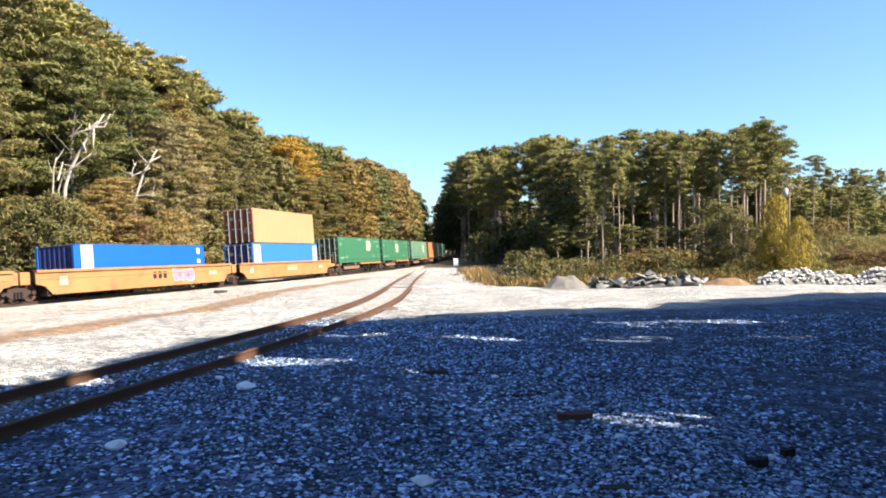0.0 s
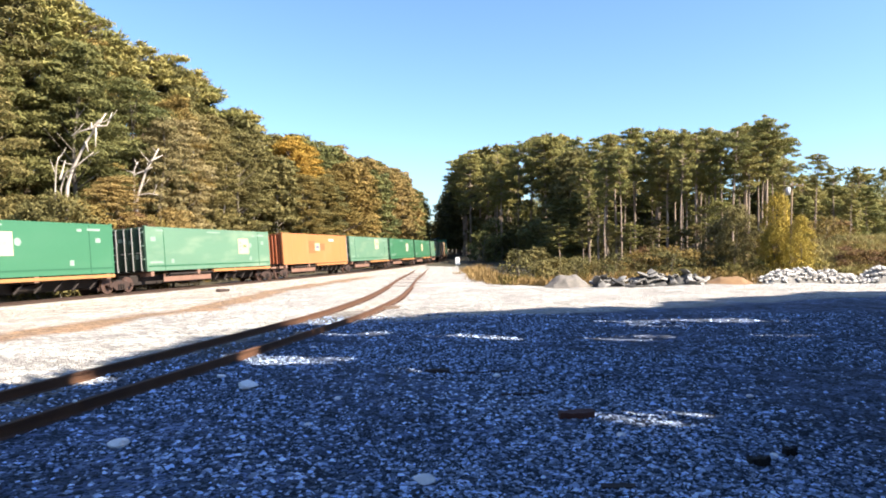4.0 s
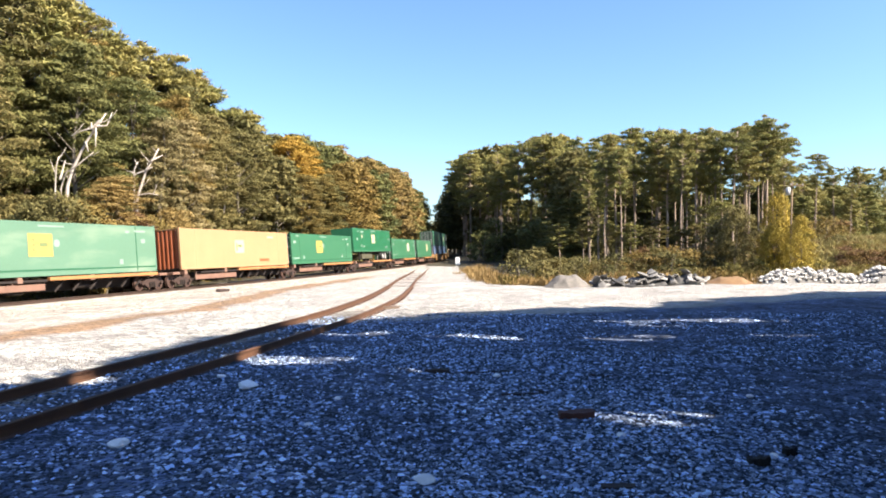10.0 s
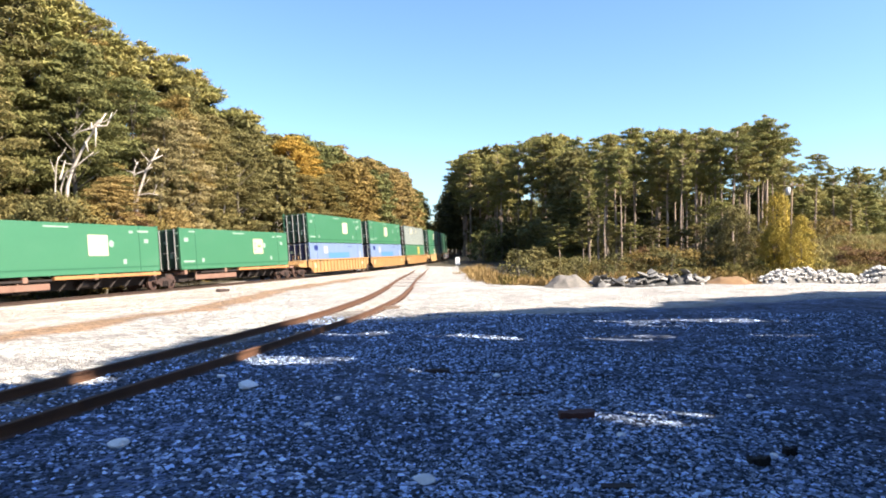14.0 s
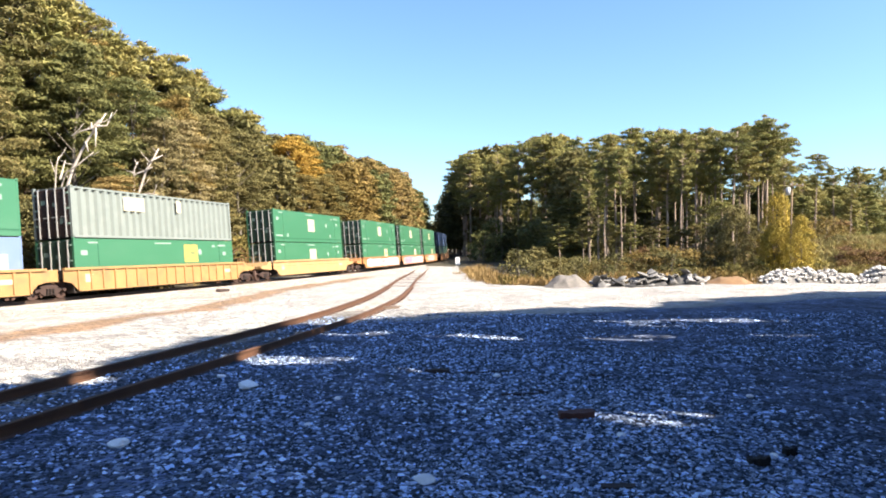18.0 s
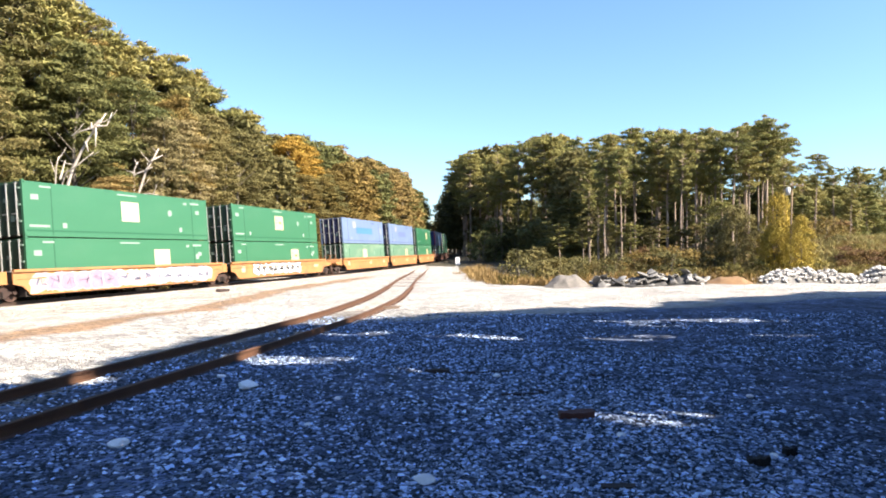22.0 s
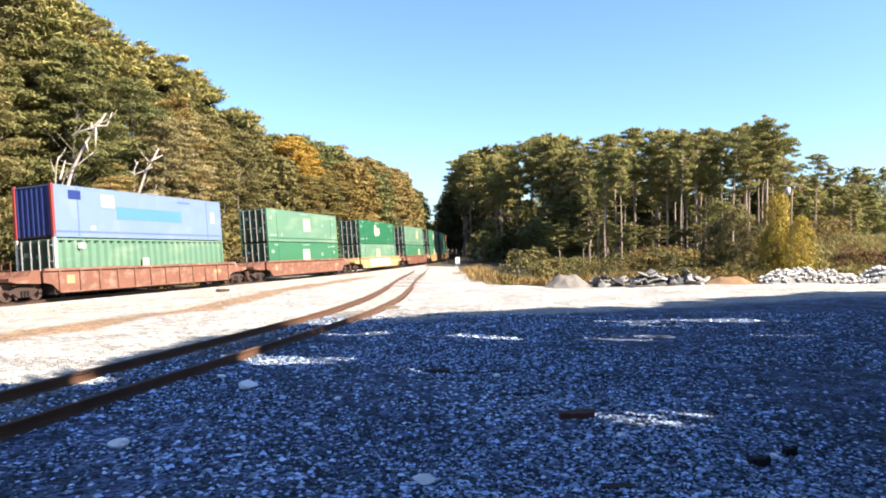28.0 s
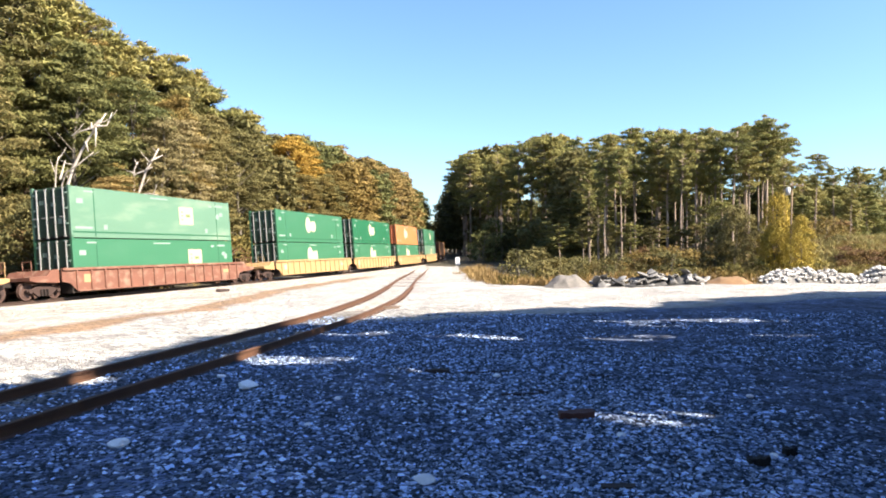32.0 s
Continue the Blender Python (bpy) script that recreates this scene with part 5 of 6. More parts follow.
def build_left_woods():
    rng = random.Random(5)
    group = "trees beyond the main track"
    # how steeply the tops of the wood rise, by the direction in which they stand
    top_u = [-0.9, -0.64, -0.539, -0.496, -0.465, -0.43, -0.404, -0.37, -0.355, -0.3385, -0.295, -0.26, -0.24, -0.207, -0.166, -0.117, -0.0685, -0.04, 0.0]
    top_slope = [0.40, 0.385, 0.348, 0.31, 0.287, 0.287, 0.274, 0.265, 0.238, 0.226, 0.195, 0.178, 0.152, 0.152, 0.138, 0.122, 0.102, 0.082, 0.075]
    for row, (near, deep, gap) in enumerate(((0, 3.0, 4.6), (5, 4, 5.6), (11, 5, 7.0))):
        s = -24.0 + row
        while s < 270:
            s += gap * rng.uniform(0.75, 1.25) * (1 if s < 120 else 1.5)
            if row == 0 and 60 < s < 75:
                continue
            edge = 11.5 - 4.5 * min(1, max(0, (s - 60) / 70))
            if row == 0 and (9 < s < 17 or 19.5 < s < 25):
                edge += 3.0
            x, y = on_track(s, -(edge + near + rng.uniform(0, deep)))
            hgt = (float(np.interp(x / max(y, 8), top_u, top_slope)) * max(y, 35) + 2.15 - float(ground_z(x, y))) * (rng.uniform(0.92, 1.01) if row else rng.uniform(0.80, 0.91)) * (1.0 if s < 70 else 1.06) * (1.02 if x / max(y, 8) < -0.52 else 1.0)
            r = rng.random()
            if r < 0.50:
                leaf, what = OAK_LEAF, "olive green hardwood tree at the wood's edge"
            elif r < 0.66 and s > 8:
                leaf, what = TURNING_LEAF, "hardwood tree turning yellow and brown"
            else:
                leaf, what = EVERGREEN_AND_SHADE_LEAF, "dark green tree at the wood's edge"
            u = x / max(y, 8)
            if leaf is EVERGREEN_AND_SHADE_LEAF and rng.random() < 0.6 and row > 0:
                plant("pine_tree", rng.choice(PINES), x, y, hgt * 1.03, 17.0, leaf, BARK_PINE, "tall pine tree among hardwoods", group, rng)
            else:
                if -0.185 < u < -0.155:
                    leaf, what = EVERGREEN_AND_SHADE_LEAF, "dark green tree at the wood's edge"
                elif -0.155 < u < -0.118 and r < 0.8:
                    leaf, what = TURNING_LEAF, "hardwood tree turning yellow and brown"
                elif -0.118 < u < -0.05 and r < 0.75:
                    leaf, what = OCHRE_LEAF, "hardwood tree in pale ochre leaf"
                plant("hardwood_tree", rng.choice(BROADLEAFS if 2 < s < (48, 48, 0)[row] else COARSE), x, y, hgt, 18.0, leaf, BARK_GREY, what, group, rng, rng.uniform(0.9, 1.15))
    for s, off, hgt in ((65.0, 15.0, 18.6), (68.0, 16.0, 19.6), (71.5, 15.0, 18.6)):
        x, y = on_track(s, -off)
        plant("hardwood_tree", BROADLEAFS[int(s) % 4], x, y, hgt, 18.0, GOLD_LEAF, BARK_GREY, "golden autumn hardwood tree in full leaf", group, rng, 1.2)
    for s, off, hgt, leaf in ((60.5, 11.2, 13.5, TURNING_LEAF), (64, 11.6, 13.5, OAK_LEAF), (67.5, 11.0, 14.0, TURNING_LEAF), (71, 11.4, 14.5, OAK_LEAF), (74, 11.6, 15.5, TURNING_LEAF)):
        x, y = on_track(s, -off)
        plant("hardwood_tree", BROADLEAFS[int(s) % 4], x, y, hgt, 18.0, leaf, BARK_GREY, "young hardwood tree at the wood's edge", group, rng, 1.3)
    # ochre thickets round the dead trees, and a pale thin-leaved stand behind them
    for u, y, hgt, leaf in ((-0.585, 43.6, 6.3, OAK_LEAF), (-0.552, 44.4, 6.8, OAK_LEAF), (-0.522, 46.2, 6.5, TURNING_LEAF), (-0.485, 48.6, 8.0, OCHRE_LEAF), (-0.474, 50.8, 8.8, OCHRE_LEAF), (-0.447, 50.6, 5.9, RUSSET_LEAF), (-0.425, 52.4, 5.8, TURNING_LEAF), (-0.39, 57.5, 6.6, OCHRE_LEAF),
                            (-0.405, 61.0, 15.2, TAN_LEAF), (-0.375, 64.0, 15.4, TAN_LEAF)):
        dome = hgt < 7
        plant("brush" if dome else "hardwood_tree", DOMES[int(y) % 2] if dome else BROADLEAFS[int(y) % 4], u * y, y, hgt, 6.0 if dome else 18.0, leaf, BARK_GREY, "ochre and brown thicket at the wood's edge" if leaf is not TAN_LEAF else "tall tree with thin greyish tan leaves", "brush beyond the main track" if dome else group, rng, 0.95 if dome else 1.5 if hgt < 12 else 0.95)
    # pines that stand out against the sky
    for u, y, k in ((-0.60, 56, 2), (-0.565, 58, 0), (-0.535, 62, 4), (-0.500, 68, 1), (-0.464, 70, 0), (-0.43, 74, 2), (-0.392, 78, 4), (-0.345, 84, 1), (-0.28, 96, 0)):
        x = u * y
        hgt = (float(np.interp(u, top_u, top_slope)) * y + 2.15 - float(ground_z(x, y))) * 1.045
        plant("pine_tree", PINES[k], x, y, hgt, 17.0, PINE_LEAF, BARK_PINE, "tall pine tree among hardwoods", group, rng, 1.0)
    for k in range(78):
        s = -16 + 2.1 * k + rng.uniform(-1, 1)
        edge = 9.2 - 4.0 * min(1, max(0, (s - 60) / 70))
        x, y = on_track(s, -(edge + rng.uniform(0, 2.0)))
        near = s < 26
        leaf = rng.choice((PINE_LEAF, EVERGREEN_AND_SHADE_LEAF, OAK_LEAF)) if s < 8 else rng.choice((BUSH_LEAF, TURNING_LEAF, OAK_LEAF, RUSSET_LEAF))
        plant("brush", rng.choice(DOMES if near else BUSHES), x, y, rng.uniform(2.6, 5.6), 6.0 if near else 2.4, leaf, BARK_GREY, "low brush at the edge of the woods", "brush beyond the main track", rng, 1.25 if near else 1.0)


def build_right_woods():
    rng = random.Random(9)
    group = "pine wood behind the lot"
    tops_u = [-0.02, 0.0, 0.02, 0.035, 0.1, 0.156, 0.2, 0.28, 0.37, 0.42, 0.466, 0.5, 0.535, 0.6, 0.7]
    tops_slope = [0.06, 0.08, 0.112, 0.139, 0.145, 0.165, 0.160, 0.166, 0.170, 0.168, 0.187, 0.152, 0.136, 0.116, 0.105]
    count = 0
    while count < 84:
        u = rng.uniform(0.035, 0.70)
        y = rng.uniform(71, 108) if u > 0.20 else rng.uniform(128, 185)
        x = u * y
        if u > 0.50 and rng.random() < 0.86:
            continue
        hgt = (float(np.interp(u, tops_u, tops_slope)) * y + 2.1 - float(ground_z(x, y))) * rng.uniform(0.72, 1.05)
        off = float(beside_line(x, y)[0])
        if off < 9 or (y < 80 + 30 * max(0, 0.2 - u) and u < 0.2):
            continue
        count += 1
        plant("pine_tree", rng.choice(PINES), x, y, hgt, 17.0, PINE_LEAF, BARK_PINE, "tall slender pine tree with a bare lower trunk", group, rng, rng.uniform(0.68, 0.92))
    # the tallest pines, which stand out above the rest
    for u, y, k, wide in ((0.156, 130, 0, 0.8), (0.25, 80, 3, 0.8), (0.352, 79, 1, 0.8), (0.392, 76, 2, 0.9), (0.466, 74, 4, 1.05), (0.455, 80, 2, 0.8), (0.537, 76, 3, 0.8), (0.602, 78, 3, 0.9), (0.04, 140, 0, 0.8), (0.31, 84, 0, 0.8)):
        x = u * y
        hgt = (float(np.interp(u, tops_u, tops_slope)) * y + 2.3 - float(ground_z(x, y))) * 0.99
        plant("pine_tree", PINES[k], x, y, hgt, 17.0, PINE_LEAF, BARK_PINE, "tallest pine standing above the wood", group, rng, wide)
    # the wood's flank, far along the main track
    for k in range(38):
        s = 150 + 2.6 * k + rng.uniform(-1.5, 1.5)
        x, y = on_track(s, 5.8 + rng.uniform(0, 13) + max(0, 160 - s) * 0.5)
        shape, h0, lf = (rng.choice(COARSE), 18.0, OAK_LEAF) if rng.random() < 0.5 else (rng.choice(PINES), 17.0, PINE_LEAF)
        plant("hardwood_tree" if h0 == 18 else "pine_tree", shape, x, y, float(np.interp(x / y, [-0.02, 0.0, 0.035, 0.1], [18, 23, 31, 34])) * rng.uniform(0.86, 1.0), h0, lf, BARK_PINE, "tall shaded tree beside the main track", group, rng)
    # trees added deep in the wood, mostly hidden, to keep the sun from its flank
    for k in range(15):
        u, y = 0.17 + 0.11 * rng.random(), rng.uniform(112, 150)
        plant("hardwood_tree", rng.choice(COARSE), u * y, y, rng.uniform(17, 20), 18.0, OAK_LEAF, BARK_GREY, "tall hidden tree added to shade the pine wood's flank", group, rng, 1.1)
    # low full trees behind the bank
    for k in range(16):
        u, y = 0.50 + 0.19 * (k + rng.random()) / 16, rng.uniform(74, 98)
        plant("pine_tree", COARSE[k % 3], u * y, y, (rng.uniform(0.066, 0.088) * y + 2.1 - float(ground_z(u * y, y))) * 0.97, 18.0, PINE_LEAF, BARK_PINE, "low bushy pine tree behind the bank", group, rng, 1.35)
    # a dense storey added at the back, its dark leaves standing for inner shade
    for k in range(34):
        u, y = 0.17 + 0.45 * (k + rng.random()) / 34, rng.uniform(100, 114)
        plant("hardwood_tree", COARSE[k % 3], u * y, y, rng.uniform(7.5, 11), 18.0, EVERGREEN_AND_SHADE_LEAF, BARK_GREY, "bushy tree added deep in the pine wood, its inner shade in the leaf colour", group, rng, 1.7)
    # understorey among the pines, with darker leaves that stand for the shade there
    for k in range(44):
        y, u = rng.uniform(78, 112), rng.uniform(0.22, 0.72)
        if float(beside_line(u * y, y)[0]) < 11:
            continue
        plant("young_tree", rng.choice(BUSHES), u * y, y, rng.uniform(2.5, 5.0), 2.4, rng.choice((OAK_LEAF, EVERGREEN_AND_SHADE_LEAF, BUSH_LEAF)), BARK_GREY, "young shaded tree among the pines", "understorey of the pine wood", rng, 0.9)
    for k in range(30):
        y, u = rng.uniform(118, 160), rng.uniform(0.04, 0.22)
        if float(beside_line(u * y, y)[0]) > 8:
            plant("young_tree", rng.choice(BUSHES), u * y, y, rng.uniform(5, 8), 2.4, rng.choice((OAK_LEAF, EVERGREEN_AND_SHADE_LEAF)), BARK_GREY, "young shaded tree among the pines", "understorey of the pine wood", rng, 0.9)
    for x, y, hgt in ((6.0, 55, 2.4), (7.6, 58, 2.6), (9.6, 57, 1.8)):
        plant("brush", rng.choice(BUSHES), x, y, hgt, 2.4, OAK_LEAF, BARK_GREY, "green bush at the edge of the lot", "brush in front of the pines", rng, 1.2)
    # brush along the front of the wood
    for k in range(95):
        y = rng.uniform(46, 74)
        x = rng.uniform(0.08, 0.62) * y
        if rng.random() < 0.35:
            y, x = rng.uniform(45, 52), rng.uniform(7, 31)
        if float(beside_line(x, y)[0]) < 8 or (x < 17 and y > 53):
            continue
        # darker leaves where x is small stand for the wood's shade on the brush
        leaf = rng.choice((BUSH_LEAF, BUSH_LEAF, OAK_LEAF, TURNING_LEAF, RUSSET_LEAF) if x > 17 else (OAK_LEAF, OAK_LEAF, OAK_LEAF, BUSH_LEAF))
        plant("brush", rng.choice(BUSHES), x, y, rng.uniform(0.9, 2.0) * (1.15 if y > 60 else 1) * (0.55 if x > 23 and y < 62 else 1 if x > 19 else 0.55), 2.4, leaf, BARK_GREY, "tangled autumn brush in front of the pines", "brush in front of the pines", rng, rng.uniform(1.0, 1.5))
    for k in range(62):
        u, y = rng.uniform(0.13, 0.46), rng.uniform(54, 72)
        # leaf colour goes darker at low u, again in place of shade
        plant("brush", rng.choice(BUSHES), u * y, y, rng.uniform(1.3, 2.5) * (1 if u > 0.24 else 0.7), 2.4, rng.choice((BUSH_LEAF, OAK_LEAF, RUSSET_LEAF, TURNING_LEAF) if u > 0.24 else (OAK_LEAF, OAK_LEAF, BUSH_LEAF)), BARK_GREY, "tangled autumn brush under the pines", "brush in front of the pines", rng, rng.uniform(1.1, 1.6))
    # low brush all over the bank
    for k in range(72):
        x, y = (rng.uniform(24, 44), rng.uniform(47, 64)) if k < 36 else (rng.uniform(27, 37), rng.uniform(47, 62))
        plant("brush", rng.choice(BUSHES), x, y, rng.uniform(0.3, 0.7), 2.4, rng.choice((BUSH_LEAF, TURNING_LEAF, YELLOW_BUSH_LEAF, YELLOW_BUSH_LEAF, RUSSET_LEAF)), BARK_GREY, "low russet brush on the bank", "brush on the bank", rng, rng.uniform(1.2, 1.8))
    # a russet band low on the bank
    for k in range(14):
        u, y = 0.575 + 0.09 * (k + rng.random()) / 14, rng.uniform(51, 55)
        plant("brush", rng.choice(BUSHES), u * y, y, rng.uniform(0.8, 1.3), 2.4, RUSSET_LEAF, BARK_GREY, "dark russet brush on the bank", "brush on the bank", rng, rng.uniform(1.3, 1.7))
    # the yellow-green small tree beside the bank
    for k, (x, y, hgt, wide) in enumerate(((24.55, 50.9, 6.3, 0.58), (25.7, 50.6, 3.6, 0.8), (24.0, 50.3, 3.9, 0.8), (25.0, 48.4, 4.5, 0.6))):
        plant("small_tree", DOMES[k % 2], x, y, hgt, 6.0, YELLOW_BUSH_LEAF, BARK_GREY, "bushy yellow-green small tree beside the bank", "small trees beside the bank", rng, wide)
    for x, y, hgt, wide in ((22.6, 53.5, 5.6, 0.9), (21.4, 54.5, 4.2, 1.0)):
        plant("small_tree", DOMES[1], x, y, hgt, 6.0, OAK_LEAF, BARK_GREY, "dark bushy small tree beside the bank", "small trees beside the bank", rng, wide)
    # young pines along the wood's front, with lit boughs between the bare trunks
    front = random.Random(21)
    for k in range(13):
        u, y = 0.165 + 0.25 * (k + front.random()) / 13, front.uniform(67, 77)
        plant("pine_tree", front.choice(PINES), u * y, y, front.uniform(4.0, 7.0), 17.0, front.choice((PINE_LEAF, PINE_LEAF, OAK_LEAF)), BARK_PINE, "young pine tree at the front of the wood", group, front, front.uniform(1.2, 1.6))


# sunny patches opened in the unseen crowns: middle of each on the ground, half length, half depth, openness
SUN_FLECKS = ((-2.85, 13.35, 1.1, 0.42, 0.9), (-1.95, 17.6, 0.6, 0.4, 0.8), (-0.5, 11.8, 0.5, 0.16, 0.6), (1.3, 16.3, 0.6, 0.3, 0.95), (0.1, 16.7, 0.8, 0.25, 0.5), (4.3, 16.4, 1.1, 0.36, 0.95), (7.4, 20.4, 2.7, 0.4, 0.9),
              (5.4, 19.0, 2.0, 0.25, 0.6), (8.0, 16.6, 1.1, 0.22, 0.6), (2.52, 8.52, 0.92, 0.45, 0.93), (2.2, 11.2, 0.6, 0.3, 0.45), (5.0, 12.6, 0.3, 0.2, 0.5), (6.3, 12.6, 0.5, 0.15, 0.6), (4.45, 7.6, 0.6, 0.25, 0.8),
              (-3.3, 17.8, 0.5, 0.4, 0.7), (10.5, 15.3, 0.8, 0.3, 0.5), (-5.75, 11.3, 0.3, 0.3, 0.9), (-4.6, 12.9, 0.35, 0.2, 0.5), (-4.1, 14.1, 0.3, 0.3, 0.95))
SHADE_EDGE_X, SHADE_EDGE_Y = [-40, -12, -7.05, -6.65, -6.35, -5.95, -5.35, -4.75, -3.06, 0, 3.3, 6.7, 12.85, 16.7, 21.0, 23.8, 40], [0, 2.0, 7.0, 10.0, 11.6, 14.0, 16.6, 18.2, 20.3, 22.8, 24.0, 26.2, 30.6, 33.1, 35.7, 37.0, 47]


def thin_out(tree, rng):
    """Cut blades out of an unseen shade tree so that sunlight lands on the flecks and past the shade's edge."""
    crown = tree.children[0] if tree.children[0].name.startswith("crown") else tree.children[1]
    src = crown.data
    co = np.empty(3 * len(src.vertices), np.float32)
    src.vertices.foreach_get("co", co)
    m = np.array(tree.matrix_basis)
    local = co.reshape(-1, 3, 3)
    # where points spread over each blade throw their shadows, its middle last
    grid = np.array([(i, j, 5 - i - j) for i in range(6) for j in range(6 - i)] + [(5 / 3, 5 / 3, 5 / 3)]) / 5
    spots = np.einsum('gc,ncd->ngd', grid, local)
    p = spots @ m[:3, :3].T + m[:3, 3]
    fall = (p[..., 2] + 0.12) / TO_SUN.z
    gx, gy = p[..., 0] - TO_SUN.x * fall, p[..., 1] - TO_SUN.y * fall
    n = len(gx)
    wob = 0.5 * np.sin(1.9 * gx + 0.8 * gy) + 0.4 * np.sin(3.7 * gx - 1.1 * gy + 1)
    ragged = 0.25 + 0.75 * step(-5.5, -2.5, gx)
    keep = (gy < np.interp(gx, SHADE_EDGE_X, SHADE_EDGE_Y) + ragged * (0.7 * wob + 0.6 * np.sin(0.7 * gx + 0.4) + rng.normal(0, 0.75, (n, 1))))[:, -1]
    for fx, fy, fa, fb, how in SUN_FLECKS:
        inside = ((gx - fx) / fa) ** 2 + ((gy - fy) / fb) ** 2 + 0.45 * np.sin(7 * gx + 2 * gy + fx) * np.sin(9 * gy - 3 * gx) + rng.uniform(-0.15, 0.25, (n, 1)) < 1
        inside &= rng.uniform(size=(n, 1)) < 0.9 + 0.11 * how
        keep &= ~inside.any(1)
    if not keep.all():
        crown.data = leaf_mesh(local[keep].reshape(-1, 3))
        crown.data.materials.append(None)
        crown.material_slots[0].link = "OBJECT"


def build_shade_trees():
    """Tall trees beside the lot, out of view, that shade the gravel, and crowns added round the camera to block the
    sky.
    """
    rng = random.Random(114)
    group = "trees that shade the lot"
    away = (-TO_SUN.x / math.cos(e), -TO_SUN.y / math.cos(e))
    trees = []
    for row in range(3):
        for k in range(15):
            yb = 2.0 + 2.5 * k + rng.uniform(-0.6, 0.6)
            xb = float(np.interp(yb, SHADE_EDGE_Y, SHADE_EDGE_X)) + (0.2 if row == 0 else 1.4)
            r = 6.0
            while xb - away[0] * r < 0.66 * max(0, yb - away[1] * r) + 5.5:
                r += 0.5
            r += 4.5 * row + rng.uniform(0, 2)
            x, y, hgt = xb - away[0] * r, yb - away[1] * r, r * math.tan(e)
            if hgt > 27:
                continue
            trees.append(plant("hardwood_tree", rng.choice(THIN), x, y, max(4.5, hgt) * rng.uniform(0.96, 1.06), 18.0, rng.choice((OAK_LEAF, TURNING_LEAF)), BARK_GREY, "tall hardwood tree beside the gravel lot", group, rng, 1.25))
    # unseen crowns added to hold skylight off the near ground
    for x, y, hgt, wide in ((9.5, -3.5, 18, 1.5), (1.5, -6.5, 18, 1.5), (14.5, 0.5, 17, 1.3), (6, -12, 18, 1.5), (14, -9, 18, 1.5), (22, -5, 18, 1.5), (4.5, -1.8, 17, 1.5), (-5.5, -3.2, 17, 1.4), (19.5, 7.0, 15, 1.3),
                            (21, 2.0, 17, 1.5), (0, -3.5, 19, 1.7), (24, 2, 19, 1.6), (-11.5, 2.0, 18, 1.3), (-9, -2.5, 19, 1.6), (-7.5, -8.0, 17, 1.5), (13, 3.0, 15, 1.0), (-10.5, 4.0, 16, 1.1), (10.5, 0.5, 17, 1.2)):
        trees.append(plant("hardwood_tree", CANOPIES[(x > 0) + (y > -8)], x, y, hgt, 18.0, OAK_LEAF, BARK_GREY, "unseen spreading hardwood tree added to darken the gravel lot", group, rng, wide))
    gaps = np.random.default_rng(6)
    for tree in trees:
        thin_out(tree, gaps)


def build_far_woods():
    """Woods in the distance, one mass of foliage each."""
    rng = np.random.default_rng(77)
    # the first woods get the darker leaf, so gaps between the pines look shaded
    for name, x0, x1, y0, y1, n, top, leaf in (("far_woods", 14, 118, 116, 165, 600, 14.0, EVERGREEN_AND_SHADE_LEAF), ("far_woods", -70, 60, 262, 320, 420, 19.0, OAK_LEAF), ("far_woods", -95, -52, 60, 150, 640, 19.0, OAK_LEAF), ("far_golden_tree", -9, -3, 240, 250, 14, 15.0, GOLD_LEAF)):
        c = np.stack([rng.uniform(x0, x1, n), rng.uniform(y0, y1, n), np.zeros(n)], 1)
        c[:, 2] = ground_z(c[:, 0], c[:, 1]) + top * rng.uniform(0.03, 1.0, n) ** 1.3 * (0.85 + 0.15 * np.sin(c[:, 0] * 0.21))
        ob = new(name, leaf_mesh(leaf_cloud(rng, c, rng.uniform(2.4, 4.2, n), [130] * n, 0.36, 0.6, 2.2)))
        ob.data.materials.append(leaf)
        tagged(ob, "distant mixed woods in autumn leaf" if name == "far_woods" else "distant golden autumn foliage beside the track", "woods", kind="stuff")


build_far_woods()
build_left_woods()
build_right_woods()
build_shade_trees()


# ---- stones, piles and clutter on the lot ----
def rock_mesh(seed, flat=0.7):
    """An angular broken stone, about one metre across."""
    def build():
        rng = random.Random(seed)
        bm = bmesh.new()
        bmesh.ops.create_icosphere(bm, subdivisions=1, radius=0.5)
        for v in bm.verts:
            v.co *= rng.uniform(0.6, 1.25)
            v.co.z *= flat
        return bmesh_mesh(bm)
    return shared(("rock", seed, flat), build)


def at_ground(x, y, up=0.0):
    return (x, y, float(ground_z(x, y)) + up)


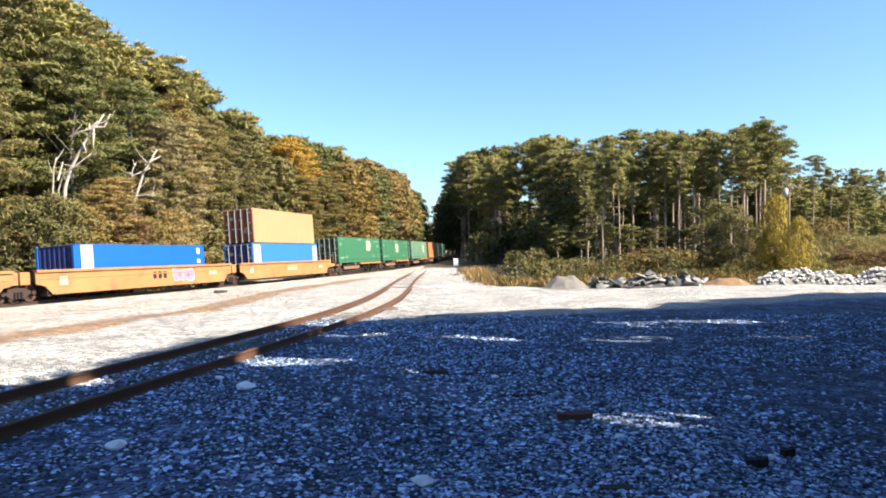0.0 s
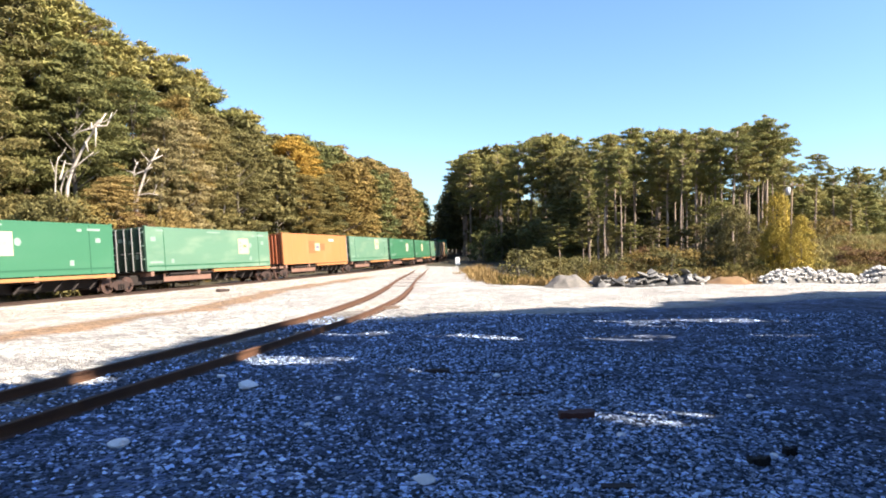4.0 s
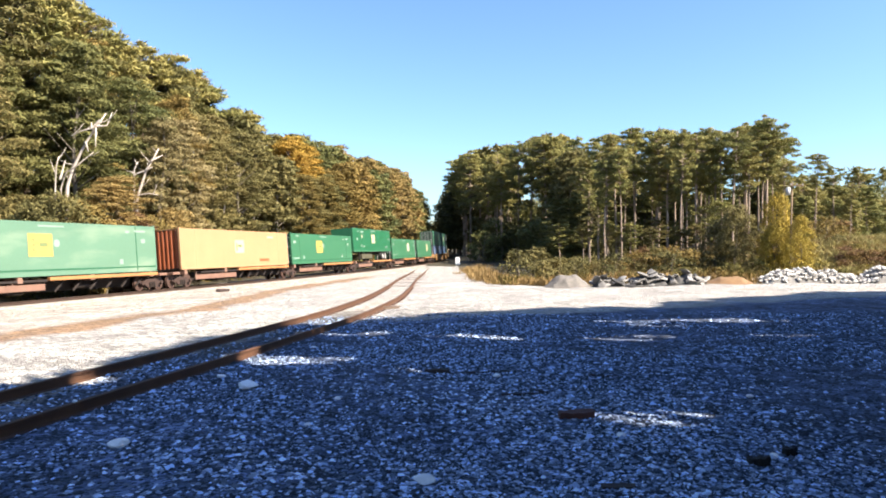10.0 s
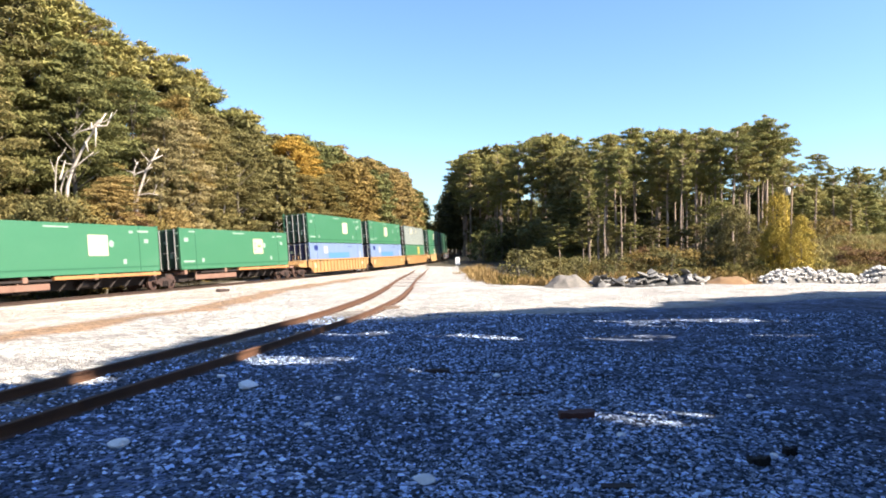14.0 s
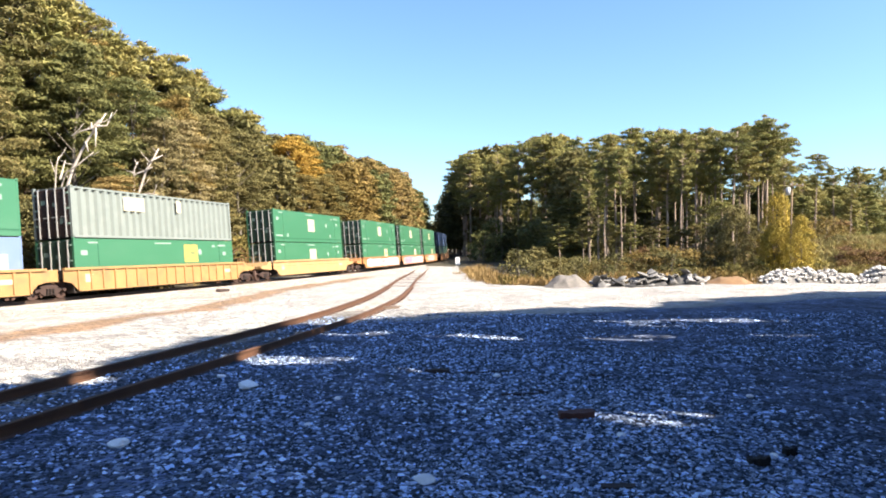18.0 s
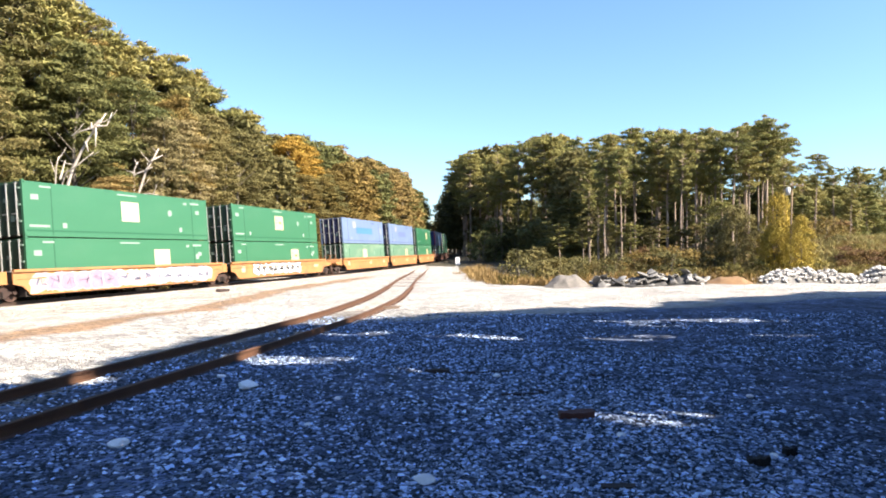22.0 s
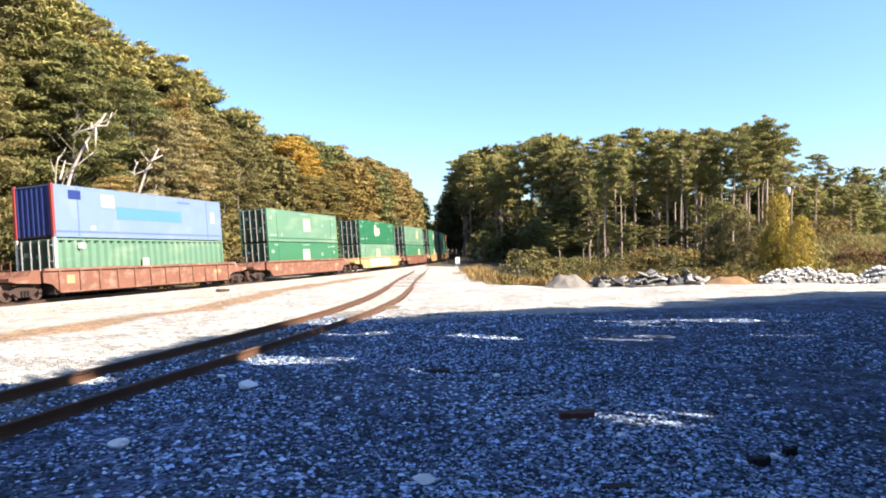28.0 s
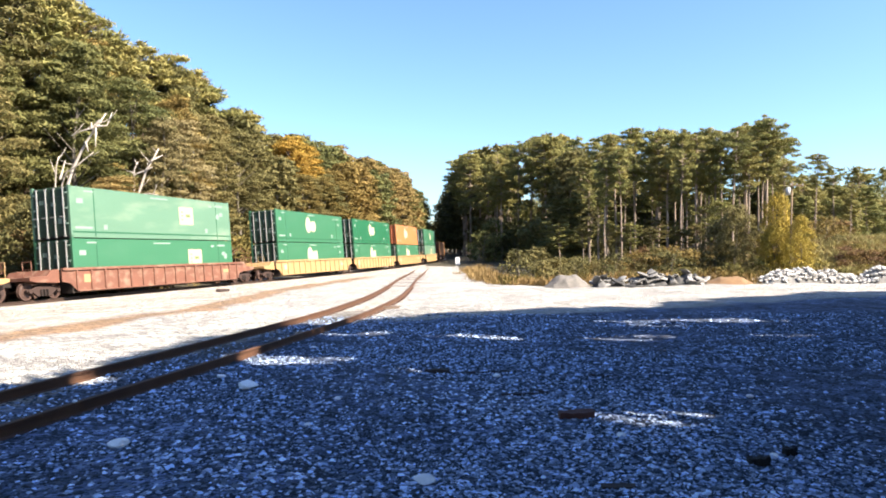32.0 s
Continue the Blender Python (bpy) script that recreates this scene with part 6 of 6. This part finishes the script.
def build_rock_pile(name, x0, x1, y, depth, height, count, size, mats, label, seed, flat=0.85):
    """A heap of broken stones round a rubble core, darker to stand for the shade in their gaps."""
    rng = random.Random(seed)
    heap = tagged(new(name), label, "rock pile")
    heap.location = at_ground((x0 + x1) / 2, y)
    base = heap.location.copy()

    def top(u, v):
        return height * max(0.0, 1 - abs(u) ** 5) * max(0.0, 1 - v * v) * (0.82 + 0.18 * math.sin(9 * u + seed) * math.sin(4 * u + 2))
    n, m = 40, 12
    verts = []
    for j in range(m):
        for i in range(n):
            u, v = -1 + 2 * i / (n - 1), -1 + 2 * j / (m - 1)
            x, yy = (x0 + x1) / 2 + u * (x1 - x0) / 2, y + v * depth / 2
            verts.append((x - base.x, yy - base.y, float(ground_z(x, yy)) - base.z + top(u, v) * 0.8 * (1 + 0.25 * noise.noise((3 * x, 3 * yy, seed))) - 0.06))
    # core in the darkest stone: shade of the gaps put into its colour
    piece("rubble_core", mesh_from(verts, [(j * n + i, j * n + i + 1, (j + 1) * n + i + 1, (j + 1) * n + i) for j in range(m - 1) for i in range(n - 1)]), mats[-1], heap)
    for k in range(count):
        u, v = rng.uniform(-0.98, 0.98), rng.uniform(-0.95, 0.75)
        x, yy = (x0 + x1) / 2 + u * (x1 - x0) / 2, y + v * depth / 2
        s = size * rng.uniform(0.55, 1.3)
        z = float(ground_z(x, yy)) + top(u, v) * 0.8 + 0.08 * s
        piece("rock", rock_mesh(rng.randrange(8)), rng.choice(mats), heap, Matrix.Translation(Vector((x, yy, z)) - base) @ pose(0, 0, 0, rng.uniform(-35, 35), rng.uniform(-35, 35), rng.uniform(0, 360)) @ Matrix.Diagonal((s * 1.15, s * rng.uniform(0.7, 1.1), s * flat * rng.uniform(0.7, 1.0), 1)))


def build_mound(name, x0, x1, y, depth, height, mat, label, seed):
    """A heap of loose fine material."""
    n = 28
    verts, faces = [], []
    for j in range(n):
        for i in range(n):
            u, v = -1 + 2 * i / (n - 1), -1 + 2 * j / (n - 1)
            x, yy = (x0 + x1) / 2 + u * (x1 - x0) / 2, y + v * depth / 2
            r = math.hypot(u, v)
            z = height * (0.5 + 0.5 * math.cos(math.pi * min(1.0, r ** 1.7))) * (1 + 0.22 * noise.noise((x * 1.3, yy * 1.3, seed)))
            z += (0.05 * noise.noise((x * 6, yy * 6, seed)) + 0.09 * noise.noise((x * 2.6, yy * 2.6, seed + 9))) * (r < 0.9)
            verts.append((x, yy, float(ground_z(x, yy)) + z - 0.05))
    faces = [(j * n + i, j * n + i + 1, (j + 1) * n + i + 1, (j + 1) * n + i) for j in range(n - 1) for i in range(n - 1)]
    ob = piece(name, mesh_from(verts, faces, True), mat)
    return tagged(ob, label, "mound")


MOUND_GREY = material("crushed_grey_stone", (0.14, 0.128, 0.116), 0.95, 0, 0.3, 4, 22, 1.0, depth=0.06)
MOUND_TAN = material("tan_soil", (0.165, 0.098, 0.048), 0.95, 0, 0.2, 4, 22, 0.8, depth=0.04)
build_mound("gravel_mound", 6.05, 9.45, 43.2, 2.8, 0.78, MOUND_GREY, "low mound of grey crushed stone", 3)
build_mound("soil_mound", 16.4, 19.9, 43.9, 2.2, 0.5, MOUND_TAN, "low mound of tan soil", 5)
DARK_STONE = material("dark_stone", (0.035, 0.034, 0.033), 0.85, 0, 0.3, 3, 30, 0.4, each=0.4)
for k, (a0, a1, hh) in enumerate(((9.3, 11.4, 0.75), (11.6, 13.9, 0.95), (13.9, 16.1, 0.9))):
    build_rock_pile("broken_slab_pile", a0, a1, 43.0, 1.8, hh, 26, 0.72, (STONE_GREY, STONE_GREY, DARK_STONE), "pile of dark grey broken stone and slabs", 30 + k, 0.45)
build_rock_pile("white_rock_pile", 20.3, 27.0, 44.8, 2.6, 1.2, 330, 0.29, (STONE_WHITE, STONE_WHITE, STONE_WHITE, STONE_WHITE, STONE_GREY), "long pile of pale broken riprap rock", 40)
build_rock_pile("white_rock_pile", 26.6, 34.5, 44.6, 2.6, 1.6, 310, 0.30, (STONE_WHITE, STONE_WHITE, STONE_WHITE, STONE_WHITE, STONE_GREY), "long pile of pale broken riprap rock", 41)


def pebble_mesh(seed):
    """A worn stone with blunt corners, about one metre across."""
    def build():
        rng = random.Random(seed)
        bm = bmesh.new()
        bmesh.ops.create_icosphere(bm, subdivisions=2, radius=0.5)
        cuts = [(Vector((rng.uniform(-1, 1), rng.uniform(-1, 1), rng.uniform(-0.6, 1))).normalized(), rng.uniform(0.3, 0.42)) for _ in range(7)]
        for v in bm.verts:
            for way, reach in cuts:
                v.co -= way * max(0.0, v.co.dot(way) - reach)
            v.co *= rng.uniform(0.96, 1.05)
        return bmesh_mesh(bm)
    return shared(("pebble", seed), build)


def build_loose_stones():
    rng = random.Random(3)
    for x, y, s in ((-2.95, 10.5, 0.30), (-0.17, 6.2, 0.2), (-3.72, 11.6, 0.15), (-3.5, 7.45, 0.22), (-4.95, 9.35, 0.09), (-1.45, 9.5, 0.10), (1.95, 7.55, 0.12), (-2.85, 15.2, 0.12), (-6.5, 18.5, 0.14),
                    (3.3, 6.9, 0.10), (-1.6, 8.2, 0.09), (0.9, 11.5, 0.14), (4.3, 9.7, 0.11)):
        ob = piece("loose_stone", pebble_mesh(rng.randrange(8)), BRIGHT_STONE)
        ob.matrix_basis = Matrix.Translation(at_ground(x, y, 0.2 * s)) @ pose(0, 0, 0, rng.uniform(-12, 12), 0, rng.uniform(0, 360)) @ Matrix.Diagonal((s * 1.15, s * 0.95, s * 0.5, 1))
        tagged(ob, "pale loose stone lying on the gravel", "stone", "loose stones on the lot")
    for y, s in ((9.15, 0.07), (15.5, 0.08)):
        ob = piece("loose_stone", pebble_mesh(3), BRIGHT_STONE)
        ob.matrix_basis = siding_pose(y) @ pose(0, -0.7525, 0.2 * s) @ Matrix.Diagonal((s, s * 0.9, s * 0.7, 1))
        tagged(ob, "small white stone lying on a rusty rail", "stone", "loose stones on the lot")


build_loose_stones()


def build_litter_wood():
    """Broken boards, sticks and clods that lie on the gravel."""
    def board(name, x, y, turn, w, d, h, mat, label, seed):
        rng = random.Random(seed)
        bm = bmesh.new()
        n = 6
        rows = []
        for i in range(n + 1):
            t = -0.5 + i / n
            q = 1 - 0.35 * abs(2 * t) ** 3
            rows.append([bm.verts.new((t * w, s * d / 2 * q * rng.uniform(0.8, 1.1), hh * rng.uniform(0.75, 1.1))) for s, hh in ((-1, 0), (-0.9, h), (0.9, h), (1, 0))])
        for a_, b_ in zip(rows, rows[1:]):
            for k in range(4):
                bm.faces.new((a_[k], a_[(k + 1) % 4], b_[(k + 1) % 4], b_[k]))
        bm.faces.new(rows[0][::-1])
        bm.faces.new(rows[-1])
        bmesh.ops.recalc_face_normals(bm, faces=bm.faces[:])
        ob = piece(name, bmesh_mesh(bm), mat)
        ob.matrix_basis = Matrix.Translation(at_ground(x, y, -0.005)) @ pose(0, 0, 0, 0, 0, turn)
        return tagged(ob, label, "debris", "debris on the lot")
    board("broken_board", 1.64, 8.5, 4, 0.43, 0.2, 0.09, PLANK_WOOD, "reddish brown broken board lying on gravel", 1)
    board("dark_clod", 3.04, 6.66, -8, 0.20, 0.13, 0.085, CHARRED_WOOD, "dark clod of rotten wood on gravel", 2)
    board("dark_clod", 3.5, 6.98, 20, 0.15, 0.1, 0.085, CHARRED_WOOD, "dark clod of rotten wood on gravel", 3)
    board("dark_clod", 1.55, 6.1, 0, 0.3, 0.13, 0.03, DARK_WOOD, "dark clod of rotten wood on gravel", 4)
    board("dark_clod", -0.1, 11.75, 5, 0.42, 0.2, 0.07, DARK_WOOD, "dark heap of bark and twigs on gravel", 5)
    board("stick", 1.15, 10.0, 8, 0.62, 0.05, 0.035, DARK_WOOD, "dark stick lying on gravel", 6)
    board("stick", 1.45, 10.15, -40, 0.2, 0.04, 0.035, DARK_WOOD, "dark stick lying on gravel", 7)
    board("stick", 2.6, 11.4, -25, 0.4, 0.04, 0.03, DARK_WOOD, "dark stick lying on gravel", 8)
    board("stick", 0.75, 11.9, 12, 1.3, 0.06, 0.035, DARK_WOOD, "dark stick lying on gravel", 9)
    board("tie_end", -2.1, 26.6, 30, 0.9, 0.2, 0.12, TIE_WOOD, "weathered broken tie end beside the siding", 10)
    board("bark_scrap", -14.0, 44.0, 20, 0.8, 0.35, 0.2, DARK_WOOD, "dark scrap lying beside the main track", 11)


build_litter_wood()


def build_gravel():
    """Loose crushed stones over the near ground, as one mass."""
    rng = np.random.default_rng(8)
    P, S = [], []
    for y0, y1, per, lo, hi in ((4.6, 7.5, 1050, 0.012, 0.033), (7.5, 11, 640, 0.015, 0.037), (11, 16, 420, 0.018, 0.041), (16, 23, 200, 0.021, 0.045)):
        half = 0.66 * y1 + 0.5
        n = int(per * (y1 - y0) * 2 * half)
        x, y = rng.uniform(-half, half, n), rng.uniform(y0, y1, n)
        keep = np.abs(x) < 0.66 * y + 0.5
        sx, _ = siding(y)
        keep &= (np.abs(np.abs(x - sx) - 0.75) > 0.09)
        keep &= ~((x < sx - 1.2) & (y > 11))
        # few stones between the rails, where wheels have ground them fine and in the corner by the siding
        keep &= (np.abs(x - sx) > 0.75) | (rng.uniform(size=n) < 0.6)
        keep &= rng.uniform(size=n) > 0.85 * step(2.4, 5.2, x + 0.06 * (y - 8)) * (1 - 0.5 * step(9, 13, y)) + 0.66 * step(1.0, 3.0, -x) * (y < 8.8)
        keep &= noise_field(x, y) > rng.uniform(-1.5, 0.5, n) * 0.7
        P.append(np.stack([x[keep], y[keep]], 1))
        S.append(rng.uniform(lo, hi, keep.sum()) * np.where(rng.uniform(size=keep.sum()) < 0.04, 1.7, 1.0))
    # paler, larger shards in the middle of the lot
    x, y = rng.normal(0.9, 2.1, 9000), 4.7 + np.abs(rng.normal(0, 3.2, 9000))
    keep = (np.abs(x) < 0.66 * y + 0.3) & (x > siding(y)[0] + 1.2) & (noise_field(x * 1.3, y * 1.3) > rng.uniform(-1.2, 0.5, 9000))
    strew("pale_gravel", rng, np.stack([x[keep], y[keep]], 1), rng.uniform(0.016, 0.04, keep.sum()), PALE_GRAVEL, "paler crushed stones among the loose gravel")
    strew("loose_gravel", rng, np.concatenate(P), np.concatenate(S), GRAVEL_STONE, "loose angular crushed stones strewn over the lot")


def build_ballast_stones():
    """Larger stones and clods scattered between the main track and the siding."""
    rng = np.random.default_rng(18)
    P = []
    for s, off in zip(rng.uniform(-8, 70, 1500), 2.6 + 14 * rng.uniform(0, 1, 1500)):
        x, y = on_track(float(s), float(off))
        if x < float(siding(y)[0]) - 1.6 and y > 12:
            P.append((x, y))
    P = np.array(P)
    strew("ballast_stones", rng, P, rng.uniform(0.03, 0.065, len(P)), BALLAST_STONE, "brown and grey stones scattered on the ballast")


def strew(name, rng, P, S, mat, label):
    """Small angular stones of those sizes at those places, as one mass."""
    n = len(P)
    z = np.concatenate([ground_z(P[i:i + 4000, 0], P[i:i + 4000, 1]) for i in range(0, n, 4000)])
    # a flat shard: four uneven corners on the ground and a low peak to one side
    a_ = rng.uniform(0, 6.283, (n, 1)) + np.array([0, 1.571, 3.142, 4.712]) + rng.uniform(-0.45, 0.45, (n, 4))
    r_ = S[:, None] * rng.uniform(0.75, 1.5, (n, 4))
    tilt = S[:, None] * rng.uniform(-0.25, 0.3, (n, 4))
    v = np.empty((n, 5, 3))
    v[:, :4, 0], v[:, :4, 1], v[:, :4, 2] = r_ * np.cos(a_), r_ * np.sin(a_), tilt
    v[:, 4, :2] = rng.uniform(-0.5, 0.5, (n, 2)) * S[:, None]
    v[:, 4, 2] = S * rng.uniform(0.25, 0.85, n)
    v += np.stack([P[:, 0], P[:, 1], z], 1)[:, None]
    tri = np.array([(0, 1, 4), (1, 2, 4), (2, 3, 4), (3, 0, 4)])
    me = bpy.data.meshes.new(name)
    me.vertices.add(5 * n)
    me.vertices.foreach_set("co", v.astype(np.float32).ravel())
    f = (tri[None] + 5 * np.arange(n)[:, None, None]).reshape(-1)
    me.loops.add(len(f))
    me.loops.foreach_set("vertex_index", f.astype(np.int32))
    me.polygons.add(len(f) // 3)
    me.polygons.foreach_set("loop_start", np.arange(0, len(f), 3, dtype=np.int32))
    me.update(calc_edges=True)
    me.validate()
    me.materials.append(mat)
    tagged(new(name, me), label, "gravel", kind="stuff")


def noise_field(x, y):
    return 0.5 * np.sin(0.8 * x + 1.3 * np.sin(0.5 * y)) + 0.5 * np.sin(1.1 * y + 0.9 * np.sin(0.7 * x)) + 0.25 * np.sin(3.1 * x + 2.3 * y)


BALLAST_STONE = material("ballast_stone", (0.17, 0.135, 0.11), 0.9, 0, 0.15, 8, 60, 0.3, island=0.8)
build_gravel()
build_ballast_stones()


# ---- trackside things ----
def build_cabinet():
    """A white equipment cabinet beside the main track."""
    x, y = 2.35, 112.0
    box = tagged(new("trackside_cabinet"), "white metal equipment cabinet beside the main track", "cabinet")
    box.location = at_ground(x, y)
    piece("plinth", box_mesh(-0.4, 0.4, -0.35, 0.35, -0.2, 0.12, 0.02), STONE_GREY, box)
    piece("body", box_mesh(-0.36, 0.36, -0.3, 0.3, 0.12, 1.22, 0.03), CABINET_WHITE, box)
    door = piece("door", box_mesh(-0.31, 0.31, -0.325, -0.3, 0.2, 1.14, 0.008), CABINET_WHITE, box)
    piece("handle", box_mesh(0.2, 0.24, -0.36, -0.325, 0.6, 0.75, 0.005), ZINC, door)
    piece("cap", box_mesh(-0.4, 0.4, -0.34, 0.34, 1.22, 1.28, 0.01), CABINET_WHITE, box)


def build_utility_pole():
    x, y = 24.75, 49.4
    pole = tagged(new("utility_pole"), "wooden utility pole with a pale transformer can", "utility pole")
    pole.location = at_ground(x, y)
    bm = bmesh.new()
    z = pole.location.z
    add_stem(bm, [(0, 0, -0.4), (0.05, 0, 3), (0.12, 0, 6.55 - z)], 0.075, 0.055, 10)
    part("shaft", bm, POLE_WOOD, pole, smooth=True)
    bm = bmesh.new()
    add_tube(bm, (-0.22, -0.1, 5.6 - z), (-0.22, -0.1, 6.1 - z), 0.15, sides=14)
    add_tube(bm, (-0.22, -0.1, 6.1 - z), (-0.22, -0.1, 6.18 - z), 0.15, 0.08, sides=14)
    part("transformer", bm, WHITE_PAINT, pole, "pale transformer can", True)
    piece("crossarm", box_mesh(-0.3, 0.75, -0.04, 0.04, 0, 0.08, 0.01), POLE_WOOD, pole, pose(0.15, -0.14, 6.25 - z))
    for k in (-0.2, 0.25, 0.65):
        bm = bmesh.new()
        add_tube(bm, (k, 0, 0.08), (k, 0, 0.2), 0.035, 0.025, sides=8)
        part("insulator", bm, WHITE_PAINT, pole, m=pose(0.15, -0.14, 6.25 - z))


def build_dead_trees():
    """Bare bleached trees that lean out of the wood's edge."""
    for (x, y, limbs) in ((-25.3, 45.5, [[(0.31, 0, -0.3), (0.66, 0, 5.92), (0.96, 0.05, 7.04), (1.85, 0.1, 8.82), (2.59, 0.15, 9.93), (3.11, 0.2, 10.75)], [(0.31, 0, -0.3), (0.22, -0, 5.74), (0.59, -0.13, 6.74), (1.22, -0.27, 7.11), (2.59, -0.4, 8.11)], [(0.31, 0, -0.3), (-0.15, -0, 5.63), (-0, -0.15, 7.15), (0.26, -0.3, 7.85)], [(0.18, 0, 6.37), (0.41, 0.2, 7.63)],
                                         [(2.82, -0, 10.26), (2.33, -0.1, 9.71), (1.7, -0.2, 9.52), (1.04, -0.3, 9.15)], [(1.85, -0, 8.82), (2.15, -0.2, 8.15)], [(2.52, -0, 9.78), (2.59, -0.15, 9.08), (2.67, -0.3, 8.45)], [(2.59, 0, 9.86), (3.19, 0.15, 9.93), (3.48, 0.3, 10.82)], [(2.26, 0, 9.67), (2.15, 0.2, 10.15)]]),
                          (-24.0, 53, [[(0.32, 0, -0.3), (0.62, 0, 5.68), (1.01, 0.05, 6.89), (1.27, 0.1, 7.76), (1.7, 0.15, 8.49), (2.22, 0.2, 9.48)], [(1.18, -0, 7.71), (0.62, -0.1, 7.5), (0.23, -0.2, 7.06)], [(1.31, -0, 7.76), (1.87, -0.2, 8.01)], [(0.75, -0, 5.85), (1.57, -0.15, 5.98), (2.35, -0.3, 5.85)], [(1.7, 0, 8.49), (2.48, 0.3, 8.97)], [(0.32, 0, -0.3), (0.4, 0, 5.9), (0.32, 0.2, 7.84), (0.53, 0.4, 8.49)]]),
                          (-24.5, 77.5, [[(0, 0, -0.3), (0.0, 0, 5), (0.2, 0, 8.5), (0.3, 0, 11.8)], [(0.2, 0, 8.5), (0.9, 0, 9.6), (1.2, 0, 11.0)]])):
        t = tagged(new("dead_tree"), "bare bleached dead tree leaning from the woods", "tree", "dead trees beyond the main track")
        t.location = at_ground(x, y)
        drop = t.location.z
        limbs = [[(p[0], p[1], p[2] - (drop if p[2] > 0 else 0)) for p in path] for path in limbs]
        rng = random.Random(int(y))
        bm = bmesh.new()
        for k, path in enumerate(limbs):
            add_stem(bm, path, 0.13 if k == 0 else 0.065, 0.05 if k == 0 else 0.03, 8)
            for a_, b_ in zip(path[1:], path[2:]):
                p, q = Vector(a_), Vector(b_)
                for _ in range(1):
                    s = p.lerp(q, rng.uniform(0.1, 0.9))
                    tip = s + Vector((rng.uniform(-0.9, 1.0), rng.uniform(-0.5, 0.5), rng.uniform(0.2, 1.1)))
                    add_stem(bm, [tuple(s), tuple(s.lerp(tip, 0.5) + Vector((0, 0, -0.06))), tuple(tip)], 0.035, 0.012, 5)
        part("trunk", bm, DEAD_WOOD, t, smooth=True)


build_cabinet()
build_utility_pole()
build_dead_trees()


def build_grass():
    """Dry grass and weeds along the edges of the lot, one patch each."""
    rng = np.random.default_rng(21)
    spots = [("dry_grass", DRY_GRASS, "tall dry tan grass at the edge of the lot", [(3.6, 56, 1.2, 7, 1500, 0.75), (5.0, 49, 1.6, 4, 1300, 0.6), (3.6, 72, 1.4, 14, 1500, 1.0), (6.4, 46.6, 1.8, 1.6, 600, 0.6)]),
             ("dry_grass", DRY_GRASS, "dry tan weeds behind the rock piles", [(12, 46.5, 6, 1.5, 1300, 0.8), (19, 46, 3, 1.2, 900, 0.7), (29, 50, 9, 5, 2500, 0.5), (36, 55, 7, 5, 2500, 0.5), (33, 59, 7, 4, 2500, 0.5)]),
             ("bank_grass", OLIVE_GRASS, "short olive tan grass on the bank", [(30, 51.5, 8, 5, 7000, 0.55), (36, 56, 8, 5, 7000, 0.6), (39, 60, 9, 6, 6000, 0.65)]),
             ("weeds", BUSH_LEAF, "low green weeds behind the rock piles", [(14, 47.5, 8, 1.5, 1800, 0.8), (21, 47.0, 5, 1.2, 1500, 0.9), (5.5, 49, 1.5, 2, 500, 0.7)])]
    for name, mat, label, patches in spots:
        vs = []
        for cx, cy, rx, ry, n, h in patches:
            # blades stand in tufts of uneven height
            tufts = max(6, n // 28)
            k = rng.integers(0, tufts, n)
            tx, ty, th = cx + rng.normal(0, 0.5, tufts) * rx, cy + rng.normal(0, 0.5, tufts) * ry, rng.uniform(0.35, 1.25, tufts)
            x, y = tx[k] + rng.normal(0, 0.22, n), ty[k] + rng.normal(0, 0.22, n)
            z = ground_z(x, y)
            hh, a = h * th[k] * rng.uniform(0.4, 1.1, n), rng.uniform(0, 6.283, n)
            lean, w = rng.normal(0, 0.4, (n, 2)) * hh[:, None], 0.04
            p = np.stack([x, y, z - 0.03], 1)
            side = np.stack([np.cos(a) * w, np.sin(a) * w, 0 * a], 1)
            top = p + np.concatenate([lean, hh[:, None]], 1)
            mid = p + np.concatenate([lean * 0.35, hh[:, None] * 0.55], 1)
            vs.append(np.stack([p - side, mid - side * 0.9, top, mid + side * 0.9], 1).reshape(-1, 3))
        ob = new(name, leaf_mesh(np.concatenate(vs), 4))
        ob.data.materials.append(mat)
        tagged(ob, label, "grass", kind="stuff")


build_grass()


# ---- what moves: the train runs towards the camera and out past it ----
def motions():
    times = [0, 0.1, 0.2, 0.4, 0.7] + list(range(1, 32)) + [31.3, 31.6, 31.8, 31.9, 32.0]
    for thing, place, on_wagon, reach in MOVING:
        walk(thing, [(t, line_pose(place - SPEED * t, reach) @ on_wagon) for t in times])
    # the wheels turn while they are near enough to be made out
    for wheel, place, (x, y, z) in ROLLING:
        start, stop = max(0.0, (place - 62) / SPEED), min(32.0, (place + 6) / SPEED)
        if stop <= start:
            continue
        spin = [start + k / FPS for k in range(int((stop - start) * FPS) + 1)]
        turned = [pose(x, y, z, 0, -math.degrees((t - spin[0]) * SPEED / 0.46), 0) for t in spin]
        walk(wheel, ([(0.0, turned[0])] if frame(spin[0]) > 1 else []) + list(zip(spin, turned)) + ([(32.0, turned[-1])] if frame(spin[-1]) < frame(32.0) else []))


motions()
